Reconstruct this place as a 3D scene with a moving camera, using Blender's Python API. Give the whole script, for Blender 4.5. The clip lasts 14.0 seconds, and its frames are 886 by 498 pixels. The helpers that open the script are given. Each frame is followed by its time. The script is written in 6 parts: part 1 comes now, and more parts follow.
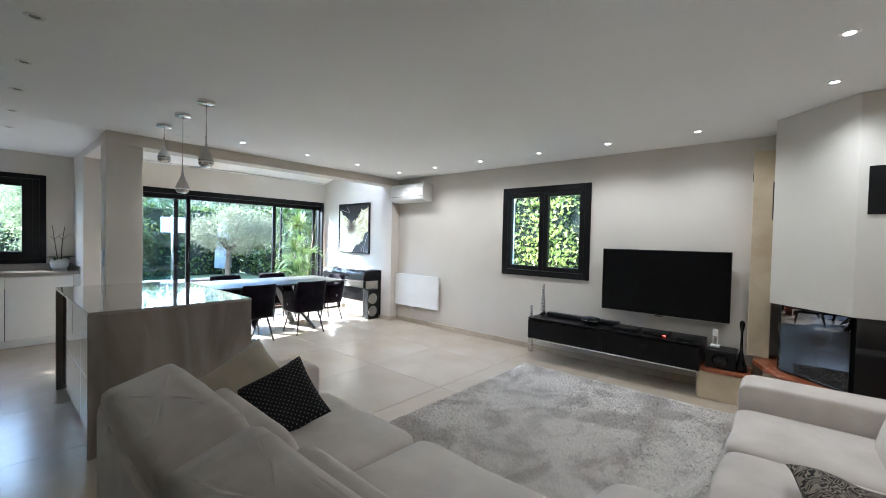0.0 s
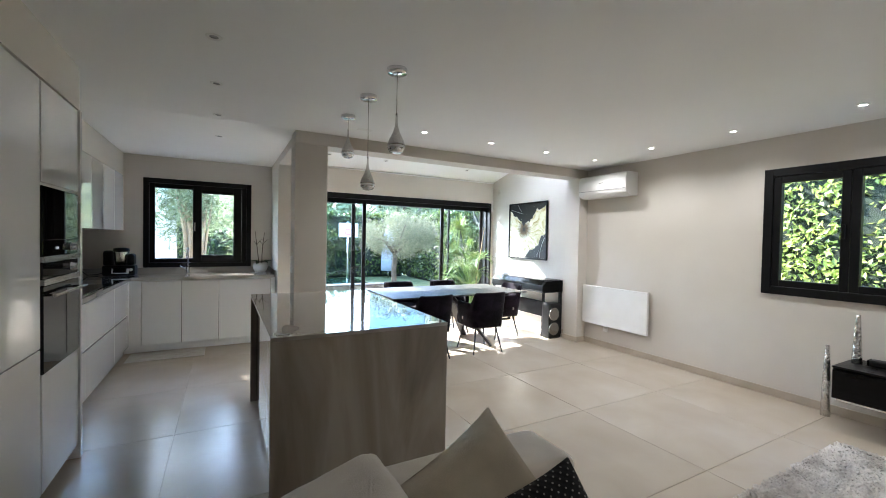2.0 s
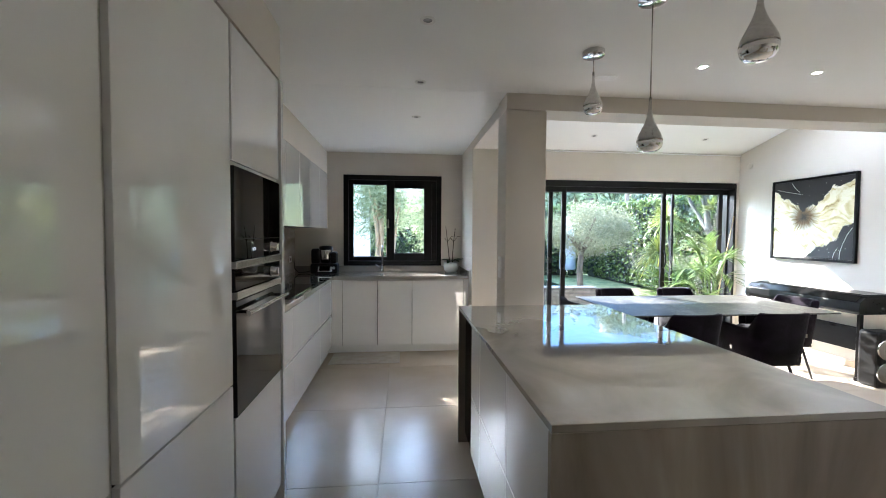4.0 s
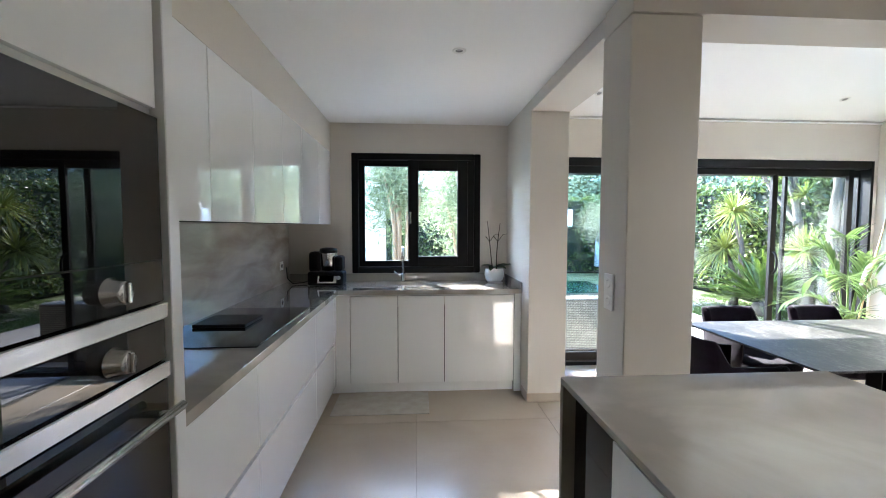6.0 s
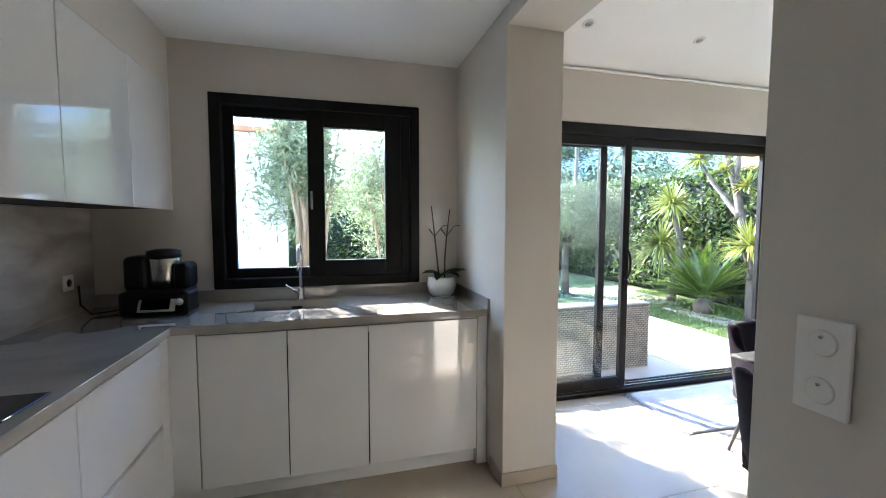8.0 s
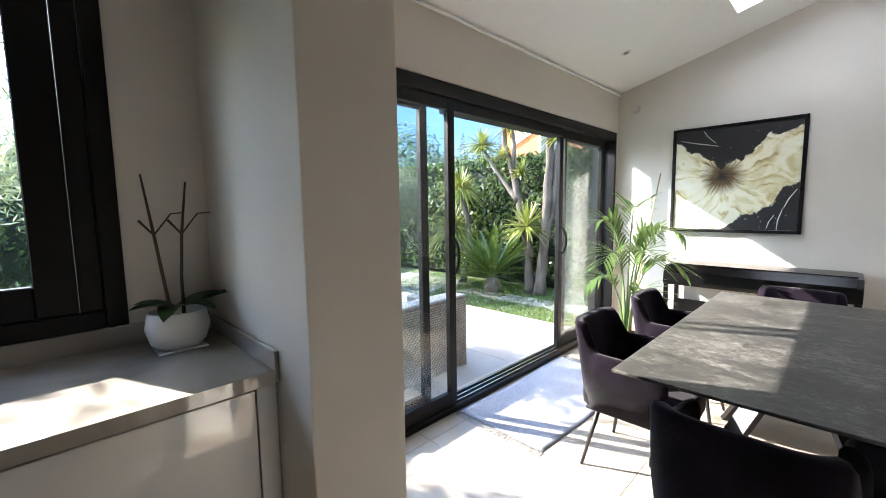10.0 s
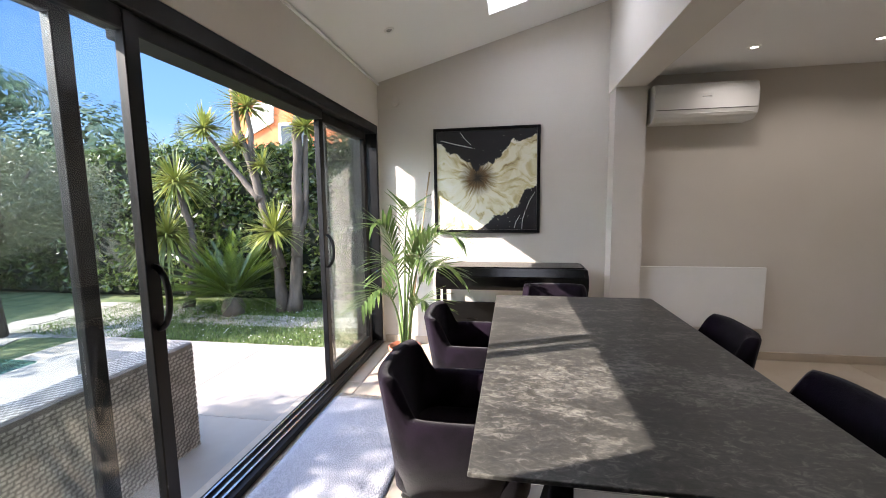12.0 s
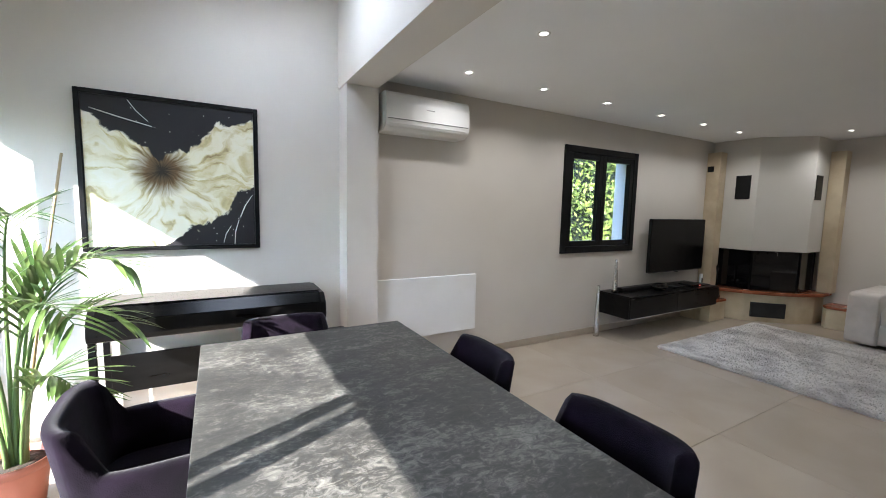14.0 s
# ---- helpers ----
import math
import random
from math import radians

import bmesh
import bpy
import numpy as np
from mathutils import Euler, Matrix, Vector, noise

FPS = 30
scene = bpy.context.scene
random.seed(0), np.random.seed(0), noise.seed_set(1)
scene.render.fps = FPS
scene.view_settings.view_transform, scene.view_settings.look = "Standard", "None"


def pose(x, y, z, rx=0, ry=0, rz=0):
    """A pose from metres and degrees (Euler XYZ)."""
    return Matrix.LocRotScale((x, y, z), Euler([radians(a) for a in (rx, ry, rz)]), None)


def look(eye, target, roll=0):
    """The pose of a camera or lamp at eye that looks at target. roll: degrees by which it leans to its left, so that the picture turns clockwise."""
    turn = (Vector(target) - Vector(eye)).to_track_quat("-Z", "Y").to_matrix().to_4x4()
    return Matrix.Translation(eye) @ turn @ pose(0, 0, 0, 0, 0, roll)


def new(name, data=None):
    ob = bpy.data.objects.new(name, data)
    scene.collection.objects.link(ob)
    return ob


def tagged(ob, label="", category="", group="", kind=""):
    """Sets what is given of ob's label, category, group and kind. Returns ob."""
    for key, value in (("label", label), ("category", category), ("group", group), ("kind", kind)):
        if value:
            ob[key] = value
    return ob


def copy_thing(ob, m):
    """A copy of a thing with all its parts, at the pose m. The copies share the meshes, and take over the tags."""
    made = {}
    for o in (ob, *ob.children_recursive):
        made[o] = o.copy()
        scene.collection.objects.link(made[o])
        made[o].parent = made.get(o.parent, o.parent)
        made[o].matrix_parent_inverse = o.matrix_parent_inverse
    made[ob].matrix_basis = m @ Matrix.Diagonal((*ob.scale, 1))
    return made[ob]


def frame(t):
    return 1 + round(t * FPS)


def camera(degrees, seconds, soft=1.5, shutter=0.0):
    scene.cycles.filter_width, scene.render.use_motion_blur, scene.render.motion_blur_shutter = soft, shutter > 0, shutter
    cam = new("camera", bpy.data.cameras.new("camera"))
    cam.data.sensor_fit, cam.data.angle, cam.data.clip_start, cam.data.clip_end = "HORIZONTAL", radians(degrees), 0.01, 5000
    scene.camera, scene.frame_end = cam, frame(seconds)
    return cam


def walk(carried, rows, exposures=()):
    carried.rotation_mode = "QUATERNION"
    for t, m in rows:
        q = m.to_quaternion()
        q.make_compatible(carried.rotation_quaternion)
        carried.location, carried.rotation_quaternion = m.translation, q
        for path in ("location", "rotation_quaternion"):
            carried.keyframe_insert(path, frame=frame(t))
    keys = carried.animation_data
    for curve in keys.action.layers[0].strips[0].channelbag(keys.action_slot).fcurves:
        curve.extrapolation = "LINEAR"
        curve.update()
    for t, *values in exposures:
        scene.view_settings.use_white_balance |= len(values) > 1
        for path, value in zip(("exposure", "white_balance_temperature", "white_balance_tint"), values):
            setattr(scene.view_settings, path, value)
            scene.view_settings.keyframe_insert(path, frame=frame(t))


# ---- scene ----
cam = camera(95.6, 14.0, soft=0.95)
PATH = [
    (0, (0.593, 0.047, 1.449), (2.098, 1.363, 1.402), 1.3),
    (0.5, (0.757, 0.314, 1.444), (2.163, 1.735, 1.401), 1.1),
    (1, (0.849, 0.603, 1.459), (2.154, 2.118, 1.434), 1.1),
    (1.5, (0.885, 0.897, 1.451), (2.051, 2.522, 1.423), 1.3),
    (2, (0.817, 1.212, 1.442), (1.772, 2.969, 1.398), 1.1),
    (2.5, (0.756, 1.547, 1.442), (1.457, 3.419, 1.373), 0.3),
    (3, (0.747, 1.806, 1.448), (1.181, 3.757, 1.377), 0.3),
    (3.5, (0.687, 2.107, 1.456), (0.967, 4.086, 1.375), 0.5),
    (3.7, (0.666, 2.216, 1.427), (0.903, 4.2, 1.353), 0.5),
    (6, (0.51, 3.709, 1.47), (0.641, 5.701, 1.359), 0.1),
    (6.5, (0.53, 4.079, 1.485), (0.662, 6.07, 1.357), -0.2),
    (7, (0.499, 4.402, 1.464), (0.729, 6.385, 1.33), -0.1),
    (9.3, (0.791, 5.725, 1.396), (1.849, 7.414, 1.225), -0.3),
    (9.5, (0.817, 5.799, 1.401), (1.979, 7.416, 1.214), -0.3),
    (10, (0.961, 5.975, 1.403), (2.366, 7.384, 1.199), -0.8),
    (10.5, (1.148, 6.137, 1.408), (2.743, 7.323, 1.189), -0.9),
    (11, (1.293, 6.235, 1.409), (3.049, 7.165, 1.179), -0.9),
    (11.5, (1.47, 6.374, 1.411), (3.349, 7.019, 1.178), -0.7),
    (12, (1.604, 6.497, 1.415), (3.563, 6.832, 1.194), -0.8),
    (12.5, (1.805, 6.53, 1.419), (3.794, 6.553, 1.208), -0.8),
    (13, (2.009, 6.524, 1.422), (3.976, 6.226, 1.225), -0.7),
    (13.5, (2.13, 6.496, 1.434), (4.014, 5.855, 1.243), 0.2),
    (14, (2.241, 6.522, 1.452), (3.971, 5.538, 1.254), 1.3),
]
walk(cam, [(t, look(eye, target, roll)) for t, eye, target, roll in PATH],
     [(0, 4.9, 5600, 8), (3, 4.8, 6100, 10), (6, 5.2, 5900, 11), (7, 5.12, 5950, 11), (9.5, 4.12, 6300, 11), (10.2, 3.95, 6450, 12), (11, 3.5, 6700, 15), (12.5, 3.5, 6600, 17), (13.5, 4.0, 6000, 11), (14, 4.15, 6000, 11)])

# ---------------------------------------------------------------- world, sun, lamps
world = bpy.data.worlds.new("world")
scene.world = world
world.use_nodes = True
wn = world.node_tree.nodes
sky = wn.new("ShaderNodeTexSky")
sky.sky_type = "NISHITA"
sky.sun_disc = False
sky.sun_elevation = radians(32.5)
sky.sun_rotation = radians(-23.7)
sky.air_density, sky.dust_density, sky.ozone_density = 1.0, 0.6, 1.5
wn["Background"].inputs[1].default_value = 0.15
world.node_tree.links.new(sky.outputs[0], wn["Background"].inputs[0])

sun = new("sun", bpy.data.lights.new("sun", "SUN"))
sun.data.energy = 2.0
sun.data.angle = radians(0.5)
sun.data.color = (1.0, 0.95, 0.87)
sun.matrix_world = look((-3.256, 7.4, 5.15), (0, 0, 0))
SPOT_WATTS = 0.95

# ---------------------------------------------------------------- plan
CEIL = 2.495
X_TV, X_PIC, Y_GARDEN, Y_BACK, X_KIT = 5.48, 5.52, 7.80, -0.85, -0.77
DOOR_L, DOOR_R, DOOR_TOP = 1.76, 5.48, 2.19
OUT_Z = -0.06


def slope_z(y):
    return 2.60 + 0.265 * (7.80 - y)


# ---------------------------------------------------------------- mesh helpers
def add_box(bm, x0, x1, y0, y1, z0, z1, bevel=0.0, segs=1):
    m = Matrix.Translation(((x0 + x1) / 2, (y0 + y1) / 2, (z0 + z1) / 2)) @ Matrix.Diagonal((abs(x1 - x0), abs(y1 - y0), abs(z1 - z0), 1))
    r = bmesh.ops.create_cube(bm, size=1.0, matrix=m)
    if bevel:
        edges = {e for v in r["verts"] for e in v.link_edges}
        bmesh.ops.bevel(bm, geom=list(edges), offset=bevel, segments=segs, profile=0.5, affect="EDGES")
    return bm


def box(x0, x1, y0, y1, z0, z1, bevel=0.0, segs=1):
    return add_box(bmesh.new(), x0, x1, y0, y1, z0, z1, bevel, segs)


def prism(points, z0, z1, bevel=0.0):
    bm = bmesh.new()
    low = [bm.verts.new((x, y, z0)) for x, y in points]
    top = [bm.verts.new((x, y, z1)) for x, y in points]
    n = len(points)
    bm.faces.new(low[::-1])
    bm.faces.new(top)
    for i in range(n):
        bm.faces.new((low[i], low[(i + 1) % n], top[(i + 1) % n], top[i]))
    bmesh.ops.recalc_face_normals(bm, faces=bm.faces[:])
    if bevel:
        bmesh.ops.bevel(bm, geom=bm.edges[:], offset=bevel, segments=2, profile=0.5, affect="EDGES")
    return bm


def add_tube(bm, pts, radii, seg=8):
    pts = [Vector(p) for p in pts]
    if not isinstance(radii, (list, tuple)):
        radii = [radii] * len(pts)
    rings = []
    side = None
    for i, p in enumerate(pts):
        d = (pts[min(i + 1, len(pts) - 1)] - pts[max(i - 1, 0)]).normalized()
        if side is None:
            side = d.orthogonal().normalized()
        else:
            side = (side - d * side.dot(d)).normalized()
        up = d.cross(side)
        rings.append([bm.verts.new(p + (side * math.cos(a) + up * math.sin(a)) * radii[i]) for a in [2 * math.pi * k / seg for k in range(seg)]])
    for a, b in zip(rings, rings[1:]):
        for k in range(seg):
            bm.faces.new((a[k], a[(k + 1) % seg], b[(k + 1) % seg], b[k])).smooth = True
    bm.faces.new(rings[0][::-1])
    bm.faces.new(rings[-1])
    return bm


def tube(pts, radii, seg=8):
    return add_tube(bmesh.new(), pts, radii, seg)


def lathe(profile, seg=28, at=(0, 0, 0), axis="Z"):
    bm = bmesh.new()
    rings = []
    for r, z in profile:
        ring = []
        for k in range(seg):
            a = 2 * math.pi * k / seg
            p = Vector((r * math.cos(a), r * math.sin(a), z))
            if axis == "X":
                p = Vector((p.z, p.x, p.y))
            elif axis == "Y":
                p = Vector((p.y, p.z, p.x))
            ring.append(bm.verts.new(p + Vector(at)))
        rings.append(ring)
    for a, b in zip(rings, rings[1:]):
        for k in range(seg):
            bm.faces.new((a[k], a[(k + 1) % seg], b[(k + 1) % seg], b[k])).smooth = True
    if profile[0][0] > 1e-4:
        bm.faces.new(rings[0][::-1])
    if profile[-1][0] > 1e-4:
        bm.faces.new(rings[-1])
    bmesh.ops.remove_doubles(bm, verts=bm.verts[:], dist=1e-6)
    bmesh.ops.recalc_face_normals(bm, faces=bm.faces[:])
    return bm


def puff(sx, sy, sz, e1=0.35, e2=0.3, wob=0.01, freq=5.0, m=None, nu=40, nv=22, seed=0.0, wrinkle=0.0):
    """A soft upholstered block: a superellipsoid with uneven, creased surface."""
    bm = bmesh.new()

    def sp(v, e):
        return math.copysign(abs(v) ** e, v)
    rows = []
    for j in range(nv + 1):
        v = -math.pi / 2 + math.pi * j / nv
        row = []
        for i in range(nu):
            u = 2 * math.pi * i / nu
            p = Vector((sx / 2 * sp(math.cos(v), e1) * sp(math.cos(u), e2), sy / 2 * sp(math.cos(v), e1) * sp(math.sin(u), e2), sz / 2 * sp(math.sin(v), e1)))
            n = p.normalized()
            p += n * wob * noise.noise(p * freq + Vector((seed, seed * 2, 0)))
            if wrinkle:
                q = Vector((p.x * 3.0, p.y * 16.0, p.z * 9.0 + seed))
                p += n * wrinkle * (1 - abs(noise.noise(q))) ** 5
            row.append(bm.verts.new(p))
        rows.append(row)
    for a, b in zip(rows, rows[1:]):
        for k in range(nu):
            bm.faces.new((a[k], a[(k + 1) % nu], b[(k + 1) % nu], b[k])).smooth = True
    bmesh.ops.remove_doubles(bm, verts=bm.verts[:], dist=1e-5)
    if m is not None:
        bmesh.ops.transform(bm, matrix=m, verts=bm.verts[:])
    return bm


def moved(bm, m):
    bmesh.ops.transform(bm, matrix=m, verts=bm.verts[:])
    return bm


def mesh_of(name, bm):
    me = bpy.data.meshes.new(name)
    bm.to_mesh(me)
    bm.free()
    return me


def solid(name, bm, material, label="", category="", kind="", group=""):
    """A top-level thing or piece of the setting made of one mesh."""
    ob = new(name, mesh_of(name, bm))
    ob.data.materials.append(material)
    return tagged(ob, label, category, group, kind)


def thing(name, at, label, category, group=""):
    ob = new(name)
    ob.empty_display_size = 0.1
    ob.location = at
    return tagged(ob, label, category, group)


def part(name, bm, material, parent, label="", local=False):
    """One mesh under a thing or a part. Geometry is in the world's axes unless local."""
    ob = new(name, mesh_of(name, bm))
    ob.data.materials.append(material)
    ob.parent = parent
    if not local:
        ob.matrix_parent_inverse = Matrix.Translation(-parent.location if parent.parent is None else Vector((0, 0, 0)))
    return tagged(ob, label)


def pydata(name, verts, faces, material, smooth=False):
    me = bpy.data.meshes.new(name)
    me.from_pydata(verts, [], faces)
    me.materials.append(material)
    if smooth:
        me.polygons.foreach_set("use_smooth", [True] * len(me.polygons))
    return me


# ---------------------------------------------------------------- materials
def tree_of(name):
    m = bpy.data.materials.new(name)
    m.use_nodes = True
    nt = m.node_tree
    return m, nt, nt.nodes, nt.links, nt.nodes["Principled BSDF"]


def mottled(name, dark, light, scale=3.0, rough=0.6, rough_var=0.1, bump=0.1, bump_scale=60.0, metal=0.0, coat=0.0, sheen=0.0, stretch=(1, 1, 1), contrast=(0.35, 0.65), random=0.0, distort=0.0, spec=0.5, detail=6.0):
    m, nt, n, l, b = tree_of(name)
    tc = n.new("ShaderNodeTexCoord")
    mp = n.new("ShaderNodeMapping")
    mp.inputs["Scale"].default_value = stretch
    l.new(tc.outputs["Object"], mp.inputs["Vector"])
    n1 = n.new("ShaderNodeTexNoise")
    n1.inputs["Scale"].default_value, n1.inputs["Detail"].default_value, n1.inputs["Distortion"].default_value = scale, detail, distort
    l.new(mp.outputs[0], n1.inputs["Vector"])
    cr = n.new("ShaderNodeValToRGB")
    cr.color_ramp.elements[0].position, cr.color_ramp.elements[1].position = contrast
    cr.color_ramp.elements[0].color, cr.color_ramp.elements[1].color = (*dark, 1), (*light, 1)
    l.new(n1.outputs["Fac"], cr.inputs["Fac"])
    col = cr.outputs["Color"]
    if random:
        oi = n.new("ShaderNodeObjectInfo")
        hv = n.new("ShaderNodeHueSaturation")
        mr = n.new("ShaderNodeMapRange")
        mr.inputs["To Min"].default_value, mr.inputs["To Max"].default_value = 1 - random, 1 + random
        l.new(oi.outputs["Random"], mr.inputs["Value"])
        l.new(mr.outputs[0], hv.inputs["Value"])
        l.new(col, hv.inputs["Color"])
        col = hv.outputs["Color"]
    l.new(col, b.inputs["Base Color"])
    n2 = n.new("ShaderNodeTexNoise")
    n2.inputs["Scale"].default_value, n2.inputs["Detail"].default_value = bump_scale, 4
    l.new(mp.outputs[0], n2.inputs["Vector"])
    if rough_var:
        mr = n.new("ShaderNodeMapRange")
        mr.inputs["To Min"].default_value, mr.inputs["To Max"].default_value = max(0.0, rough - rough_var), min(1.0, rough + rough_var)
        l.new(n1.outputs["Fac"], mr.inputs["Value"])
        l.new(mr.outputs[0], b.inputs["Roughness"])
    else:
        b.inputs["Roughness"].default_value = rough
    if bump:
        bp = n.new("ShaderNodeBump")
        bp.inputs["Strength"].default_value, bp.inputs["Distance"].default_value = bump, 0.01
        l.new(n2.outputs["Fac"], bp.inputs["Height"])
        l.new(bp.outputs[0], b.inputs["Normal"])
    b.inputs["Metallic"].default_value = metal
    b.inputs["Coat Weight"].default_value = coat
    b.inputs["Coat Roughness"].default_value = 0.012
    b.inputs["Sheen Weight"].default_value = sheen
    b.inputs["Specular IOR Level"].default_value = spec
    return m


M_WALL = mottled("wall_paint", (0.60, 0.555, 0.495), (0.64, 0.595, 0.53), 1.2, 0.75, 0.08, 0.06, 90)
M_CEIL = mottled("ceiling_paint", (0.83, 0.825, 0.81), (0.86, 0.855, 0.84), 0.8, 0.8, 0.05, 0.03, 80)
M_TILE = mottled("floor_tile", (0.405, 0.338, 0.262), (0.46, 0.39, 0.308), 1.6, 0.25, 0.06, 0.012, 40, random=0.035, detail=5, distort=0.6)
M_GROUT = mottled("grout", (0.33, 0.275, 0.215), (0.38, 0.32, 0.255), 20, 0.9, 0, 0.2, 200)
M_SKIRT = mottled("skirting_tile", (0.42, 0.35, 0.27), (0.50, 0.42, 0.33), 3, 0.4, 0.1, 0.02, 40)
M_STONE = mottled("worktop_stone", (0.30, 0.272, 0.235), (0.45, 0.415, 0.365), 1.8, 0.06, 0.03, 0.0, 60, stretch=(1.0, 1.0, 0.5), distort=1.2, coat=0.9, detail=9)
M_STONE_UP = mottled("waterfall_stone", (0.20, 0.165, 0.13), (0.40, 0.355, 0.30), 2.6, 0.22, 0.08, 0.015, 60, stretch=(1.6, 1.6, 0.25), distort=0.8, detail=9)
M_SPLASH = mottled("splashback_stone", (0.38, 0.335, 0.285), (0.66, 0.62, 0.56), 4.2, 0.03, 0.02, 0.01, 60, stretch=(1, 0.5, 1.9), distort=0.6, coat=0.6, contrast=(0.32, 0.70), detail=12)
M_WHITE = mottled("white_lacquer", (0.80, 0.80, 0.795), (0.82, 0.82, 0.815), 2, 0.05, 0.01, 0.0, 10, coat=1.0)
M_CHANNEL = mottled("grip_channel", (0.50, 0.49, 0.47), (0.56, 0.55, 0.53), 3, 0.35, 0.05, 0, 10, metal=0.6)
M_BLACK = mottled("black_frame", (0.0028, 0.0028, 0.003), (0.005, 0.005, 0.0055), 6, 0.45, 0.08, 0.03, 300, spec=0.22)
M_SCREEN = mottled("dark_screen", (0.002, 0.002, 0.002), (0.003, 0.003, 0.003), 3, 0.22, 0.03, 0, 10, spec=0.18)
M_SINK = mottled("sink_steel", (0.22, 0.22, 0.22), (0.30, 0.30, 0.30), 6, 0.32, 0.06, 0.05, 200, metal=1.0)
M_BLACKGLASS = mottled("black_glass", (0.003, 0.003, 0.0035), (0.005, 0.005, 0.0055), 3, 0.015, 0.0, 0, 10, spec=0.45)
M_STEEL = mottled("brushed_steel", (0.52, 0.51, 0.49), (0.62, 0.61, 0.59), 6, 0.24, 0.02, 0.0, 200, metal=1.0, stretch=(12, 0.25, 12))
M_CHROME = mottled("chrome", (0.72, 0.72, 0.72), (0.80, 0.80, 0.80), 4, 0.07, 0.03, 0, 10, metal=1.0)
M_HAMMER = mottled("hammered_silver", (0.58, 0.57, 0.55), (0.75, 0.74, 0.72), 8, 0.18, 0.06, 0.9, 45, metal=1.0)
M_FABRIC = mottled("sofa_fabric", (0.52, 0.465, 0.41), (0.63, 0.57, 0.51), 5, 0.9, 0.05, 0.35, 380, sheen=0.35, detail=8)
M_PILLOW = mottled("beige_linen", (0.40, 0.35, 0.265), (0.48, 0.42, 0.325), 7, 0.9, 0.05, 0.4, 420, sheen=0.2)
M_VELVET = mottled("purple_velvet", (0.0022, 0.0013, 0.0028), (0.0105, 0.0058, 0.0125), 7, 0.95, 0.04, 0.25, 260, sheen=0.08, spec=0.05, detail=9, contrast=(0.38, 0.72), distort=0.5)
M_LEG = mottled("anthracite_steel", (0.005, 0.005, 0.0055), (0.010, 0.010, 0.011), 5, 0.5, 0.1, 0.05, 200)
M_PLASTIC = mottled("white_plastic", (0.72, 0.71, 0.68), (0.76, 0.75, 0.72), 3, 0.35, 0.05, 0, 10)
M_BLACKPL = mottled("black_plastic", (0.0035, 0.0035, 0.0035), (0.006, 0.006, 0.006), 6, 0.42, 0.1, 0.05, 200, spec=0.3)
M_WOODBLK = mottled("black_wood", (0.0022, 0.0021, 0.002), (0.0045, 0.0042, 0.004), 4, 0.30, 0.08, 0.05, 90, stretch=(6, 1, 6), spec=0.2)
M_TERRA = mottled("terracotta_pot", (0.42, 0.13, 0.07), (0.50, 0.17, 0.10), 6, 0.55, 0.1, 0.05, 80)
M_HEARTH = mottled("glazed_terracotta", (0.22, 0.065, 0.028), (0.34, 0.11, 0.05), 6, 0.25, 0.1, 0.05, 50)
M_LIME = mottled("limestone", (0.50, 0.40, 0.26), (0.64, 0.54, 0.38), 3.5, 0.8, 0.08, 0.2, 60, detail=10)
M_HOOD = mottled("hood_plaster", (0.60, 0.57, 0.51), (0.64, 0.61, 0.55), 1.5, 0.85, 0.05, 0.12, 50)
M_SOIL = mottled("soil", (0.015, 0.010, 0.006), (0.05, 0.035, 0.022), 30, 0.95, 0, 0.8, 90)
M_STEM = mottled("palm_stem", (0.10, 0.17, 0.05), (0.20, 0.27, 0.09), 9, 0.5, 0.08, 0.05, 60, stretch=(1, 1, 0.2))
M_CANE = mottled("bamboo_cane", (0.28, 0.20, 0.10), (0.38, 0.28, 0.15), 9, 0.6, 0.08, 0.05, 60)
M_TERRACE = mottled("terrace_tile", (0.21, 0.19, 0.165), (0.265, 0.24, 0.21), 2.0, 0.65, 0.08, 0.05, 60, random=0.05)
# strands lightened: the door glass's reflected glare is put into their colour
M_RATTAN = mottled("rattan", (0.32, 0.29, 0.25), (0.50, 0.455, 0.395), 14, 0.7, 0.08, 0.2, 90)
# same rattan, darkened as the shade in the gaps between strands
M_RATTAN_SHADE = mottled("rattan_shade", (0.15, 0.135, 0.115), (0.22, 0.195, 0.17), 14, 0.85, 0.05, 0.2, 90)
M_BARK = mottled("bark", (0.045, 0.036, 0.027), (0.11, 0.088, 0.066), 9, 0.9, 0, 0.8, 40, stretch=(1, 1, 0.35))
M_CANESTEM = mottled("tan_stem", (0.20, 0.14, 0.085), (0.34, 0.25, 0.16), 9, 0.8, 0.05, 0.4, 40, stretch=(1, 1, 0.3))
M_PAINTWHITE = mottled("outside_render", (0.68, 0.66, 0.62), (0.74, 0.72, 0.68), 2, 0.85, 0.05, 0.1, 60)
M_ORANGE = mottled("orange_render", (0.46, 0.115, 0.035), (0.54, 0.15, 0.05), 2, 0.85, 0.05, 0.1, 60)
M_ROOF = mottled("roof_tile", (0.34, 0.13, 0.07), (0.48, 0.21, 0.12), 5, 0.8, 0.05, 0.4, 30)
M_MAT = mottled("grey_mat", (0.36, 0.325, 0.28), (0.42, 0.385, 0.335), 12, 0.95, 0, 0.3, 300)
M_FRINGE = mottled("fringe", (0.12, 0.12, 0.13), (0.5, 0.5, 0.5), 60, 0.95, 0, 0.3, 300)
# near-black behind joints and in openings: their shade put into the colour
M_GAP_SHADE = mottled("gap_shade", (0.01, 0.01, 0.01), (0.02, 0.02, 0.02), 5, 0.8, 0, 0, 10)
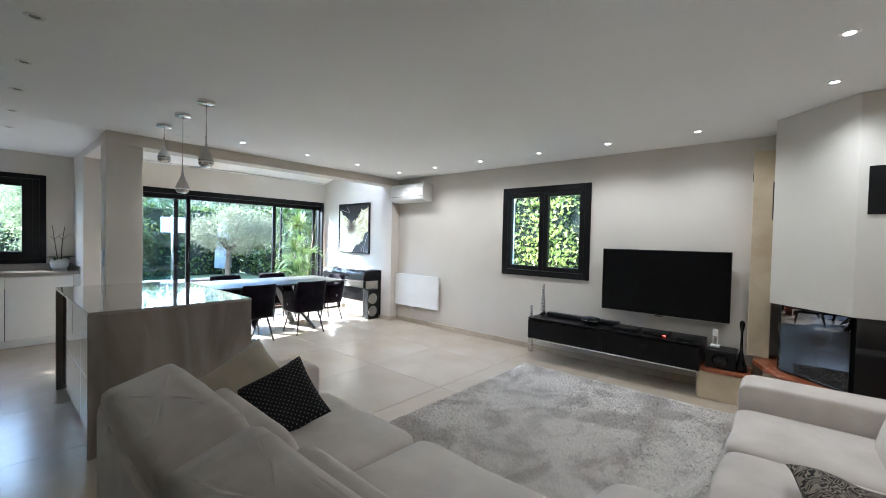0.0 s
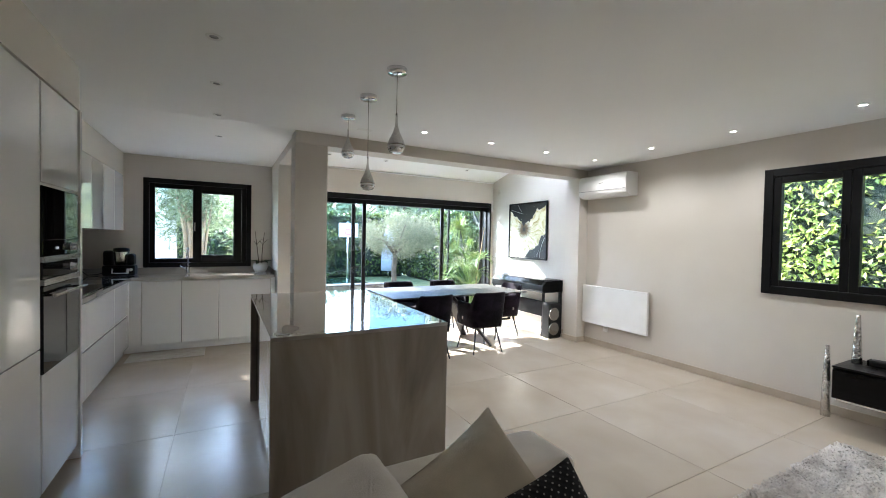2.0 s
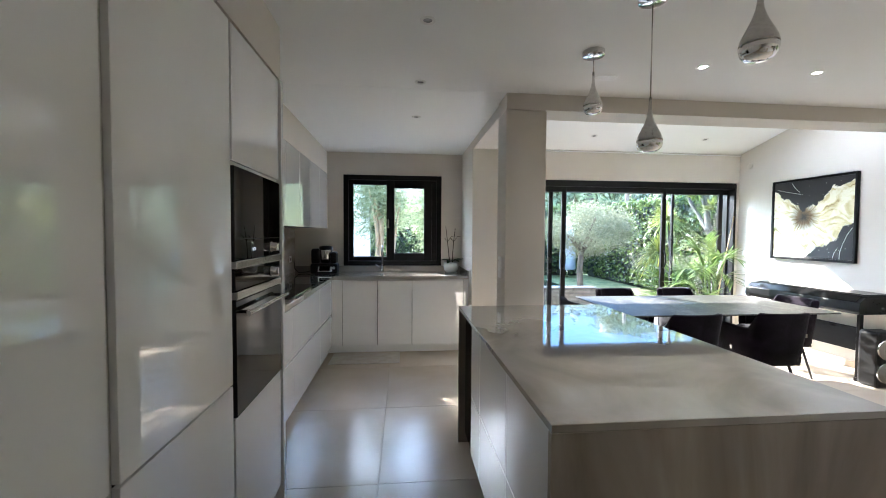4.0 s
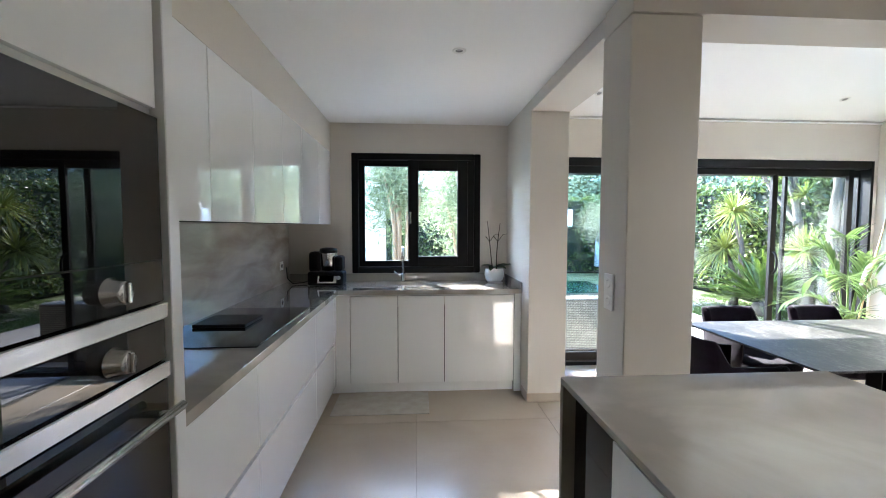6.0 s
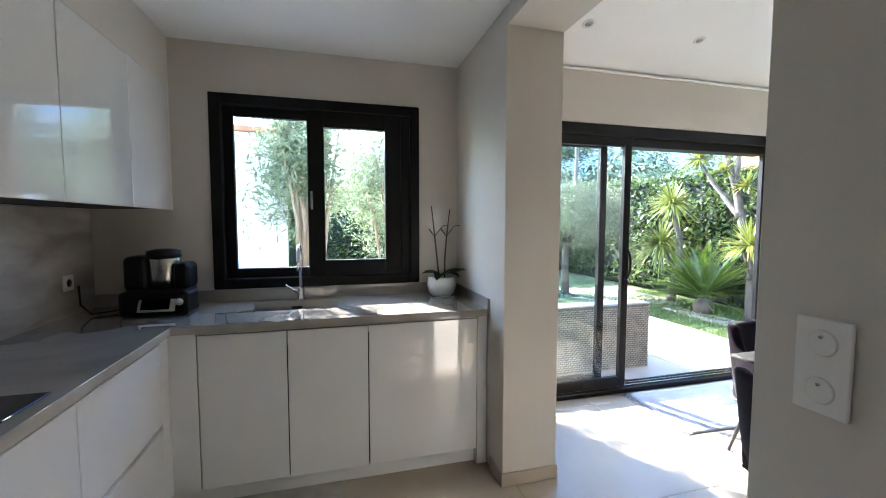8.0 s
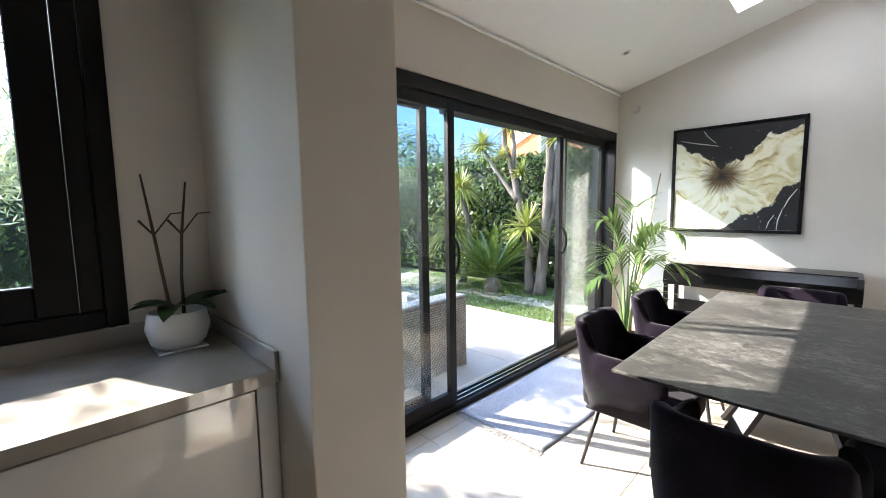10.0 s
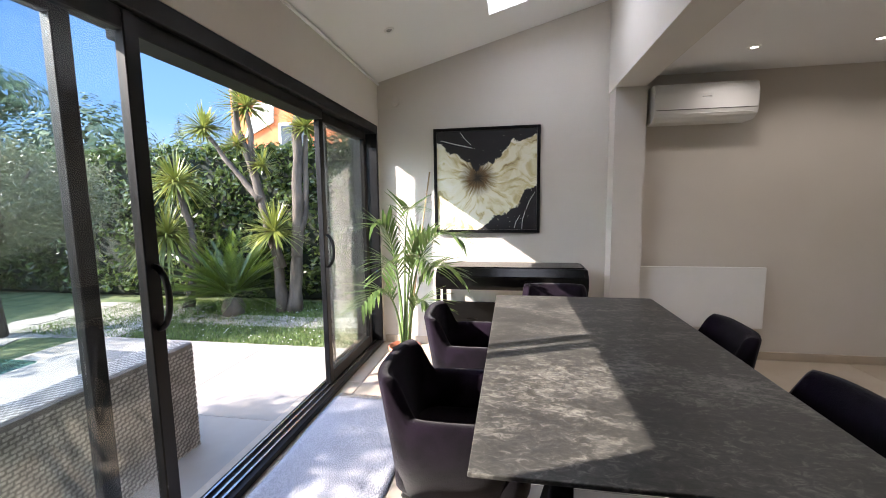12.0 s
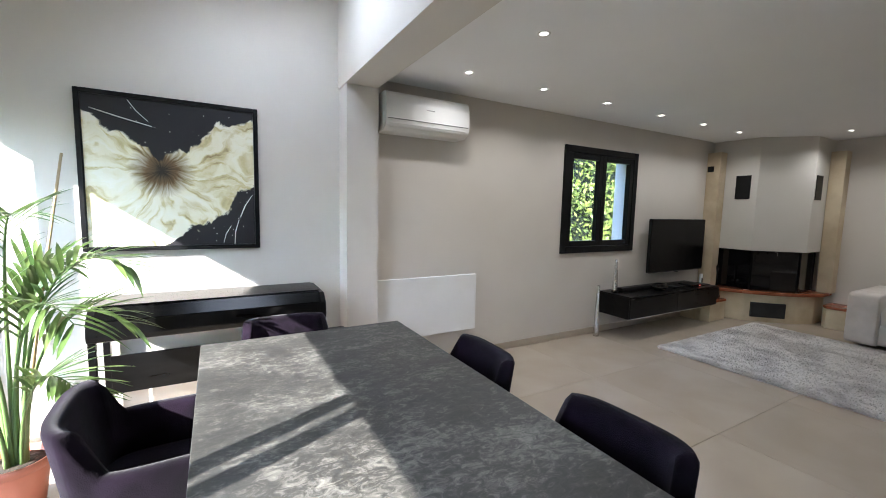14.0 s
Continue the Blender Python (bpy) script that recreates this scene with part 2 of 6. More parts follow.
M_RED = mottled("red_plastic", (0.5, 0.02, 0.015), (0.6, 0.03, 0.02), 5, 0.4, 0.05, 0, 10)


def ceramic_material():
    """Dark sintered stone: fine pale flakes drawn out along the slab, gathered in cloudy patches."""
    m, nt, n, l, b = tree_of("dark_ceramic")
    tc = n.new("ShaderNodeTexCoord")
    mp = n.new("ShaderNodeMapping")
    mp.inputs["Scale"].default_value = (1.25, 0.7, 1.0)
    l.new(tc.outputs["Object"], mp.inputs["Vector"])
    fine = n.new("ShaderNodeTexNoise")
    fine.inputs["Scale"].default_value, fine.inputs["Detail"].default_value = 34, 12
    fine.inputs["Roughness"].default_value, fine.inputs["Distortion"].default_value = 0.72, 0.9
    l.new(mp.outputs[0], fine.inputs["Vector"])
    cloud = n.new("ShaderNodeTexNoise")
    cloud.inputs["Scale"].default_value, cloud.inputs["Detail"].default_value, cloud.inputs["Distortion"].default_value = 3.6, 4, 0.6
    l.new(mp.outputs[0], cloud.inputs["Vector"])
    ad = n.new("ShaderNodeMath")
    ad.operation = "MULTIPLY_ADD"
    ad.inputs[1].default_value = 0.55
    l.new(cloud.outputs["Fac"], ad.inputs[0])
    l.new(fine.outputs["Fac"], ad.inputs[2])
    cr = n.new("ShaderNodeValToRGB")
    e = cr.color_ramp.elements
    e[0].position, e[0].color = 0.64, (0.023, 0.0226, 0.021, 1)
    e[1].position, e[1].color = 1.0, (0.17, 0.163, 0.145, 1)
    k = e.new(0.78)
    k.color = (0.040, 0.039, 0.035, 1)
    l.new(ad.outputs[0], cr.inputs["Fac"])
    l.new(cr.outputs[0], b.inputs["Base Color"])
    b.inputs["Roughness"].default_value = 0.42
    b.inputs["Specular IOR Level"].default_value = 0.35
    bp = n.new("ShaderNodeBump")
    bp.inputs["Strength"].default_value, bp.inputs["Distance"].default_value = 0.06, 0.004
    l.new(fine.outputs["Fac"], bp.inputs["Height"])
    l.new(bp.outputs[0], b.inputs["Normal"])
    return m


M_TABLE = ceramic_material()


def leaf_material(name, dark, light, rough=0.5, back=0.25):
    m, nt, n, l, b = tree_of(name)
    g = n.new("ShaderNodeNewGeometry")
    cr = n.new("ShaderNodeValToRGB")
    cr.color_ramp.elements[0].color, cr.color_ramp.elements[1].color = (*dark, 1), (*light, 1)
    l.new(g.outputs["Random Per Island"], cr.inputs["Fac"])
    l.new(cr.outputs[0], b.inputs["Base Color"])
    b.inputs["Roughness"].default_value = rough
    tr = n.new("ShaderNodeBsdfTranslucent")
    l.new(cr.outputs[0], tr.inputs["Color"])
    mx = n.new("ShaderNodeMixShader")
    mx.inputs[0].default_value = back
    l.new(b.outputs[0], mx.inputs[1])
    l.new(tr.outputs[0], mx.inputs[2])
    l.new(mx.outputs[0], n["Material Output"].inputs["Surface"])
    return m


M_HEDGE = leaf_material("hedge_leaf", (0.016, 0.034, 0.009), (0.12, 0.165, 0.05), 0.17, 0.32)
M_LAUREL = leaf_material("laurel_leaf", (0.11, 0.17, 0.035), (0.50, 0.54, 0.15), 0.35, 0.5)
M_OLIVE = leaf_material("olive_leaf", (0.07, 0.08, 0.042), (0.215, 0.225, 0.13), 0.4, 0.3)
M_SWORD = leaf_material("sword_leaf", (0.09, 0.12, 0.02), (0.30, 0.32, 0.075), 0.35)
M_FERN = leaf_material("cycad_leaf", (0.035, 0.068, 0.008), (0.115, 0.165, 0.025), 0.3)
M_GRASS = leaf_material("grass_blade", (0.05, 0.09, 0.018), (0.13, 0.19, 0.04), 0.6)
M_OLEANDER = leaf_material("oleander_leaf", (0.10, 0.13, 0.055), (0.30, 0.33, 0.19), 0.4, 0.4)
M_FAR = leaf_material("far_foliage", (0.05, 0.075, 0.035), (0.13, 0.16, 0.085), 0.8, 0.1)
M_INDOOR = leaf_material("kentia_leaf", (0.045, 0.10, 0.022), (0.17, 0.245, 0.075), 0.33, 0.35)
M_ORCHID = leaf_material("orchid_leaf", (0.02, 0.055, 0.012), (0.04, 0.085, 0.02), 0.35, 0.1)
# near-black filler: the shade deep among leaves put into the colour
M_SHADE_FILL = mottled("shade_fill", (0.003, 0.006, 0.002), (0.010, 0.018, 0.005), 9, 0.9, 0, 0.6, 20)
M_LAWN = mottled("lawn", (0.045, 0.075, 0.020), (0.13, 0.145, 0.055), 5, 0.95, 0, 0.6, 60, detail=10)
M_PATH = mottled("garden_stone", (0.22, 0.20, 0.175), (0.34, 0.31, 0.265), 5, 0.85, 0.05, 0.4, 30, random=0.12)


def shag_material():
    m, nt, n, l, b = tree_of("shag_rug")
    tc = n.new("ShaderNodeTexCoord")
    n1 = n.new("ShaderNodeTexNoise")
    n1.inputs["Scale"].default_value, n1.inputs["Detail"].default_value, n1.inputs["Distortion"].default_value = 2.6, 7, 1.2
    l.new(tc.outputs["Object"], n1.inputs["Vector"])
    g = n.new("ShaderNodeNewGeometry")
    ad = n.new("ShaderNodeMath")
    ad.operation = "MULTIPLY_ADD"
    ad.inputs[1].default_value = 0.12
    l.new(g.outputs["Random Per Island"], ad.inputs[0])
    l.new(n1.outputs["Fac"], ad.inputs[2])
    cr = n.new("ShaderNodeValToRGB")
    cr.color_ramp.elements[0].position, cr.color_ramp.elements[1].position = 0.44, 0.66
    cr.color_ramp.elements[0].color, cr.color_ramp.elements[1].color = (0.50, 0.455, 0.405, 1), (0.78, 0.735, 0.675, 1)
    l.new(ad.outputs[0], cr.inputs["Fac"])
    l.new(cr.outputs[0], b.inputs["Base Color"])
    b.inputs["Roughness"].default_value = 0.9
    b.inputs["Sheen Weight"].default_value = 0.3
    return m


M_SHAG = shag_material()


def pattern_material(name, base, mark, scale, kind):
    """Woven two-colour textiles: flecks, scrolls."""
    m, nt, n, l, b = tree_of(name)
    tc = n.new("ShaderNodeTexCoord")
    if kind == "fleck":
        sep = n.new("ShaderNodeSeparateXYZ")
        l.new(tc.outputs["Object"], sep.inputs[0])
        waves = []
        for axis in ("X", "Y"):
            k = n.new("ShaderNodeMath")
            k.operation = "MULTIPLY"
            k.inputs[1].default_value = scale * math.pi
            l.new(sep.outputs[axis], k.inputs[0])
            w = n.new("ShaderNodeMath")
            w.operation = "SINE"
            l.new(k.outputs[0], w.inputs[0])
            waves.append(w.outputs[0])
        t = n.new("ShaderNodeMath")
        t.operation = "MULTIPLY"
        l.new(waves[0], t.inputs[0])
        l.new(waves[1], t.inputs[1])
        out = t.outputs[0]
        lo, hi = 0.72, 0.84
        first, last = base, mark
    elif kind == "scroll":
        t = n.new("ShaderNodeTexNoise")
        t.inputs["Scale"].default_value, t.inputs["Detail"].default_value, t.inputs["Distortion"].default_value = scale, 1, 2.5
        l.new(tc.outputs["Object"], t.inputs["Vector"])
        w = n.new("ShaderNodeMath")
        w.operation = "PINGPONG"
        w.inputs[1].default_value = 0.06
        l.new(t.outputs["Fac"], w.inputs[0])
        out = w.outputs[0]
        lo, hi = 0.028, 0.036
        first, last = base, mark
    else:
        t = n.new("ShaderNodeTexNoise")
        t.inputs["Scale"].default_value, t.inputs["Detail"].default_value = scale, 3
        mp = n.new("ShaderNodeMapping")
        mp.inputs["Scale"].default_value = (1, 3.0, 1)
        l.new(tc.outputs["Object"], mp.inputs["Vector"])
        l.new(mp.outputs[0], t.inputs["Vector"])
        out = t.outputs["Fac"]
        lo, hi = 0.44, 0.56
        first, last = base, mark
    cr = n.new("ShaderNodeValToRGB")
    cr.color_ramp.elements[0].position, cr.color_ramp.elements[1].position = lo, hi
    cr.color_ramp.elements[0].color, cr.color_ramp.elements[1].color = (*first, 1), (*last, 1)
    l.new(out, cr.inputs["Fac"])
    l.new(cr.outputs[0], b.inputs["Base Color"])
    b.inputs["Roughness"].default_value = 0.92
    bp = n.new("ShaderNodeBump")
    bp.inputs["Strength"].default_value, bp.inputs["Distance"].default_value = 0.4, 0.003
    l.new(out, bp.inputs["Height"])
    l.new(bp.outputs[0], b.inputs["Normal"])
    return m


M_FLECK = pattern_material("black_flecked_weave", (0.007, 0.007, 0.008), (0.24, 0.23, 0.21), 76, "fleck")
M_SCROLL = pattern_material("black_scroll_weave", (0.010, 0.009, 0.008), (0.22, 0.19, 0.15), 9, "scroll")
M_RUNNER = pattern_material("grey_white_weave", (0.16, 0.16, 0.175), (0.46, 0.46, 0.475), 110, "weave")


def glass_material(name, tint, gloss=1.0):
    m, nt, n, l, b = tree_of(name)
    n.remove(b)
    t = n.new("ShaderNodeBsdfTransparent")
    t.inputs[0].default_value = (*tint, 1)
    g = n.new("ShaderNodeBsdfGlossy")
    g.inputs["Roughness"].default_value = 0.0
    f = n.new("ShaderNodeLayerWeight")
    f.inputs["Blend"].default_value = 0.5
    p = n.new("ShaderNodeMath")
    p.operation = "POWER"
    p.inputs[1].default_value = 3.6
    l.new(f.outputs["Facing"], p.inputs[0])
    k = n.new("ShaderNodeMath")
    k.operation = "MULTIPLY_ADD"
    k.inputs[1].default_value = 0.75 * gloss
    k.inputs[2].default_value = 0.035 * gloss
    l.new(p.outputs[0], k.inputs[0])
    mx = n.new("ShaderNodeMixShader")
    l.new(k.outputs[0], mx.inputs[0])
    l.new(t.outputs[0], mx.inputs[1])
    l.new(g.outputs[0], mx.inputs[2])
    l.new(mx.outputs[0], n["Material Output"].inputs["Surface"])
    return m


M_GLASS = glass_material("window_glass", (0.93, 0.965, 0.97), 1.0)
def frosted_material():
    m, nt, n, l, b = tree_of("frosted_roof_glass")
    t = n.new("ShaderNodeBsdfTranslucent")
    t.inputs[0].default_value = (0.85, 0.87, 0.88, 1)
    l.new(t.outputs[0], n["Material Output"].inputs["Surface"])
    return m


M_FROST = frosted_material()
M_AQUA = glass_material("table_glass", (0.45, 0.70, 0.68), 1.2)


def lamp_material(name, colour, strength):
    m, nt, n, l, b = tree_of(name)
    b.inputs["Emission Color"].default_value = (*colour, 1)
    b.inputs["Emission Strength"].default_value = strength
    b.inputs["Base Color"].default_value = (0.8, 0.8, 0.8, 1)
    return m


M_LAMP = lamp_material("spot_lens", (1.0, 0.96, 0.88), 1.0)
M_LENSOFF = mottled("spot_lens_off", (0.30, 0.30, 0.30), (0.45, 0.45, 0.45), 20, 0.2, 0.05, 0.1, 90)
def sky_material():
    """Clear blue sky, paler towards the horizon."""
    m, nt, n, l, b = tree_of("sky_backdrop")
    n.remove(b)
    tc = n.new("ShaderNodeTexCoord")
    sep = n.new("ShaderNodeSeparateXYZ")
    l.new(tc.outputs["Object"], sep.inputs[0])
    mr = n.new("ShaderNodeMapRange")
    mr.inputs["From Min"].default_value, mr.inputs["From Max"].default_value = 0.0, 110.0
    l.new(sep.outputs["Z"], mr.inputs["Value"])
    cr = n.new("ShaderNodeValToRGB")
    cr.color_ramp.elements[0].color, cr.color_ramp.elements[1].color = (0.20, 0.30, 0.40, 1), (0.025, 0.085, 0.25, 1)
    e = cr.color_ramp.elements.new(0.3)
    e.color = (0.085, 0.185, 0.36, 1)
    l.new(mr.outputs[0], cr.inputs["Fac"])
    em = n.new("ShaderNodeEmission")
    em.inputs["Strength"].default_value = 0.36
    l.new(cr.outputs[0], em.inputs["Color"])
    l.new(em.outputs[0], n["Material Output"].inputs["Surface"])
    return m


M_SKY = sky_material()
M_DIGIT = lamp_material("clock_digits", (0.9, 0.95, 1.0), 0.03)
M_DIGIT.node_tree.nodes["Principled BSDF"].inputs["Base Color"].default_value = (0.02, 0.02, 0.02, 1)
M_RED_LED = lamp_material("standby_light", (1.0, 0.05, 0.02), 0.12)


def painting_material():
    """Abstract canvas: a cream and ochre burst over black, with spatter."""
    m, nt, n, l, b = tree_of("painting_canvas")
    tc = n.new("ShaderNodeTexCoord")
    sep = n.new("ShaderNodeSeparateXYZ")
    l.new(tc.outputs["Object"], sep.inputs[0])

    def math_node(op, a, c=None, d=None):
        k = n.new("ShaderNodeMath")
        k.operation = op
        for i, v in enumerate((a, c, d)):
            if v is None:
                continue
            if isinstance(v, (int, float)):
                k.inputs[i].default_value = v
            else:
                l.new(v, k.inputs[i])
        return k.outputs[0]

    def ramp(fac, stops):
        k = n.new("ShaderNodeValToRGB")
        e = k.color_ramp.elements
        e[0].position, e[0].color = stops[0][0], (*stops[0][1], 1)
        e[1].position, e[1].color = stops[-1][0], (*stops[-1][1], 1)
        for p, c in stops[1:-1]:
            x = e.new(p)
            x.color = (*c, 1)
        l.new(fac, k.inputs["Fac"])
        return k.outputs["Color"]
    # u runs to the viewer's right, v up, both 0 at the centre of the canvas
    u = math_node("MULTIPLY", sep.outputs["Y"], -1.0)
    v = sep.outputs["Z"]
    cu = math_node("SUBTRACT", u, -0.08)
    cv = math_node("SUBTRACT", v, 0.03)
    ang = math_node("ARCTAN2", cv, cu)
    rad = math_node("SQRT", math_node("ADD", math_node("MULTIPLY", cu, cu), math_node("MULTIPLY", cv, cv)))
    comb = n.new("ShaderNodeCombineXYZ")
    warp = n.new("ShaderNodeTexNoise")
    warp.inputs["Scale"].default_value, warp.inputs["Detail"].default_value = 4.0, 5
    l.new(tc.outputs["Object"], warp.inputs["Vector"])
    l.new(math_node("ADD", math_node("MULTIPLY", ang, 1.7), math_node("MULTIPLY", warp.outputs["Fac"], 1.6)), comb.inputs[0])
    l.new(math_node("MULTIPLY", rad, 1.6), comb.inputs[1])
    streak = n.new("ShaderNodeTexNoise")
    streak.inputs["Scale"].default_value, streak.inputs["Detail"].default_value, streak.inputs["Distortion"].default_value = 2.2, 11, 1.6
    l.new(comb.outputs[0], streak.inputs["Vector"])
    petal = ramp(streak.outputs["Fac"], [(0.28, (0.25, 0.17, 0.06)), (0.40, (0.62, 0.54, 0.28)), (0.52, (0.80, 0.76, 0.58)), (0.75, (0.86, 0.84, 0.74))])
    heart = ramp(math_node("ADD", rad, math_node("MULTIPLY", streak.outputs["Fac"], 0.12)), [(0.08, (0.025, 0.017, 0.011)), (0.15, (0.20, 0.13, 0.07)), (0.25, (1, 1, 1))])
    mul = n.new("ShaderNodeMix")
    mul.data_type, mul.blend_type = "RGBA", "MULTIPLY"
    mul.inputs[0].default_value = 1.0
    l.new(petal, mul.inputs[6])
    l.new(heart, mul.inputs[7])
    edge = n.new("ShaderNodeTexNoise")
    edge.inputs["Scale"].default_value, edge.inputs["Detail"].default_value, edge.inputs["Distortion"].default_value = 5.0, 10, 0.5
    l.new(tc.outputs["Object"], edge.inputs["Vector"])
    wob = math_node("MULTIPLY_ADD", edge.outputs["Fac"], 0.36, -0.18)
    # black above a dipping line that rises to the right, and in the lower right corner
    dip = math_node("ADD", math_node("MULTIPLY", math_node("ABSOLUTE", math_node("ADD", u, 0.10)), 0.60), 0.10)
    top = math_node("SUBTRACT", math_node("SUBTRACT", v, dip), wob)
    low = math_node("SUBTRACT", math_node("SUBTRACT", math_node("MULTIPLY_ADD", u, 0.75, -0.42), v), math_node("MULTIPLY", wob, 1.2))
    both = math_node("MAXIMUM", top, low)
    mask = ramp(math_node("ADD", both, 0.5), [(0.495, (0, 0, 0)), (0.51, (1, 1, 1))])
    spat = n.new("ShaderNodeTexVoronoi")
    spat.inputs["Scale"].default_value = 26
    l.new(tc.outputs["Object"], spat.inputs["Vector"])
    dots = ramp(spat.outputs["Distance"], [(0.06, (0.80, 0.78, 0.70)), (0.10, (0.012, 0.011, 0.013))])
    mixer = n.new("ShaderNodeMix")
    mixer.data_type = "RGBA"
    l.new(mask, mixer.inputs[0])
    l.new(mul.outputs[2], mixer.inputs[6])
    l.new(dots, mixer.inputs[7])
    l.new(mixer.outputs[2], b.inputs["Base Color"])
    b.inputs["Roughness"].default_value = 0.55
    bp = n.new("ShaderNodeBump")
    bp.inputs["Strength"].default_value, bp.inputs["Distance"].default_value = 0.25, 0.004
    l.new(streak.outputs["Fac"], bp.inputs["Height"])
    l.new(bp.outputs[0], b.inputs["Normal"])
    return m


M_CANVAS = painting_material()


# ---------------------------------------------------------------- structure
def wall_x(name, x0, x1, y0, y1, z0, z1, hole=None, material=None):
    """A wall across x with an optional opening (ya, yb, za, zb)."""
    bm = bmesh.new()
    if hole is None:
        add_box(bm, x0, x1, y0, y1, z0, z1)
    else:
        a, b, c, d = hole
        for q in ((y0, a, z0, z1), (b, y1, z0, z1), (a, b, z0, c), (a, b, d, z1)):
            if q[1] > q[0] and q[3] > q[2]:
                add_box(bm, x0, x1, *q)
    return solid(name, bm, material or M_WALL, kind="structure")


TW = (1.93, 3.185, 0.985, 2.185)     # window beside the television: y, z
KW = (-0.135, 1.158, 1.00, 2.20)     # kitchen window: x, z
wall_x("wall_tv", X_TV, X_TV + 0.30, Y_BACK - 0.25, 5.50, 0, 2.9, TW)
wall_x("wall_picture", X_PIC, X_PIC + 0.26, 5.503, 8.05, 0, 3.4)
wall_x("wall_back", -1.2, X_TV - 0.002, Y_BACK - 0.25, Y_BACK, 0, 2.9)
wall_x("wall_west", X_KIT - 0.25, X_KIT, Y_BACK + 0.002, 8.05, 0, 2.9)
bm = bmesh.new()
for q in ((X_KIT + 0.002, KW[0], 0, 2.9), (KW[1], DOOR_L, 0, 2.9), (KW[0], KW[1], 0, KW[2]), (KW[0], KW[1], KW[3], 2.9), (DOOR_L, DOOR_R, DOOR_TOP, 2.9), (DOOR_R, X_PIC - 0.002, 0, 2.9)):
    add_box(bm, q[0], q[1], Y_GARDEN, Y_GARDEN + 0.25, q[2], q[3])
solid("wall_garden", bm, M_WALL, kind="structure")
solid("pier", box(5.31, X_PIC - 0.002, 5.382, 5.635, 0, 2.372), M_WALL, kind="structure")
solid("beam_dining", box(1.42, X_PIC - 0.002, 5.39, 5.645, 2.375, 3.4), M_WALL, kind="structure")
solid("pillar", box(1.42, 1.735, 5.40, 5.66, 0, 2.372, 0.004), M_WALL, kind="structure")
solid("beam_kitchen", box(1.437, 1.757, 5.662, 6.958, 2.405, 3.2), M_WALL, kind="structure")
solid("wall_stub", box(1.437, 1.757, 6.96, Y_GARDEN - 0.002, 0, 3.0, 0.003), M_WALL, kind="structure")
solid("ceiling", box(X_KIT - 0.2, X_TV + 0.2, Y_BACK - 0.2, 5.388, CEIL, CEIL + 0.15), M_CEIL, kind="structure")
solid("ceiling_kitchen", box(X_KIT - 0.2, 1.435, 5.39, 7.99, CEIL, CEIL + 0.15), M_CEIL, kind="structure")

# sloping ceiling of the dining bay, with a roof window
SK = (4.32, 4.98, 5.95, 6.68)
bm = bmesh.new()
for x0, x1, y0, y1 in ((1.44, SK[0], 5.4, 8.0), (SK[1], 5.6, 5.4, 8.0), (SK[0], SK[1], 5.4, SK[2]), (SK[0], SK[1], SK[3], 8.0)):
    q = [(x0, y0), (x1, y0), (x1, y1), (x0, y1)]
    lo = [bm.verts.new((x, y, slope_z(y))) for x, y in q]
    hi = [bm.verts.new((x, y, slope_z(y) + 0.16)) for x, y in q]
    bm.faces.new(lo[::-1])
    bm.faces.new(hi)
    for i in range(4):
        bm.faces.new((lo[i], lo[(i + 1) % 4], hi[(i + 1) % 4], hi[i]))
solid("ceiling_slope", bm, M_CEIL, kind="structure")
bm = bmesh.new()
q = [(SK[0], SK[2]), (SK[1], SK[2]), (SK[1], SK[3]), (SK[0], SK[3])]
bm.faces.new([bm.verts.new((x, y, slope_z(y) + 0.15)) for x, y in q])
roof_window = thing("roof_window", (4.65, 6.32, slope_z(6.32)), "fixed roof window in the sloping white ceiling", "window")
part("pane", bm, M_FROST, roof_window)
solid("trim_slope", box(1.76, X_PIC - 0.003, 7.775, 7.798, 2.575, 2.592, 0.004), M_CEIL, kind="structure")

# floor: screed, and large square tiles with thin joints
floor = solid("floor", box(X_KIT - 0.2, X_PIC + 0.2, Y_BACK - 0.2, 8.05, -0.12, -0.004), M_GROUT, "beige porcelain tile floor with thin joints", "floor", kind="structure")


def tile_mesh(name, w, d, t, material):
    bm = box(-w / 2, w / 2, -d / 2, d / 2, -t, 0, 0.0015)
    me = mesh_of(name, bm)
    me.materials.append(material)
    return me


# skirting along the walls
def skirt(name, *runs):
    bm = bmesh.new()
    for r in runs:
        add_box(bm, *r, 0.0, 0.075, 0.003)
    solid(name, bm, M_SKIRT, "beige tile skirting", "skirting", kind="structure")


skirt("baseboard", (X_TV - 0.012, X_TV - 0.001, 0.45, 5.37), (5.299, 5.309, 5.372, 5.645), (5.309, X_PIC - 0.013, 5.636, 5.646), (X_PIC - 0.012, X_PIC - 0.001, 5.648, 7.78), (5.312, X_TV - 0.013, 5.371, 5.381))
skirt("baseboard_stub", (1.43, 1.764, 6.948, 6.958), (1.758, 1.768, 6.96, 7.74), (1.428, 1.436, 6.95, 7.13))


# ---------------------------------------------------------------- windows and doors
def pane(x0, x1, y0, y1, z0, z1, parent, material=None):
    ob = part("pane", box(x0, x1, y0, y1, z0, z1), material or M_GLASS, parent)
    ob.visible_shadow = False
    return ob


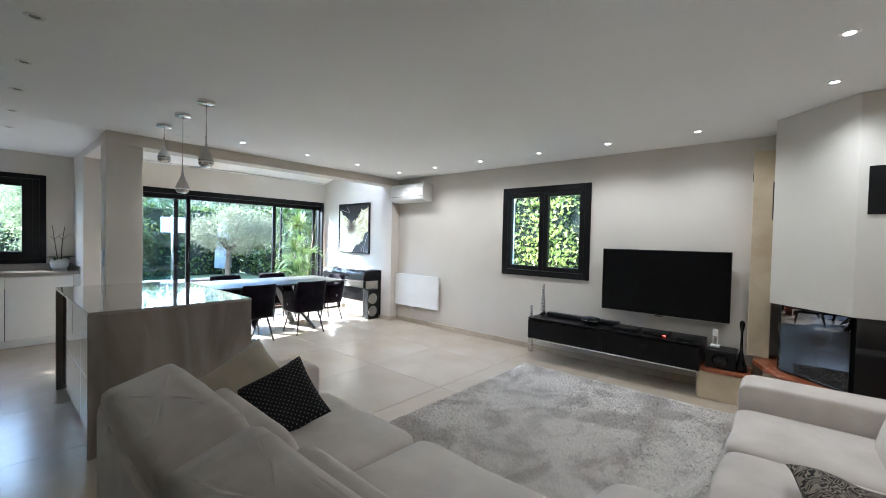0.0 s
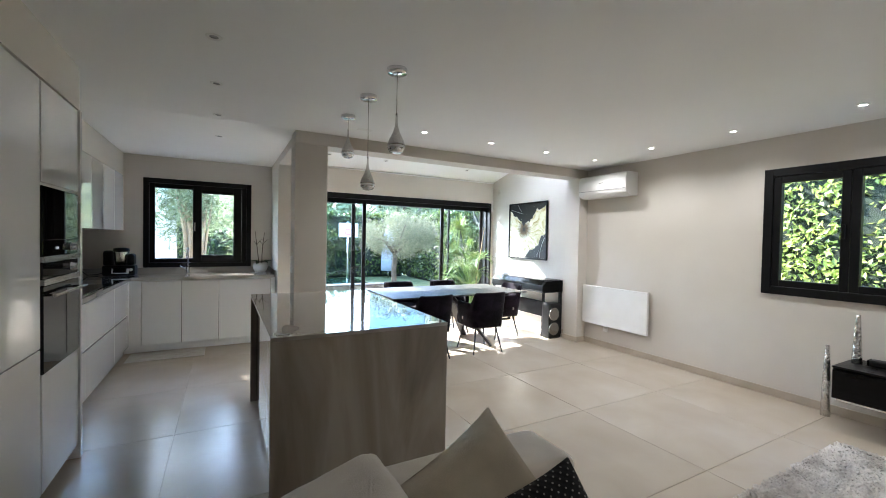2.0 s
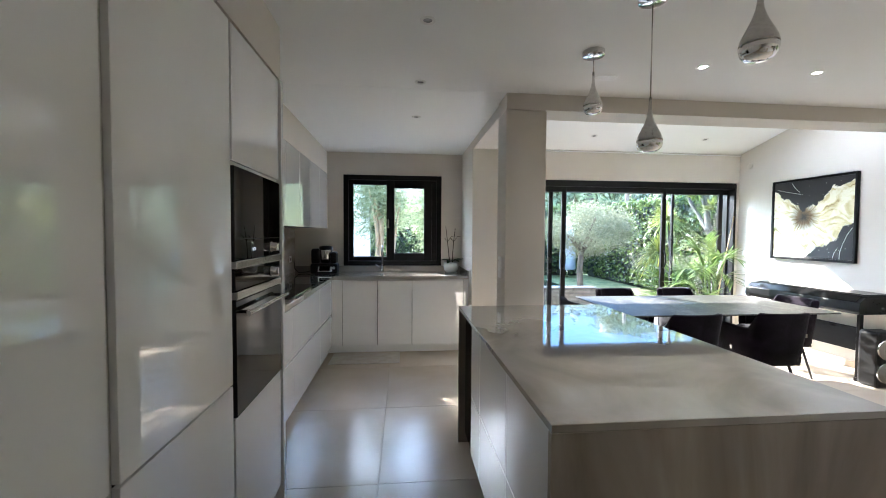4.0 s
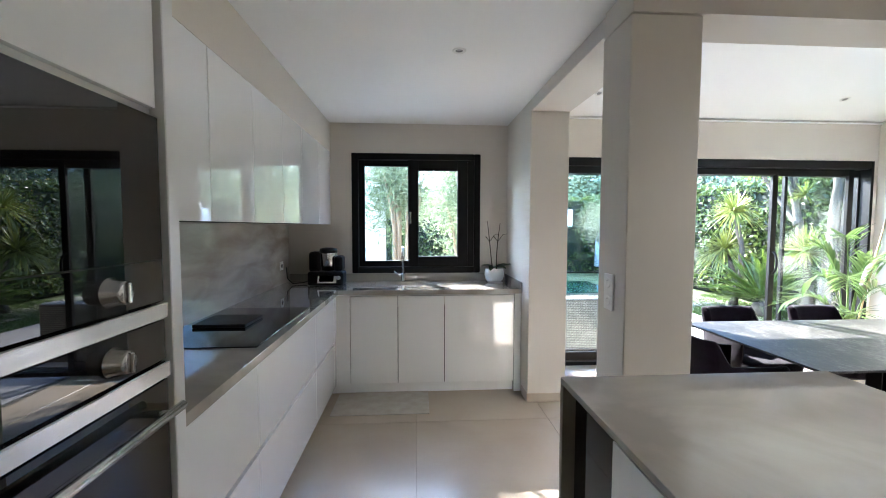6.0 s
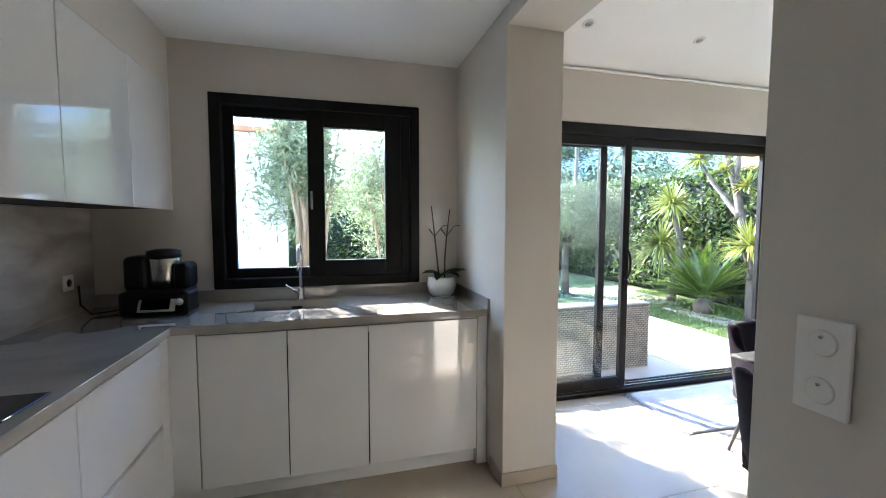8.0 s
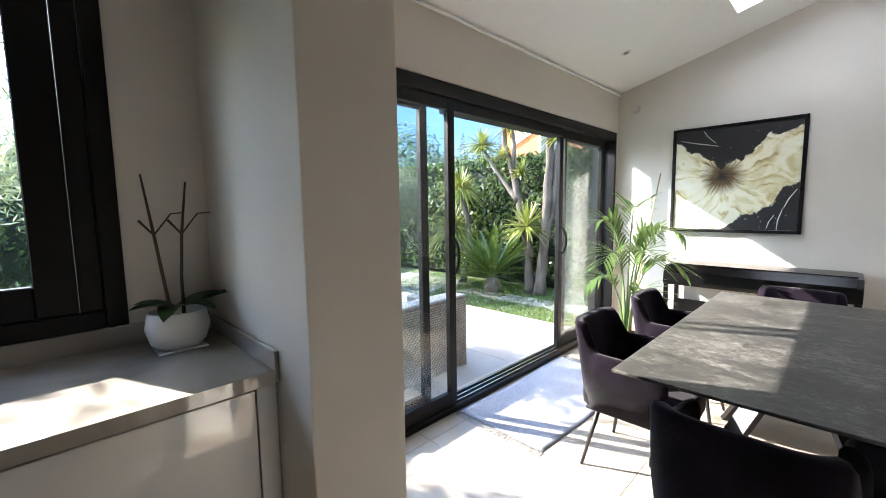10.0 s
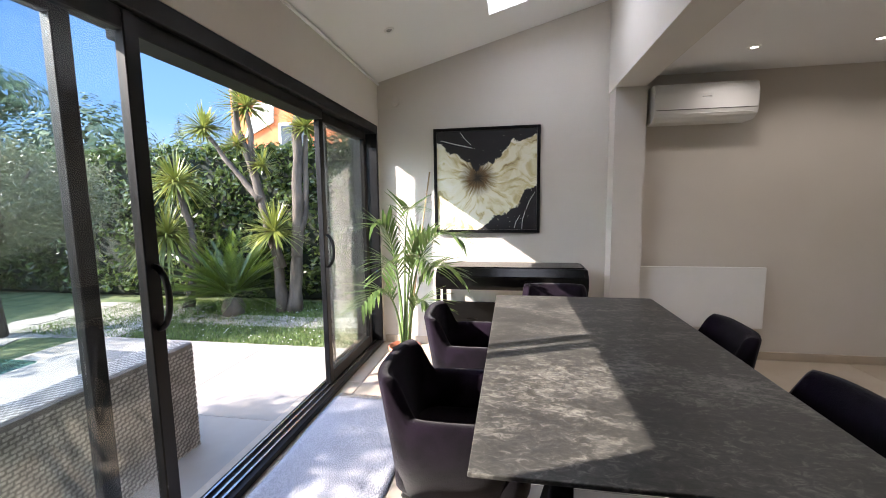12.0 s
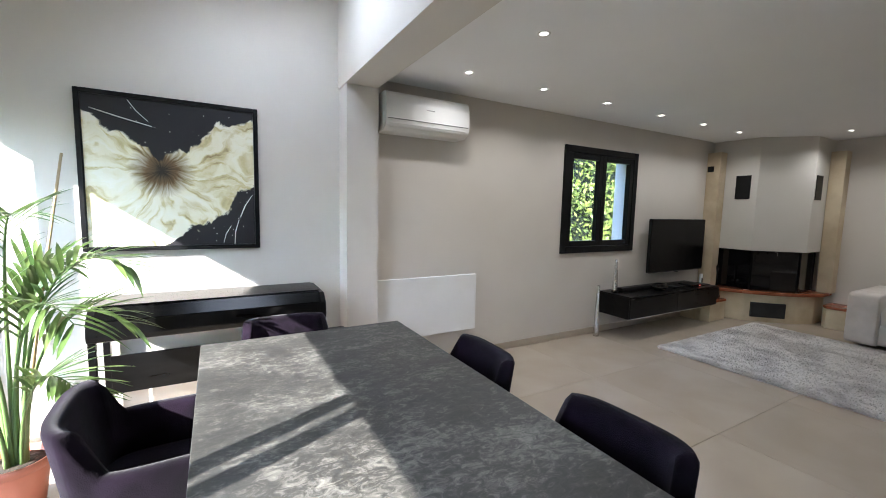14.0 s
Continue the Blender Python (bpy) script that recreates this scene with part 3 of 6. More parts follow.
def frame_rect(u0, u1, z0, z1, w, d0, d1, along, bevel=0.004, sides=(1, 1, 1, 1)):
    """A rectangular frame in the plane of a wall; along 'x' or 'y'; w its face width, d0..d1 its depth."""
    bm = bmesh.new()
    wl, wr, wb, wt = [w * s for s in sides]
    for a, b, c, d in ((u0, u0 + wl, z0, z1), (u1 - wr, u1, z0, z1), (u0 + wl, u1 - wr, z0, z0 + wb), (u0 + wl, u1 - wr, z1 - wt, z1)):
        if along == "x":
            add_box(bm, a, b, d0, d1, c, d, bevel)
        else:
            add_box(bm, d0, d1, a, b, c, d, bevel)
    return bm


win = thing("window_1", (X_TV, 2.557, 0.985), "black aluminium two-leaf window over a green hedge", "window")
win["kind"] = "structure"
part("window_frame", frame_rect(TW[0], TW[1], TW[2], TW[3], 0.075, X_TV - 0.022, X_TV + 0.06, "y"), M_BLACK, win)
for k, (a, b) in enumerate(((TW[0] + 0.078, 2.555), (2.560, TW[1] - 0.078))):
    s = part("sash", frame_rect(a, b, TW[2] + 0.078, TW[3] - 0.078, 0.06, X_TV - 0.014, X_TV + 0.05, "y"), M_BLACK, win)
    pane(X_TV + 0.015, X_TV + 0.021, a + 0.06, b - 0.06, TW[2] + 0.138, TW[3] - 0.138, s)
h = part("handle", box(X_TV - 0.045, X_TV - 0.015, 2.585, 2.605, 1.52, 1.64, 0.006, 2), M_BLACK, win)
solid("window_sill", box(X_TV + 0.06, X_TV + 0.34, TW[0] - 0.02, TW[1] + 0.02, TW[2] - 0.05, TW[2] - 0.002, 0.006), M_PAINTWHITE, kind="structure")
# light render lining the outer reveal
bm = bmesh.new()
add_box(bm, X_TV + 0.062, X_TV + 0.299, TW[0], TW[0] + 0.004, TW[2], TW[3])
add_box(bm, X_TV + 0.062, X_TV + 0.299, TW[1] - 0.004, TW[1], TW[2], TW[3])
solid("reveal", bm, M_PAINTWHITE, kind="structure")

win = thing("window_2", (0.51, Y_GARDEN, 1.0), "black aluminium sliding kitchen window above the sink", "window")
win["kind"] = "structure"
part("window_frame", frame_rect(KW[0], KW[1], KW[2], KW[3], 0.062, Y_GARDEN - 0.018, Y_GARDEN + 0.09, "x"), M_BLACK, win)
s = part("sash", frame_rect(KW[0] + 0.063, 0.49, KW[2] + 0.063, KW[3] - 0.063, 0.058, Y_GARDEN + 0.042, Y_GARDEN + 0.085, "x"), M_BLACK, win)
pane(KW[0] + 0.12, 0.432, Y_GARDEN + 0.06, Y_GARDEN + 0.066, KW[2] + 0.12, KW[3] - 0.12, s)
s = part("sash", frame_rect(0.425, 1.03, KW[2] + 0.063, KW[3] - 0.063, 0.105, Y_GARDEN - 0.006, Y_GARDEN + 0.04, "x"), M_BLACK, win)
pane(0.53, 0.925, Y_GARDEN + 0.014, Y_GARDEN + 0.020, KW[2] + 0.165, KW[3] - 0.165, s)
part("rail", box(1.032, KW[1] - 0.063, Y_GARDEN + 0.001, Y_GARDEN + 0.06, KW[2] + 0.063, KW[3] - 0.063, 0.004), M_BLACK, win)
part("latch", box(0.44, 0.458, Y_GARDEN - 0.02, Y_GARDEN - 0.006, 1.50, 1.62, 0.004), M_STEEL, win)

# sliding glass doors: a fixed frame, two leaves pushed aside, the middle standing open
door = thing("door_1", (3.6, Y_GARDEN, 0.0), "black aluminium sliding patio doors, middle leaf standing open", "sliding door")
door["kind"] = "structure"
D0, D1 = Y_GARDEN - 0.004, Y_GARDEN + 0.16
part("door_frame", frame_rect(DOOR_L + 0.003, DOOR_R - 0.003, 0.0, DOOR_TOP - 0.003, 0.07, D0, D1, "x", 0.004, (1, 0.45, 0.55, 1.2)), M_BLACK, door)
bm = bmesh.new()
for y in (0.03, 0.075, 0.12):
    add_box(bm, DOOR_L + 0.075, DOOR_R - 0.04, Y_GARDEN + y, Y_GARDEN + y + 0.012, 0.0386, 0.052)
part("track", bm, M_STEEL, door)
# added black sheets that hide the sunlit wall edges beside the frame
part("jamb_dark_cover", box(DOOR_R - 0.014, DOOR_R - 0.003, D1 + 0.002, Y_GARDEN + 0.256, 0.0, DOOR_TOP - 0.004), M_BLACK, door)
part("jamb_dark_cover", box(X_PIC - 0.06, X_PIC + 0.262, Y_GARDEN + 0.258, Y_GARDEN + 0.268, 0.0, DOOR_TOP - 0.004), M_BLACK, door)


def leaf(x0, x1, y0, parent, handle=None, left=1.0, right=1.0):
    lf = part("leaf", frame_rect(x0, x1, 0.052, DOOR_TOP - 0.09, 0.062, y0, y0 + 0.042, "x", 0.004, (left, right, 1.4, 1.2)), M_BLACK, parent)
    pane(x0 + 0.062 * left, x1 - 0.062 * right, y0 + 0.018, y0 + 0.024, 0.139, DOOR_TOP - 0.165, lf)
    if handle:
        hx = handle
        pts = [(hx, y0 + 0.0, 0.96)] + [(hx, y0 - 0.055 * math.sin(a), 1.08 - 0.12 * math.cos(a)) for a in [math.pi * k / 10 for k in range(1, 10)]] + [(hx, y0 + 0.0, 1.20)]
        part("handle", tube(pts, 0.012, 10), M_BLACK, lf)
    return lf


leaf(DOOR_L + 0.075, 2.760, Y_GARDEN + 0.108, door)
leaf(1.80, 2.915, Y_GARDEN + 0.012, door, 2.885)
leaf(4.375, 5.32, Y_GARDEN + 0.060, door, 4.407)
leaf(4.56, DOOR_R - 0.036, Y_GARDEN + 0.108, door, None, 0.5, 0.25)
# rolled-up insect screen over the opening, and an added unseen lintel outside
part("screen_box", box(2.917, 4.373, Y_GARDEN + 0.03, Y_GARDEN + 0.158, 2.032, DOOR_TOP - 0.088, 0.004), M_BLACK, door)
# unseen block, added so the sun's upper edge falls lower indoors
part("added_lintel", box(DOOR_L + 0.003, DOOR_R - 0.016, Y_GARDEN + 0.162, Y_GARDEN + 0.255, 2.105, DOOR_TOP - 0.004, 0.004), M_BLACK, door)

# ---------------------------------------------------------------- ceiling lamps
# the last spot in ON is unseen, added to brighten the sofa
ON = [(4.93, 4.80), (4.12, 4.80), (3.33, 4.79), (2.53, 4.79), (4.93, 4.03), (4.93, 3.22), (4.93, 2.36), (4.92, 1.56), (4.92, 0.75), (4.12, -0.11), (3.36, -0.12), (2.53, -0.12)]
OFF = [(0.76, 2.88), (0.76, 3.69), (0.76, 4.43), (0.76, 5.25), (0.76, 6.10)]


def downlight(x, y, z, on, tilt=0.0):
    t = thing("downlight", (x, y, z), "small recessed white ceiling spotlight, " + ("switched on" if on else "switched off"), "ceiling light", "ceiling spotlights")
    t.rotation_euler = (tilt, 0, 0)
    part("trim_ring", lathe([(0.0225, 0.002), (0.0225, -0.002), (0.036, -0.006), (0.041, -0.001), (0.041, 0.002)], 24), M_PLASTIC, t, local=True)
    part("lens", lathe([(0.0, -0.0015), (0.022, -0.0015), (0.022, 0.001), (0.0, 0.001)], 20), M_LAMP if on else M_LENSOFF, t, local=True)
    return t


for x, y in ON:
    downlight(x, y, CEIL, True)
    lamp = new("spot_lamp", bpy.data.lights.new("spot_lamp", "SPOT"))
    lamp.data.energy, lamp.data.spot_size, lamp.data.spot_blend, lamp.data.shadow_soft_size = SPOT_WATTS, radians(150), 0.9, 0.028
    lamp.data.color = (1.0, 0.96, 0.91)
    lamp.location = (x, y, CEIL - 0.035)
for x, y in OFF:
    downlight(x, y, CEIL, False)
for x, y in ((4.64, 7.40), (3.1, 7.40), (2.2, 7.4)):
    downlight(x, y, slope_z(y), False, -math.atan(0.265))
solid("alarm_sensor", box(1.93, 2.07, 4.98, 5.05, CEIL - 0.004, CEIL - 0.001, 0.001), M_PLASTIC, "slim white strip set in the ceiling", "ceiling strip")

# ---------------------------------------------------------------- pendant drops over the island
PEND = [(1.748, 3.56, 1.975), (1.742, 4.105, 1.80), (1.742, 4.66, 2.13)]
for x, y, zb in PEND:
    t = thing("pendant_lamp", (x, y, zb), "silver teardrop pendant lamp on a thin cord over the island", "pendant lamp", "pendants over the island")
    part("canopy", lathe([(0.0, CEIL - 0.001 - zb), (0.062, CEIL - 0.001 - zb), (0.062, CEIL - 0.026 - zb), (0.058, CEIL - 0.030 - zb), (0.0, CEIL - 0.030 - zb)], 32), M_CHROME, t, local=True)
    part("cord", tube([(0, 0, CEIL - 0.03 - zb), (0, 0, 0.235)], 0.003, 8), M_STEEL, t, local=True)
    part("drop", lathe([(0.006, 0.245), (0.007, 0.20), (0.011, 0.165), (0.020, 0.135), (0.034, 0.105), (0.047, 0.078), (0.053, 0.058), (0.054, 0.048)], 32), M_STEEL, t, local=True)
    part("crystal", lathe([(0.054, 0.047), (0.053, 0.032), (0.048, 0.018), (0.036, 0.006), (0.018, 0.001), (0.0, 0.0)], 32), M_CHROME, t, "faceted clear base", local=True)

# ---------------------------------------------------------------- kitchen
FX = -0.185     # front of the long run
FY = 7.185      # front of the run under the window
TOP = 0.925


# long run: three drawer units
YS = [4.595, 5.485, 6.49, 7.10]
for a, b in zip(YS, YS[1:]):
    c = thing("drawer_unit", (FX - 0.3, (a + b) / 2, 0), "handleless glossy white kitchen drawer unit", "kitchen cabinet", "kitchen base units")
    part("body", box(X_KIT + 0.03, FX - 0.024, a + 0.001, b - 0.001, 0.09, TOP - 0.042), M_GAP_SHADE, c)
    part("drawer", box(FX - 0.020, FX, a + 0.0022, b - 0.0022, 0.095, 0.465, 0.0015), M_WHITE, c)
    part("drawer", box(FX - 0.020, FX, a + 0.0022, b - 0.0022, 0.490, 0.862, 0.0015), M_WHITE, c)
    part("grip_channel", box(FX - 0.0235, FX - 0.016, a + 0.0015, b - 0.0015, 0.466, 0.489), M_CHANNEL, c)
c = thing("corner_filler", (-0.13, 7.15, 0), "glossy white corner filler panel between kitchen units", "filler panel")
part("panel", prism([(FX - 0.018, 7.102), (FX, 7.102), (FX, FY), (-0.066, FY), (-0.066, FY + 0.018), (FX - 0.018, FY + 0.018)], 0.095, 0.878), M_WHITE, c)
XS = [-0.064, 0.346, 0.754, 1.373]
for a, b in zip(XS, XS[1:]):
    c = thing("base_cabinet", ((a + b) / 2, FY + 0.3, 0), "handleless glossy white base cabinet under the window", "kitchen cabinet", "kitchen base units")
    part("body", box(a + 0.001, b - 0.001, FY + 0.024, Y_GARDEN - 0.03, 0.09, TOP - 0.25), M_GAP_SHADE, c)
    part("door", box(a + 0.0028, b - 0.0028, FY, FY + 0.02, 0.095, 0.868, 0.0015), M_WHITE, c)
c = solid("end_panel", box(1.375, 1.434, FY, Y_GARDEN - 0.03, 0.0, 0.885, 0.002), M_WHITE, "glossy white end panel of the kitchen run", "panel")
bm = box(X_KIT + 0.05, FX - 0.05, 4.595, 7.2, 0.0, 0.088)
add_box(bm, FX - 0.049, 1.37, FY + 0.045, Y_GARDEN - 0.05, 0.0, 0.088)
solid("plinth", bm, M_WHITE, "white recessed kitchen plinth", "plinth")
bm = box(FX - 0.03, FX - 0.022, 4.595, FY + 0.02, 0.868, 0.885)
add_box(bm, FX - 0.02, 1.37, FY + 0.022, FY + 0.03, 0.868, 0.885)
solid("grip_rail", bm, M_CHANNEL, "brushed grip rail below the worktop", "grip rail")
# worktop with a sink cut-out
SINK = (0.11, 0.60, 7.42, 7.70)
WT = TOP - 0.04
wt = thing("worktop", (0.3, 7.4, WT), "polished greige stone worktop with sink cut-out", "worktop")
part("slab", box(X_KIT + 0.012, FX + 0.025, 4.595, FY - 0.0285, WT, TOP, 0.001), M_STONE, wt)
bm = bmesh.new()
xs, ys = (X_KIT + 0.012, SINK[0], SINK[1], 1.418), (FY - 0.028, SINK[2], SINK[3], Y_GARDEN - 0.014)
vs_ = {(i, j, k): bm.verts.new((xs[i], ys[j], (WT, TOP)[k])) for i in range(4) for j in range(4) for k in range(2)}
for i in range(3):
    for j in range(3):
        if (i, j) != (1, 1):
            for k in range(2):
                bm.faces.new([vs_[i, j, k], vs_[i + 1, j, k], vs_[i + 1, j + 1, k], vs_[i, j + 1, k]])
for i in range(3):
    for j, jj in ((0, 0), (3, 3)):
        bm.faces.new([vs_[i, j, 0], vs_[i + 1, j, 0], vs_[i + 1, j, 1], vs_[i, j, 1]])
        bm.faces.new([vs_[j, i, 0], vs_[j, i + 1, 0], vs_[j, i + 1, 1], vs_[j, i, 1]])
for p, q in (((1, 1), (2, 1)), ((1, 2), (2, 2)), ((1, 1), (1, 2)), ((2, 1), (2, 2))):
    bm.faces.new([vs_[p[0], p[1], 0], vs_[q[0], q[1], 0], vs_[q[0], q[1], 1], vs_[p[0], p[1], 1]])
bmesh.ops.recalc_face_normals(bm, faces=bm.faces[:])
part("slab", bm, M_STONE, wt)
bm = box(X_KIT + 0.014, 1.42, Y_GARDEN - 0.013, Y_GARDEN - 0.001, TOP - 0.03, 0.997, 0.002)
add_box(bm, 1.419, 1.435, FY - 0.03, Y_GARDEN - 0.014, TOP - 0.04, 0.985, 0.003)
solid("upstand", bm, M_STONE, "greige stone upstand behind the worktop", "upstand")
solid("splashback", box(X_KIT + 0.001, X_KIT + 0.011, 4.595, 7.795, TOP - 0.03, 1.49), M_SPLASH, "polished veined stone splashback", "splashback")
# sink and tap
sink = thing("sink", (0.355, 7.56, TOP - 0.19), "undermounted stainless steel kitchen sink", "sink")
bm = bmesh.new()
a, b, c_, d = SINK
z0, z1 = TOP - 0.19, TOP - 0.012
add_box(bm, a - 0.008, b + 0.008, c_ - 0.008, d + 0.008, z0 - 0.006, z0)
for q in ((a - 0.008, a - 0.001, c_ - 0.008, d + 0.008), (b + 0.001, b + 0.008, c_ - 0.008, d + 0.008), (a - 0.001, b + 0.001, c_ - 0.008, c_ - 0.001), (a - 0.001, b + 0.001, d + 0.001, d + 0.008)):
    add_box(bm, *q, z0, TOP - 0.002)
part("basin", bm, M_SINK, sink)
part("drain", lathe([(0.0, 0.003), (0.04, 0.003), (0.042, 0.0)], 20, (0.355, 7.56, z0)), M_CHROME, sink)
part("overflow", box(0.32, 0.385, d - 0.004, d + 0.0005, TOP - 0.055, TOP - 0.035, 0.003), M_BLACKPL, sink)
tap = thing("kitchen_tap", (0.375, 7.735, TOP), "chrome swan-neck kitchen mixer tap", "tap")
part("base", lathe([(0.028, 0.0), (0.028, 0.008), (0.022, 0.012), (0.022, 0.075), (0.018, 0.08)], 24, (0.375, 7.735, TOP)), M_CHROME, tap)
pts = [(0.375, 7.735, TOP + 0.07), (0.375, 7.735, TOP + 0.27)] + [(0.375, 7.735 - 0.075 * (1 - math.cos(a)), TOP + 0.27 + 0.075 * math.sin(a)) for a in [math.pi * k / 10 for k in range(1, 11)]] + [(0.375, 7.585, TOP + 0.20)]
part("spout", tube(pts, 0.012, 14), M_CHROME, tap)
part("lever", tube([(0.355, 7.735, TOP + 0.05), (0.325, 7.73, TOP + 0.065), (0.285, 7.72, TOP + 0.10)], [0.014, 0.008, 0.006], 10), M_CHROME, tap)
# hob with downdraft cover
hob = thing("induction_hob", (-0.475, 5.97, TOP), "black glass induction hob with central extractor", "hob")
part("glass", box(-0.735, -0.205, 5.535, 6.42, TOP + 0.0005, TOP + 0.006, 0.002), M_BLACKGLASS, hob)
part("extractor_cover", box(-0.675, -0.40, 5.885, 6.13, TOP + 0.006, TOP + 0.024, 0.004, 2), M_BLACKPL, hob)
# wall cabinets and the boxed-in strip over them
UY = [5.012, 5.445, 5.892, 6.35, 6.79, 7.297, 7.765]
c0 = solid("wall_cabinet_filler", box(X_KIT + 0.012, -0.345, 4.595, 5.010, 1.49, 2.2, 0.001), M_WHITE, "glossy white filler beside the wall units", "filler panel")
for a, b in zip(UY, UY[1:]):
    c = thing("wall_cabinet", (-0.55, (a + b) / 2, 1.49), "handleless glossy white wall cabinet", "kitchen cabinet", "kitchen wall units")
    part("body", box(X_KIT + 0.013, -0.362, a + 0.001, b - 0.001, 1.492, 2.2), M_GAP_SHADE, c)
    part("door", box(-0.36, -0.34, a + 0.0024, b - 0.0024, 1.49, 2.203, 0.0015), M_WHITE, c)
solid("soffit", box(X_KIT + 0.001, -0.344, 4.595, 7.798, 2.207, CEIL - 0.001), M_WALL, kind="structure")
solid("soffit_side", box(X_KIT + 0.013, -0.344, 7.767, 7.798, 1.49, 2.206), M_WALL, kind="structure")
solid("soffit_tall", box(X_KIT + 0.001, -0.002, 1.40, 4.592, 2.225, CEIL - 0.001), M_WALL, kind="structure")
solid("light_strip", box(-0.62, -0.55, 5.1, 5.2, 1.478, 1.489, 0.002), M_BLACKPL, "small black sensor under the wall cabinets", "sensor")

# tall units
TY = [1.40, 2.04, 2.685, 3.327]
for a, b in zip(TY, TY[1:]):
    c = thing("tall_cabinet", (-0.35, (a + b) / 2, 0), "handleless glossy white tall cabinet", "kitchen cabinet", "tall kitchen units")
    part("body", box(X_KIT + 0.02, -0.024, a + 0.001, b - 0.001, 0.09, 2.2), M_GAP_SHADE, c)
    part("door", box(-0.02, 0.0, a + 0.002, b - 0.016, 0.095, 0.845, 0.0015), M_WHITE, c)
    part("door", box(-0.02, 0.0, a + 0.002, b - 0.016, 0.852, 2.21, 0.0015), M_WHITE, c)
    part("grip_channel", box(-0.0238, -0.017, b - 0.014, b - 0.0, 0.095, 2.21), M_CHANNEL, c)
c = thing("tall_cabinet", (-0.35, 3.62, 0), "handleless glossy white tall cabinet", "kitchen cabinet", "tall kitchen units")
part("body", box(X_KIT + 0.02, -0.024, 3.328, 3.958, 0.09, 2.2), M_GAP_SHADE, c)
part("door", box(-0.02, 0.0, 3.343, 3.956, 0.095, 0.845, 0.0015), M_WHITE, c)
part("door", box(-0.02, 0.0, 3.343, 3.956, 0.852, 2.21, 0.0015), M_WHITE, c)
part("grip_channel", box(-0.0238, -0.017, 3.328, 3.341, 0.095, 2.21), M_CHANNEL, c)
oc = thing("oven_housing", (-0.35, 4.29, 0), "glossy white tall housing for the built-in ovens", "kitchen cabinet", "tall kitchen units")
part("body", box(X_KIT + 0.02, -0.028, 3.960, 4.553, 0.09, 2.2), M_GAP_SHADE, oc)
part("door", box(-0.02, 0.0, 3.975, 4.546, 0.095, 0.708, 0.0015), M_WHITE, oc)
part("door", box(-0.02, 0.0, 3.975, 4.546, 1.70, 2.21, 0.0015), M_WHITE, oc)
part("grip_channel", box(-0.026, -0.012, 3.975, 4.546, 1.684, 1.699), M_CHANNEL, oc)
part("side_panel", box(X_KIT + 0.02, 0.012, 4.555, 4.592, 0.0, 2.215, 0.002), M_WHITE, oc)
part("plinth", box(X_KIT + 0.02, -0.06, 1.40, 4.553, 0.0, 0.088), M_WHITE, oc)
OV0, OV1 = 3.977, 4.544


M_KNOB = mottled("dark_nickel", (0.34, 0.33, 0.32), (0.42, 0.41, 0.40), 5, 0.22, 0.05, 0, 10, metal=1.0)


def knob(y, z, parent):
    k = part("knob", lathe([(0.026, 0.0), (0.026, 0.004), (0.021, 0.006), (0.020, 0.026), (0.017, 0.029), (0.0, 0.029)], 24, (0.004, y, z), "X"), M_KNOB, parent)
    part("pointer", box(0.03, 0.040, y - 0.004, y + 0.004, z - 0.018, z + 0.018, 0.003, 2), M_CHROME, k)


mw = thing("microwave_oven", (-0.2, 4.29, 1.25), "built-in black glass microwave oven with steel trim", "microwave")
part("front", box(-0.02, 0.004, OV0, OV1, 1.320, 1.682, 0.002), M_BLACKGLASS, mw)
# dark strip laid on the glass as the shade in the door slit
part("door_gap", box(-0.018, 0.0048, OV0 + 0.002, OV1 - 0.002, 1.402, 1.405), M_GAP_SHADE, mw)
part("trim_bar", box(-0.02, 0.012, OV0, OV1, 1.287, 1.318, 0.002), M_STEEL, mw)
knob(4.40, 1.360, mw)
ov = thing("oven", (-0.2, 4.29, 0.72), "built-in black glass oven with a steel bar handle", "oven")
part("control_panel", box(-0.02, 0.004, OV0, OV1, 1.202, 1.285, 0.002), M_BLACKGLASS, ov)
part("trim_bar", box(-0.02, 0.012, OV0, OV1, 1.168, 1.200, 0.002), M_STEEL, ov)
part("door", box(-0.02, 0.006, OV0, OV1, 0.712, 1.164, 0.002), M_BLACKGLASS, ov)
bm = tube([(0.045, OV0 + 0.02, 1.115), (0.045, OV1 - 0.02, 1.115)], 0.009, 12)
for y in (OV0 + 0.06, OV1 - 0.06):
    add_tube(bm, [(0.004, y, 1.115), (0.045, y, 1.115)], 0.007, 10)
part("handle", bm, M_STEEL, ov)
knob(4.40, 1.243, ov)
cu = bpy.data.curves.new("clock_text", "FONT")
cu.body, cu.size, cu.extrude = "14:20", 0.020, 0.0003
tx = new("clock_display", cu)
tx.data.materials.append(M_DIGIT)
tx.matrix_world = Matrix(((0, 0, 1, 0.0056), (1, 0, 0, 4.15), (0, 1, 0, 1.352), (0, 0, 0, 1)))
dg = bpy.context.evaluated_depsgraph_get()
me = bpy.data.meshes.new_from_object(tx.evaluated_get(dg))
mt = tx.matrix_world.copy()
bpy.data.objects.remove(tx)
bm = bmesh.new()
bm.from_mesh(me)
part("clock_display", moved(bm, mt), M_DIGIT, mw, "pale glowing clock digits")

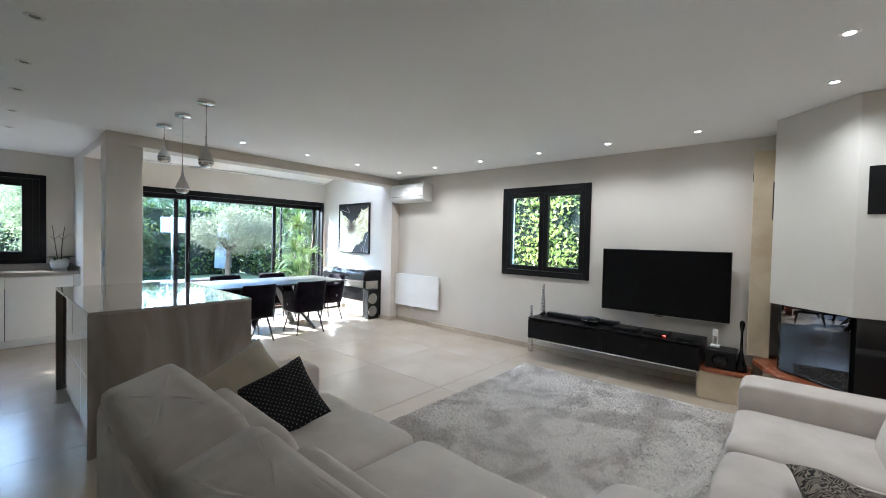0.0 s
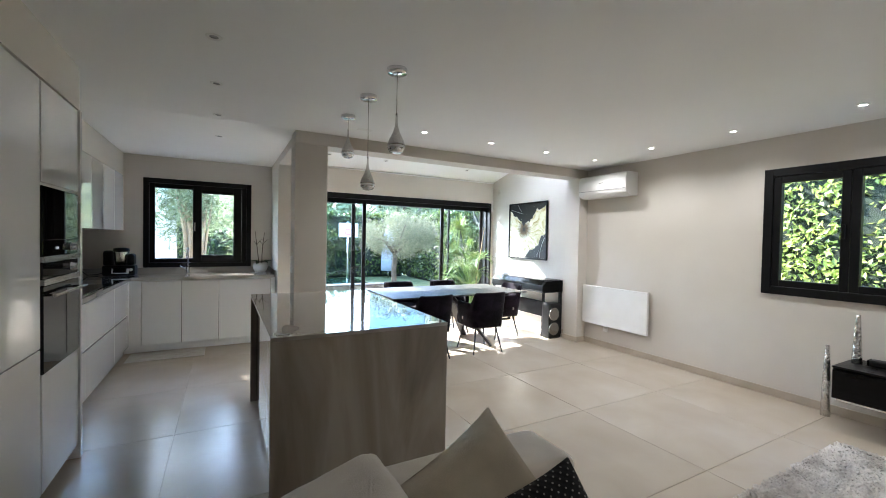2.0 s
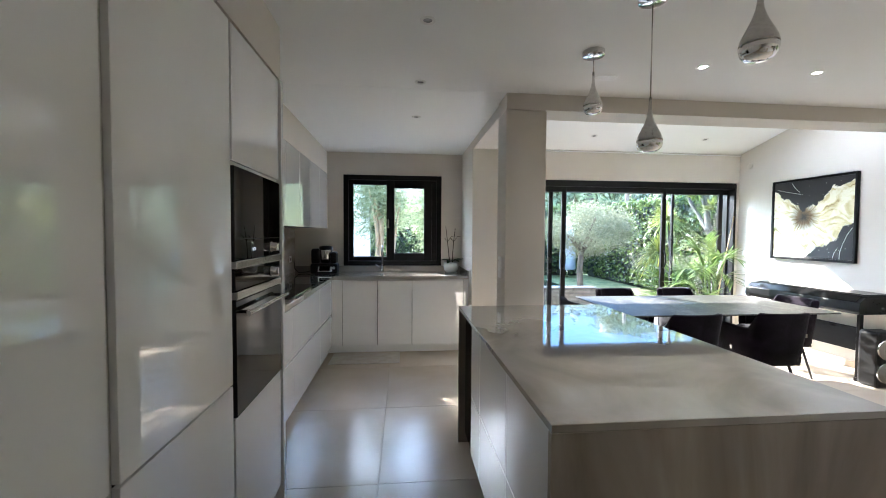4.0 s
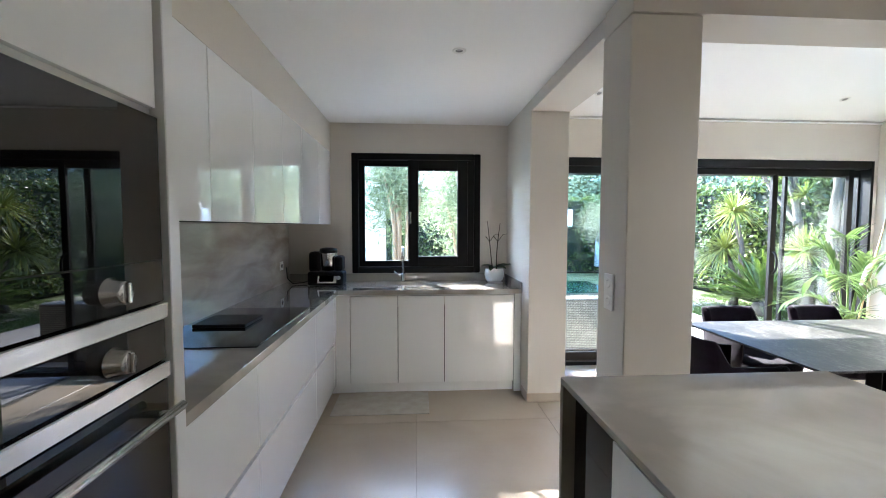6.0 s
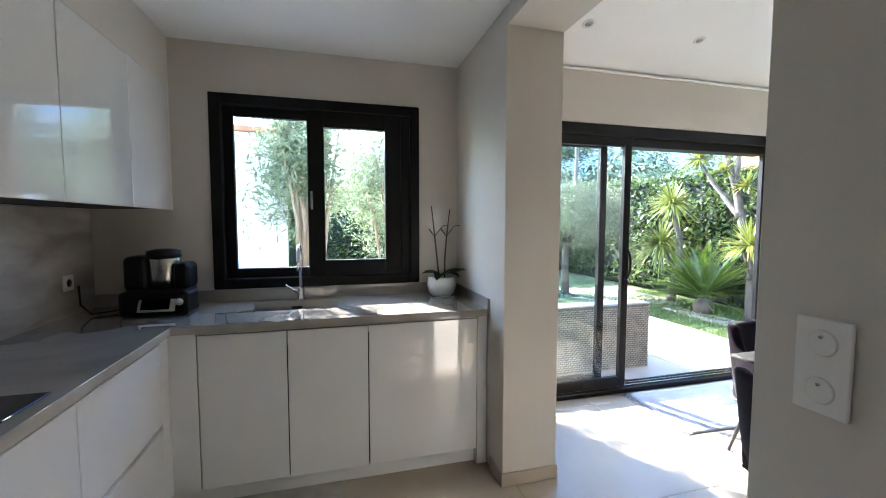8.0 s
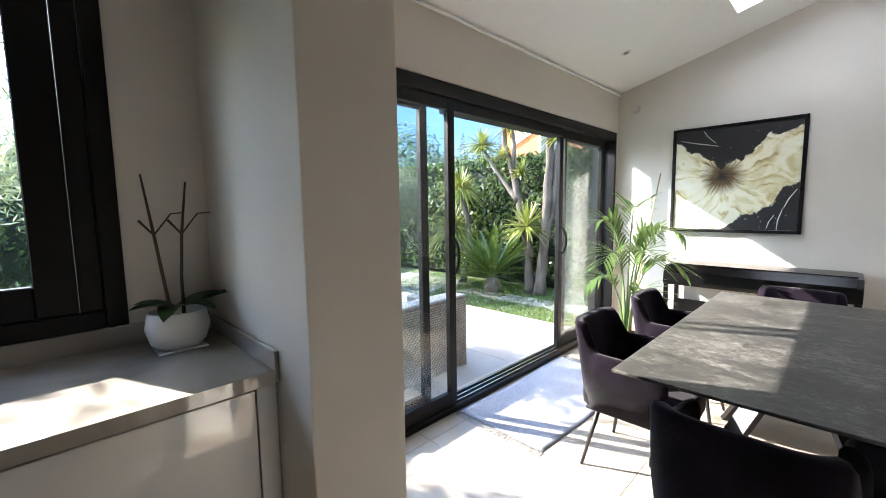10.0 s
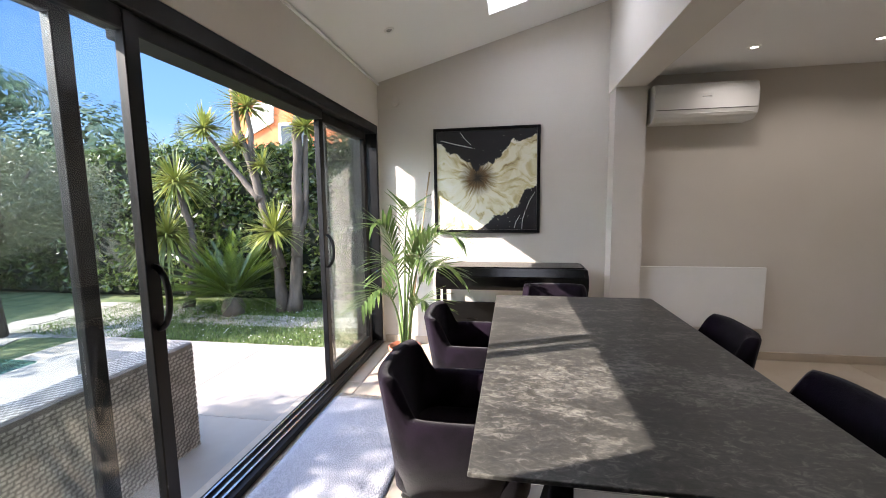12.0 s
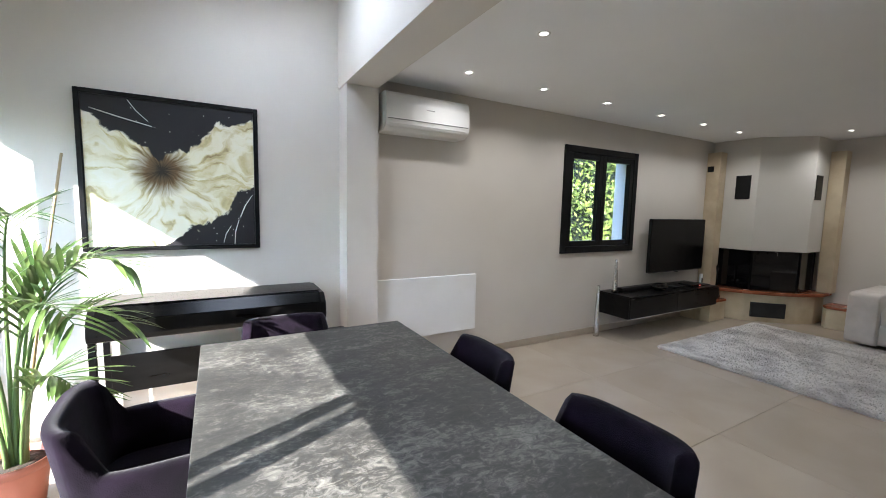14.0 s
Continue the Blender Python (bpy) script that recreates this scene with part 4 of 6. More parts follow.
# island: stone slab with two waterfall ends, white fronts between
isl = thing("kitchen_island", (1.525, 4.22, 0), "kitchen island with greige stone waterfall ends and white fronts", "kitchen island")
IX0, IX1, IY0, IY1, IT = 1.02, 2.03, 3.365, 5.08, 0.937
part("top", box(IX0, IX1, IY0, IY1, IT - 0.022, IT, 0.0015), M_STONE, isl)
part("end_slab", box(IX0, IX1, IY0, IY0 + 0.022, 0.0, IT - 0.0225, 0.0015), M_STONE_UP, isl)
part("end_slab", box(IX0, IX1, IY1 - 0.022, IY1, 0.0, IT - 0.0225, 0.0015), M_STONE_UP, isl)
part("carcass", box(IX0 + 0.06, IX1 - 0.32, IY0 + 0.024, IY1 - 0.024, 0.075, IT - 0.06), M_WHITE, isl)
part("plinth", box(IX0 + 0.10, IX1 - 0.36, IY0 + 0.024, IY1 - 0.024, 0.0, 0.073), M_BLACKPL, isl)
n_f = 3
for k in range(n_f):
    a = IY0 + 0.026 + k * (IY1 - IY0 - 0.052) / n_f
    b = a + (IY1 - IY0 - 0.052) / n_f
    if k == 2:
        # flat black plate for the open shelf, its shade put into the colour
        part("shelf_recess_shade", box(IX0 + 0.045, IX0 + 0.058, b - 0.28, b - 0.004, 0.08, IT - 0.07), M_BLACKGLASS, isl)
        b -= 0.285
    part("drawer", box(IX0 + 0.036, IX0 + 0.056, a + 0.0015, b - 0.0015, 0.08, 0.44, 0.0015), M_WHITE, isl)
    part("drawer", box(IX0 + 0.036, IX0 + 0.056, a + 0.0015, b - 0.0015, 0.445, IT - 0.065, 0.0015), M_WHITE, isl)

# small kitchen things
mat_k = solid("kitchen_mat", box(-0.165, 0.61, 6.79, 7.225, 0.0, 0.007, 0.003), M_MAT, "thin grey kitchen mat on the floor by the sink", "mat")


def outlet(name, at, facing, label, w=0.08, h=0.08, pins=2):
    t = thing(name, at, label, "socket")
    x, y, z = at
    if facing == "x-":
        part("plate", box(x - 0.010, x - 0.0005, y - w / 2, y + w / 2, z - h / 2, z + h / 2, 0.003, 2), M_PLASTIC, t)
        n = max(1, round(h / w))
        for k in range(n):
            zz = z + (k - (n - 1) / 2) * w
            if n > 1:
                part("socket_ring", lathe([(0.0, -0.0115), (0.019, -0.0115), (0.022, -0.013), (0.024, -0.0095)], 24, (x, y, zz), "X"), M_PLASTIC, t)
                part("earth_pin", lathe([(0.0, -0.016), (0.003, -0.016), (0.003, -0.0112)], 10, (x, y, zz + 0.011), "X"), M_CHROME, t)
            else:
                part("rocker", box(x - 0.013, x - 0.0095, y - 0.024, y + 0.024, zz - 0.024, zz + 0.024, 0.002), M_PLASTIC, t)
    else:
        part("plate", box(x + 0.0005, x + 0.010, y - w / 2, y + w / 2, z - h / 2, z + h / 2, 0.003, 2), M_PLASTIC, t)
        part("well", lathe([(0.0, 0.0105), (0.02, 0.0105), (0.021, 0.0095)], 20, (x, y, z), "X"), M_BLACKPL, t)
    return t


outlet("wall_socket", (1.42, 5.535, 1.165), "x-", "double white wall socket on the pillar", 0.085, 0.17)
outlet("light_switch", (X_PIC, 7.66, 1.17), "x-", "white light switch on the wall", 0.085, 0.085)
outlet("wall_socket", (X_PIC, 7.58, 0.27), "x-", "white wall socket above the skirting", 0.085, 0.085)
outlet("wall_socket", (X_TV, 5.01, 0.25), "x-", "white wall socket below the radiator", 0.075, 0.075)
outlet("wall_socket", (X_KIT + 0.011, 7.55, 1.10), "x+", "white wall socket on the splashback", 0.08, 0.08)
solid("thermostat", lathe([(0.0, -0.018), (0.035, -0.018), (0.042, -0.012), (0.043, 0.0)], 28, (X_PIC - 0.0005, 7.62, 2.41), "X"), M_WALL, "small round cover painted like the wall", "cover")

# food processor on the worktop
fp = thing("food_processor", (-0.36, 7.56, TOP), "black and steel cooking food processor with screen", "food processor")
part("base", moved(prism([(-0.16, -0.14), (0.16, -0.14), (0.17, 0.0), (0.12, 0.15), (-0.12, 0.15), (-0.17, 0.0)], 0.0, 0.13, 0.02), Matrix.Translation((-0.36, 7.56, TOP + 0.001))), M_BLACKPL, fp)
part("column", box(-0.53, -0.42, 7.5, 7.68, TOP + 0.12, TOP + 0.31, 0.03, 3), M_BLACKPL, fp)
part("column", box(-0.30, -0.22, 7.5, 7.68, TOP + 0.12, TOP + 0.27, 0.03, 3), M_BLACKPL, fp)
part("bowl", lathe([(0.055, 0.11), (0.075, 0.18), (0.082, 0.29), (0.08, 0.30)], 28, (-0.36, 7.58, TOP)), M_STEEL, fp)
part("lid", lathe([(0.085, 0.30), (0.08, 0.335), (0.04, 0.345), (0.0, 0.345)], 28, (-0.36, 7.58, TOP)), M_BLACKPL, fp)
part("screen", moved(box(-0.085, 0.085, -0.004, 0.004, -0.05, 0.05, 0.003), pose(-0.34, 7.415, TOP + 0.075, -30, 0, 0)), M_PLASTIC, fp)
part("display", moved(box(-0.065, 0.065, -0.006, -0.004, -0.04, 0.04, 0.001), pose(-0.345, 7.415, TOP + 0.075, -30, 0, 0)), M_BLACKGLASS, fp)
part("dial", moved(lathe([(0.018, 0.0), (0.018, 0.012), (0.0, 0.013)], 20), pose(-0.235, 7.405, TOP + 0.075, 60, 0, 0)), M_PLASTIC, fp)
part("power_cord", tube([(-0.54, 7.6, TOP + 0.03), (-0.60, 7.58, TOP + 0.012), (-0.68, 7.52, TOP + 0.012), (-0.73, 7.53, TOP + 0.06), (-0.745, 7.55, TOP + 0.16)], 0.005, 8), M_BLACKPL, fp)

fp.location.x += 0.035

# orchid
orc = thing("orchid", (1.275, 7.62, TOP), "bare-stemmed orchid in a white ceramic pot", "plant")
part("pot", lathe([(0.0, 0.0), (0.065, 0.0), (0.085, 0.02), (0.098, 0.07), (0.088, 0.125), (0.080, 0.127), (0.078, 0.115), (0.0, 0.11)], 32, (1.275, 7.62, TOP + 0.008)), M_PLASTIC, orc)
part("saucer", box(1.20, 1.35, 7.55, 7.69, TOP + 0.0005, TOP + 0.008, 0.003), M_WHITE, orc)


def blade(bm, base, tip, width, droop, side=None, n=6, cup=0.15):
    """A tapering leaf from base to tip, sagging by droop."""
    base, tip = Vector(base), Vector(tip)
    d = tip - base
    s = side if side is not None else d.cross(Vector((0, 0, 1)))
    if s.length < 1e-4:
        s = Vector((1, 0, 0))
    s = s.normalized()
    rows = []
    for i in range(n + 1):
        t = i / n
        w = width * (math.sin(math.pi * min(1, t * 0.92 + 0.08)) ** 0.7) if i < n else 0.001
        p = base + d * t + Vector((0, 0, -droop * t * t))
        rows.append([bm.verts.new(p - s * w / 2 + Vector((0, 0, cup * w))), bm.verts.new(p), bm.verts.new(p + s * w / 2 + Vector((0, 0, cup * w)))])
    for a, b in zip(rows, rows[1:]):
        bm.faces.new((a[0], a[1], b[1], b[0])).smooth = True
        bm.faces.new((a[1], a[2], b[2], b[1])).smooth = True


for ang, ln, dr in ((200, 0.13, 0.05), (250, 0.15, 0.10), (300, 0.17, 0.08), (350, 0.22, 0.02), (20, 0.14, 0.03), (160, 0.11, 0.04)):
    bm = bmesh.new()
    a = radians(ang)
    blade(bm, (1.275, 7.62, TOP + 0.14), (1.275 + 1.15 * ln * math.cos(a), 7.62 + ln * math.sin(a) * 0.7, TOP + 0.20), 0.07, dr * 0.8, n=8)
    part("leaf", bm, M_ORCHID, orc)
for dx, ht, bend in ((-0.015, 0.50, -0.04), (0.02, 0.48, 0.05)):
    x = 1.275 + dx
    pts = [(x, 7.62, TOP + 0.10), (x - 0.01 + bend * 0.2, 7.615, TOP + 0.25), (x - 0.015 + bend * 0.5, 7.61, TOP + 0.40), (x - 0.02 + bend, 7.60, TOP + 0.10 + ht)]
    bm = tube(pts, [0.006, 0.0055, 0.005, 0.003], 8)
    e = pts[-1]
    add_tube(bm, [pts[2], (pts[2][0] + 0.05, 7.60, pts[2][2] + 0.07), (pts[2][0] + 0.09, 7.595, pts[2][2] + 0.075)], [0.003, 0.0025, 0.002], 6)
    add_tube(bm, [pts[2], (pts[2][0] - 0.04, 7.60, pts[2][2] + 0.05)], [0.003, 0.0045], 6)
    part("stem", bm, M_BARK, orc)

# ---------------------------------------------------------------- living room
# sectional sofa, grey-beige fabric
sofa = thing("sectional_sofa", (2.2, 0.4, 0), "large grey-beige fabric corner sofa with loose back cushions", "sofa")
AX0, AX1, AY1, BY = 0.93, 2.0, 2.54, -0.80
part("base", box(AX0 + 0.03, AX1 - 0.05, -0.25, AY1 - 0.03, 0.06, 0.30, 0.03, 3), M_FABRIC, sofa)
part("base", box(AX0 + 0.03, 3.86, BY + 0.02, -0.26, 0.06, 0.30, 0.03, 3), M_FABRIC, sofa)
part("base", box(AX1 - 0.03, 3.86, -0.25, 0.22, 0.06, 0.30, 0.03, 3), M_FABRIC, sofa)
part("back_frame", box(AX0, AX0 + 0.20, BY, AY1 - 0.26, 0.06, 0.60, 0.05, 4), M_FABRIC, sofa)
part("back_frame", box(AX0 + 0.21, 3.62, BY, BY + 0.20, 0.06, 0.60, 0.05, 4), M_FABRIC, sofa)
part("arm", puff(1.06, 0.26, 0.60, 0.14, 0.12, 0.005, 4, Matrix.Translation((1.475, AY1 - 0.125, 0.345)), nu=64, nv=32), M_FABRIC, sofa)
part("arm", puff(0.27, 1.08, 0.58, 0.14, 0.10, 0.005, 4, Matrix.Translation((3.745, -0.26, 0.335)), nu=64, nv=32), M_FABRIC, sofa)
for i, (y0, y1) in enumerate(((1.42, 2.28), (0.62, 1.41))):
    part("seat_cushion", puff(0.90, y1 - y0, 0.23, 0.30, 0.16, 0.016, 4, Matrix.Translation((1.585, (y0 + y1) / 2, 0.375)), seed=i, nu=56, nv=24), M_FABRIC, sofa)
part("seat_cushion", puff(1.22, 1.18, 0.23, 0.30, 0.22, 0.016, 4, Matrix.Translation((1.76, 0.02, 0.375)), seed=2.5, nu=56, nv=24), M_FABRIC, sofa)
for i, (x0, x1) in enumerate(((2.99, 3.61), (2.38, 2.98))):
    part("seat_cushion", puff(x1 - x0, 0.92, 0.23, 0.30, 0.16, 0.016, 4, Matrix.Translation(((x0 + x1) / 2, -0.18, 0.375)), seed=i + 4, nu=56, nv=24), M_FABRIC, sofa)
for i, (y0, y1) in enumerate(((1.48, 2.40), (0.50, 1.47), (-0.50, 0.49))):
    part("back_cushion", puff(0.32, y1 - y0, 0.42, 0.34, 0.20, 0.012, 3, Matrix.Translation((1.125, (y0 + y1) / 2, 0.585)) @ pose(0, 0, 0, 0, -16, 0), seed=i * 3.1, wrinkle=0.009, nu=128, nv=72), M_FABRIC, sofa)
    part("lumbar_cushion", puff(0.20, y1 - y0 - 0.03, 0.28, 0.45, 0.26, 0.015, 4, Matrix.Translation((1.36, (y0 + y1) / 2, 0.535)) @ pose(0, 0, 0, 0, -22, 0), seed=i * 2.3, nu=48, nv=24), M_FABRIC, sofa)
for i, (x0, x1) in enumerate(((2.86, 3.60), (2.10, 2.85))):
    part("back_cushion", puff(x1 - x0, 0.30, 0.46, 0.42, 0.30, 0.02, 4, Matrix.Translation(((x0 + x1) / 2, -0.46, 0.60)) @ pose(0, 0, 0, 14, 0, 0), seed=i * 1.7, wrinkle=0.008, nu=64, nv=40), M_FABRIC, sofa)
for x, y in ((1.05, 2.4), (1.9, 2.4), (3.75, 0.12), (3.75, -0.7), (1.05, -0.7), (1.05, 0.6)):
    part("foot", box(x - 0.03, x + 0.03, y - 0.03, y + 0.03, 0.0, 0.06, 0.004), M_STEEL, sofa)


def pillow(name, size, m, material, label, thick=0.16, seed=0.0):
    """A square scatter cushion with pinched corners."""
    bm = bmesh.new()
    n = 18
    for s in (1, -1):
        grid = []
        for j in range(n + 1):
            row = []
            for i in range(n + 1):
                u, v = 2 * i / n - 1, 2 * j / n - 1
                h = ((1 - u ** 4) * (1 - v ** 4)) ** 0.5
                pin = 1 - 0.07 * (1 - u * u) * (v * v) - 0.0
                pin2 = 1 - 0.07 * (1 - v * v) * (u * u)
                p = Vector((u * size / 2 * pin2, v * size / 2 * pin, s * h * thick / 2))
                p.z += 0.012 * noise.noise(Vector((u * 2 + seed, v * 2, s)))
                row.append(bm.verts.new(p))
            grid.append(row)
        for j in range(n):
            for i in range(n):
                f = (grid[j][i], grid[j][i + 1], grid[j + 1][i + 1], grid[j + 1][i])
                bm.faces.new(f if s > 0 else f[::-1]).smooth = True
    bmesh.ops.remove_doubles(bm, verts=bm.verts[:], dist=0.0005)
    ob = solid(name, bm, material, label, "cushion")
    ob.matrix_world = m
    return ob


pillow("cushion", 0.50, pose(1.50, 2.20, 0.575, 56, 0, -14) @ pose(0, 0, 0, 0, 0, 30), M_PILLOW, "plain beige scatter cushion leaning on the sofa arm", 0.24)
pillow("cushion", 0.36, pose(1.60, 2.00, 0.60, 50, 0, -32) @ pose(0, 0, 0, 0, 0, 28), M_FLECK, "black woven cushion with small white flecks", 0.12, 3.0)
pillow("cushion", 0.42, pose(2.55, -0.20, 0.525, 14, 0, 6) @ pose(0, 0, 0, 0, 0, 8), M_SCROLL, "black patterned scatter cushion on the corner sofa", 0.13, 5.0)

# shag rug: backing and tufts
rug = thing("shag_rug", (3.75, 1.4, 0), "mottled grey shag rug on the tiled floor", "rug")
RX0, RX1, RY0, RY1 = 2.60, 4.77, 0.22, 2.37
part("backing", box(RX0, RX1, RY0, RY1, 0.0, 0.012, 0.004), M_SHAG, rug)
rng = np.random.default_rng(3)
N = 120000
px, py = rng.uniform(RX0, RX1, N), rng.uniform(RY0, RY1, N)
ang = rng.uniform(0, 2 * np.pi, N) + 0.8 * np.sin(px * 5.1) + 0.8 * np.cos(py * 6.7)
ln, wd, ht = rng.uniform(0.014, 0.028, N), rng.uniform(0.003, 0.007, N), rng.uniform(0.018, 0.027, N)
cx, sx_ = np.cos(ang), np.sin(ang)
V = np.zeros((N, 4, 3))
V[:, 0] = np.stack([px - sx_ * wd, py + cx * wd, np.full(N, 0.010)], 1)
V[:, 1] = np.stack([px + sx_ * wd, py - cx * wd, np.full(N, 0.010)], 1)
V[:, 2] = np.stack([px + cx * ln + sx_ * wd * 0.7, py + sx_ * ln - cx * wd * 0.7, ht], 1)
V[:, 3] = np.stack([px + cx * ln - sx_ * wd * 0.7, py + sx_ * ln + cx * wd * 0.7, ht], 1)
me = pydata("tuft_pile", V.reshape(-1, 3).tolist(), np.arange(4 * N).reshape(-1, 4).tolist(), M_SHAG)
ob = new("tuft_pile", me)
ob.parent = rug
ob.matrix_parent_inverse = Matrix.Translation((-3.75, -1.4, 0))
tagged(ob, "long grey pile", kind="stuff")

# television
tv = thing("television", (5.38, 1.11, 0.69), "large flat black television on a wall bracket", "television")
part("cabinet", box(5.362, 5.395, 0.497, 1.729, 0.694, 1.388, 0.004), M_BLACKPL, tv)
part("screen", box(5.3545, 5.3615, 0.505, 1.721, 0.706, 1.380, 0.001), M_SCREEN, tv)
part("bottom_trim", box(5.356, 5.364, 0.50, 1.726, 0.690, 0.6935), M_STEEL, tv)
part("bracket", box(5.396, X_TV - 0.0005, 0.9, 1.3, 0.86, 1.2, 0.004), M_BLACKPL, tv)
part("sensor", box(5.350, 5.358, 1.08, 1.16, 0.678, 0.689, 0.002), M_BLACKPL, tv)
# hanging media unit
mu = thing("media_unit", (5.25, 1.60, 0.26), "long black wall-hung media cabinet", "media cabinet")
part("body", box(5.052, X_TV - 0.002, 0.69, 2.505, 0.255, 0.50, 0.003), M_WOODBLK, mu)
part("door", box(5.032, 5.050, 0.692, 1.595, 0.262, 0.485, 0.002), M_WOODBLK, mu)
part("door", box(5.032, 5.050, 1.600, 2.503, 0.262, 0.485, 0.002), M_WOODBLK, mu)
part("bottom_rail", box(5.075, 5.095, 0.70, 2.49, 0.236, 0.2545, 0.002), M_CHROME, mu, "thin chrome rail")
part("top", box(5.030, X_TV - 0.002, 0.688, 2.507, 0.5005, 0.514, 0.002), M_WOODBLK, mu)
sb = thing("soundbar", (5.30, 1.95, 0.514), "long black soundbar on the media cabinet", "soundbar")
part("body", box(5.26, 5.34, 1.50, 2.36, 0.515, 0.568, 0.012, 3), M_BLACKPL, sb)
part("end_cap", box(5.262, 5.338, 2.361, 2.372, 0.517, 0.566, 0.004), M_BLACKGLASS, sb)
hp = thing("dome_speaker", (5.17, 1.77, 0.514), "glossy black dome speaker with a bright rim on the media cabinet", "speaker")
part("dome", puff(0.15, 0.22, 0.085, 0.75, 0.9, 0.0, 1, Matrix.Translation((5.17, 1.77, 0.565)), nu=36, nv=18), M_BLACKGLASS, hp)
part("foot", puff(0.10, 0.15, 0.02, 0.3, 0.9, 0.0, 1, Matrix.Translation((5.17, 1.77, 0.526)), nu=28, nv=8), M_BLACKPL, hp)
part("rim", tube([(5.17 + 0.077 * math.cos(a), 1.77 + 0.112 * math.sin(a), 0.567) for a in [2 * math.pi * k / 32 for k in range(33)]], 0.0025, 6), M_CHROME, hp)
for y0, y1, x0, zt, nm, lb in ((1.27, 1.52, 5.12, 0.545, "game_console", "flat black set-top box on the media cabinet"), (0.97, 1.20, 5.10, 0.55, "router", "black router box with a red light"), (0.75, 0.90, 5.10, 0.53, "disc_box", "small dark box on the media cabinet")):
    t = thing(nm, (x0 + 0.1, (y0 + y1) / 2, 0.514), lb, "electronics")
    part("case", box(x0, x0 + 0.17, y0, y1, 0.515, zt, 0.006, 2), M_BLACKPL, t)
    part("front", box(x0 - 0.0015, x0 + 0.001, y0 + 0.01, y1 - 0.01, 0.52, zt - 0.006), M_BLACKGLASS, t)
    if nm == "router":
        part("light", box(x0 - 0.003, x0 - 0.001, y0 + 0.02, y0 + 0.05, 0.525, 0.537), M_RED_LED, t)
vs = thing("tall_vase", (5.30, 2.44, 0.514), "slim hammered silver cone vase on the media cabinet", "vase")
part("cone", lathe([(0.0, 0.0), (0.034, 0.0), (0.032, 0.05), (0.024, 0.22), (0.015, 0.385), (0.014, 0.39), (0.010, 0.385), (0.0, 0.38)], 24, (5.30, 2.44, 0.515)), M_HAMMER, vs)
vs = thing("floor_vase", (5.365, 2.64, 0.0), "tall hammered silver cone vase on the floor", "vase")
part("cone", lathe([(0.0, 0.0), (0.034, 0.0), (0.033, 0.05), (0.026, 0.35), (0.016, 0.60), (0.012, 0.605), (0.010, 0.59), (0.0, 0.58)], 24, (5.365, 2.64, 0.0)), M_HAMMER, vs)

# fireplace in the corner: stone base, terracotta shelf, glazed firebox, plaster hood
fire = thing("corner_fireplace", (5.0, -0.4, 0), "corner fireplace with limestone base, glazed hearth and plaster hood", "fireplace")
YB, XW = Y_BACK + 0.002, X_TV - 0.002
E1, E2, E3, E4 = (5.34, 0.187), (4.90, 0.187), (4.46, -0.262), (4.46, -0.70)
part("hood", prism([E1, E2, E3, E4, (4.46, YB), (XW, YB), (XW, 0.187)], 0.985, CEIL - 0.002, 0.003), M_HOOD, fire)
part("firebox", prism([(5.33, 0.10), (4.93, 0.10), (4.54, -0.29), (4.54, -0.70), (4.55, YB), (XW, YB), (XW, 0.10)], 0.432, 0.98), M_BLACKPL, fire, "black cast firebox")
for (xa, ya), (xb, yb) in (((5.33, 0.125), (4.93, 0.125)), ((4.905, 0.11), (4.535, -0.265)), ((4.515, -0.29), (4.515, -0.69))):
    d = Vector((xb - xa, yb - ya)).normalized()
    nrm = Vector((-d.y, d.x)) * 0.006
    part("fire_glass", prism([(xa, ya), (xb, yb), (xb + nrm.x, yb + nrm.y), (xa + nrm.x, ya + nrm.y)], 0.445, 0.975), M_BLACKGLASS, fire)
part("damper_rod", tube([(4.70, 0.0, 0.97), (4.66, 0.04, 0.97), (4.66, 0.04, 0.93)], 0.006, 8), M_STEEL, fire)
shelf = [(5.18, 0.30), (4.92, 0.20), (4.66, -0.01), (4.45, -0.27), (4.33, -0.55)]
part("hearth_shelf", prism(shelf + [(4.33, YB), (XW, YB), (XW, 0.30)], 0.385, 0.43, 0.008), M_HEARTH, fire, "glazed terracotta shelf")
base = [(5.22, 0.23), (4.95, 0.14), (4.72, -0.05), (4.52, -0.30), (4.41, -0.54)]
part("base", prism(base + [(4.41, YB), (XW, YB), (XW, 0.23)], 0.0, 0.383, 0.004), M_LIME, fire)
# solid dark block painted as the shaded log opening, no hollow behind
part("log_opening_shade", moved(box(-0.20, 0.20, -0.02, 0.02, 0.07, 0.27), pose(4.735, -0.035, 0, 0, 0, 45)), M_GAP_SHADE, fire)
for pts in ((E1, (5.30, 0.352), (XW, 0.352), (XW, 0.19)), ((4.297, YB), (4.297, -0.68), (4.455, -0.68), (4.455, YB))):
    part("stone_column", prism([(5.30, 0.19) if p == E1 else p for p in pts], 0.432, 2.33, 0.004), M_LIME, fire)
part("air_grille", box(4.98, 5.16, 0.1875, 0.198, 1.68, 2.0, 0.002), M_BLACKPL, fire)
part("air_grille", box(4.449, 4.4595, -0.50, -0.31, 1.68, 2.0, 0.002), M_BLACKPL, fire)
part("vent_cover", box(5.38, 5.46, 0.353, 0.362, 2.06, 2.14, 0.002), M_BLACKPL, fire)
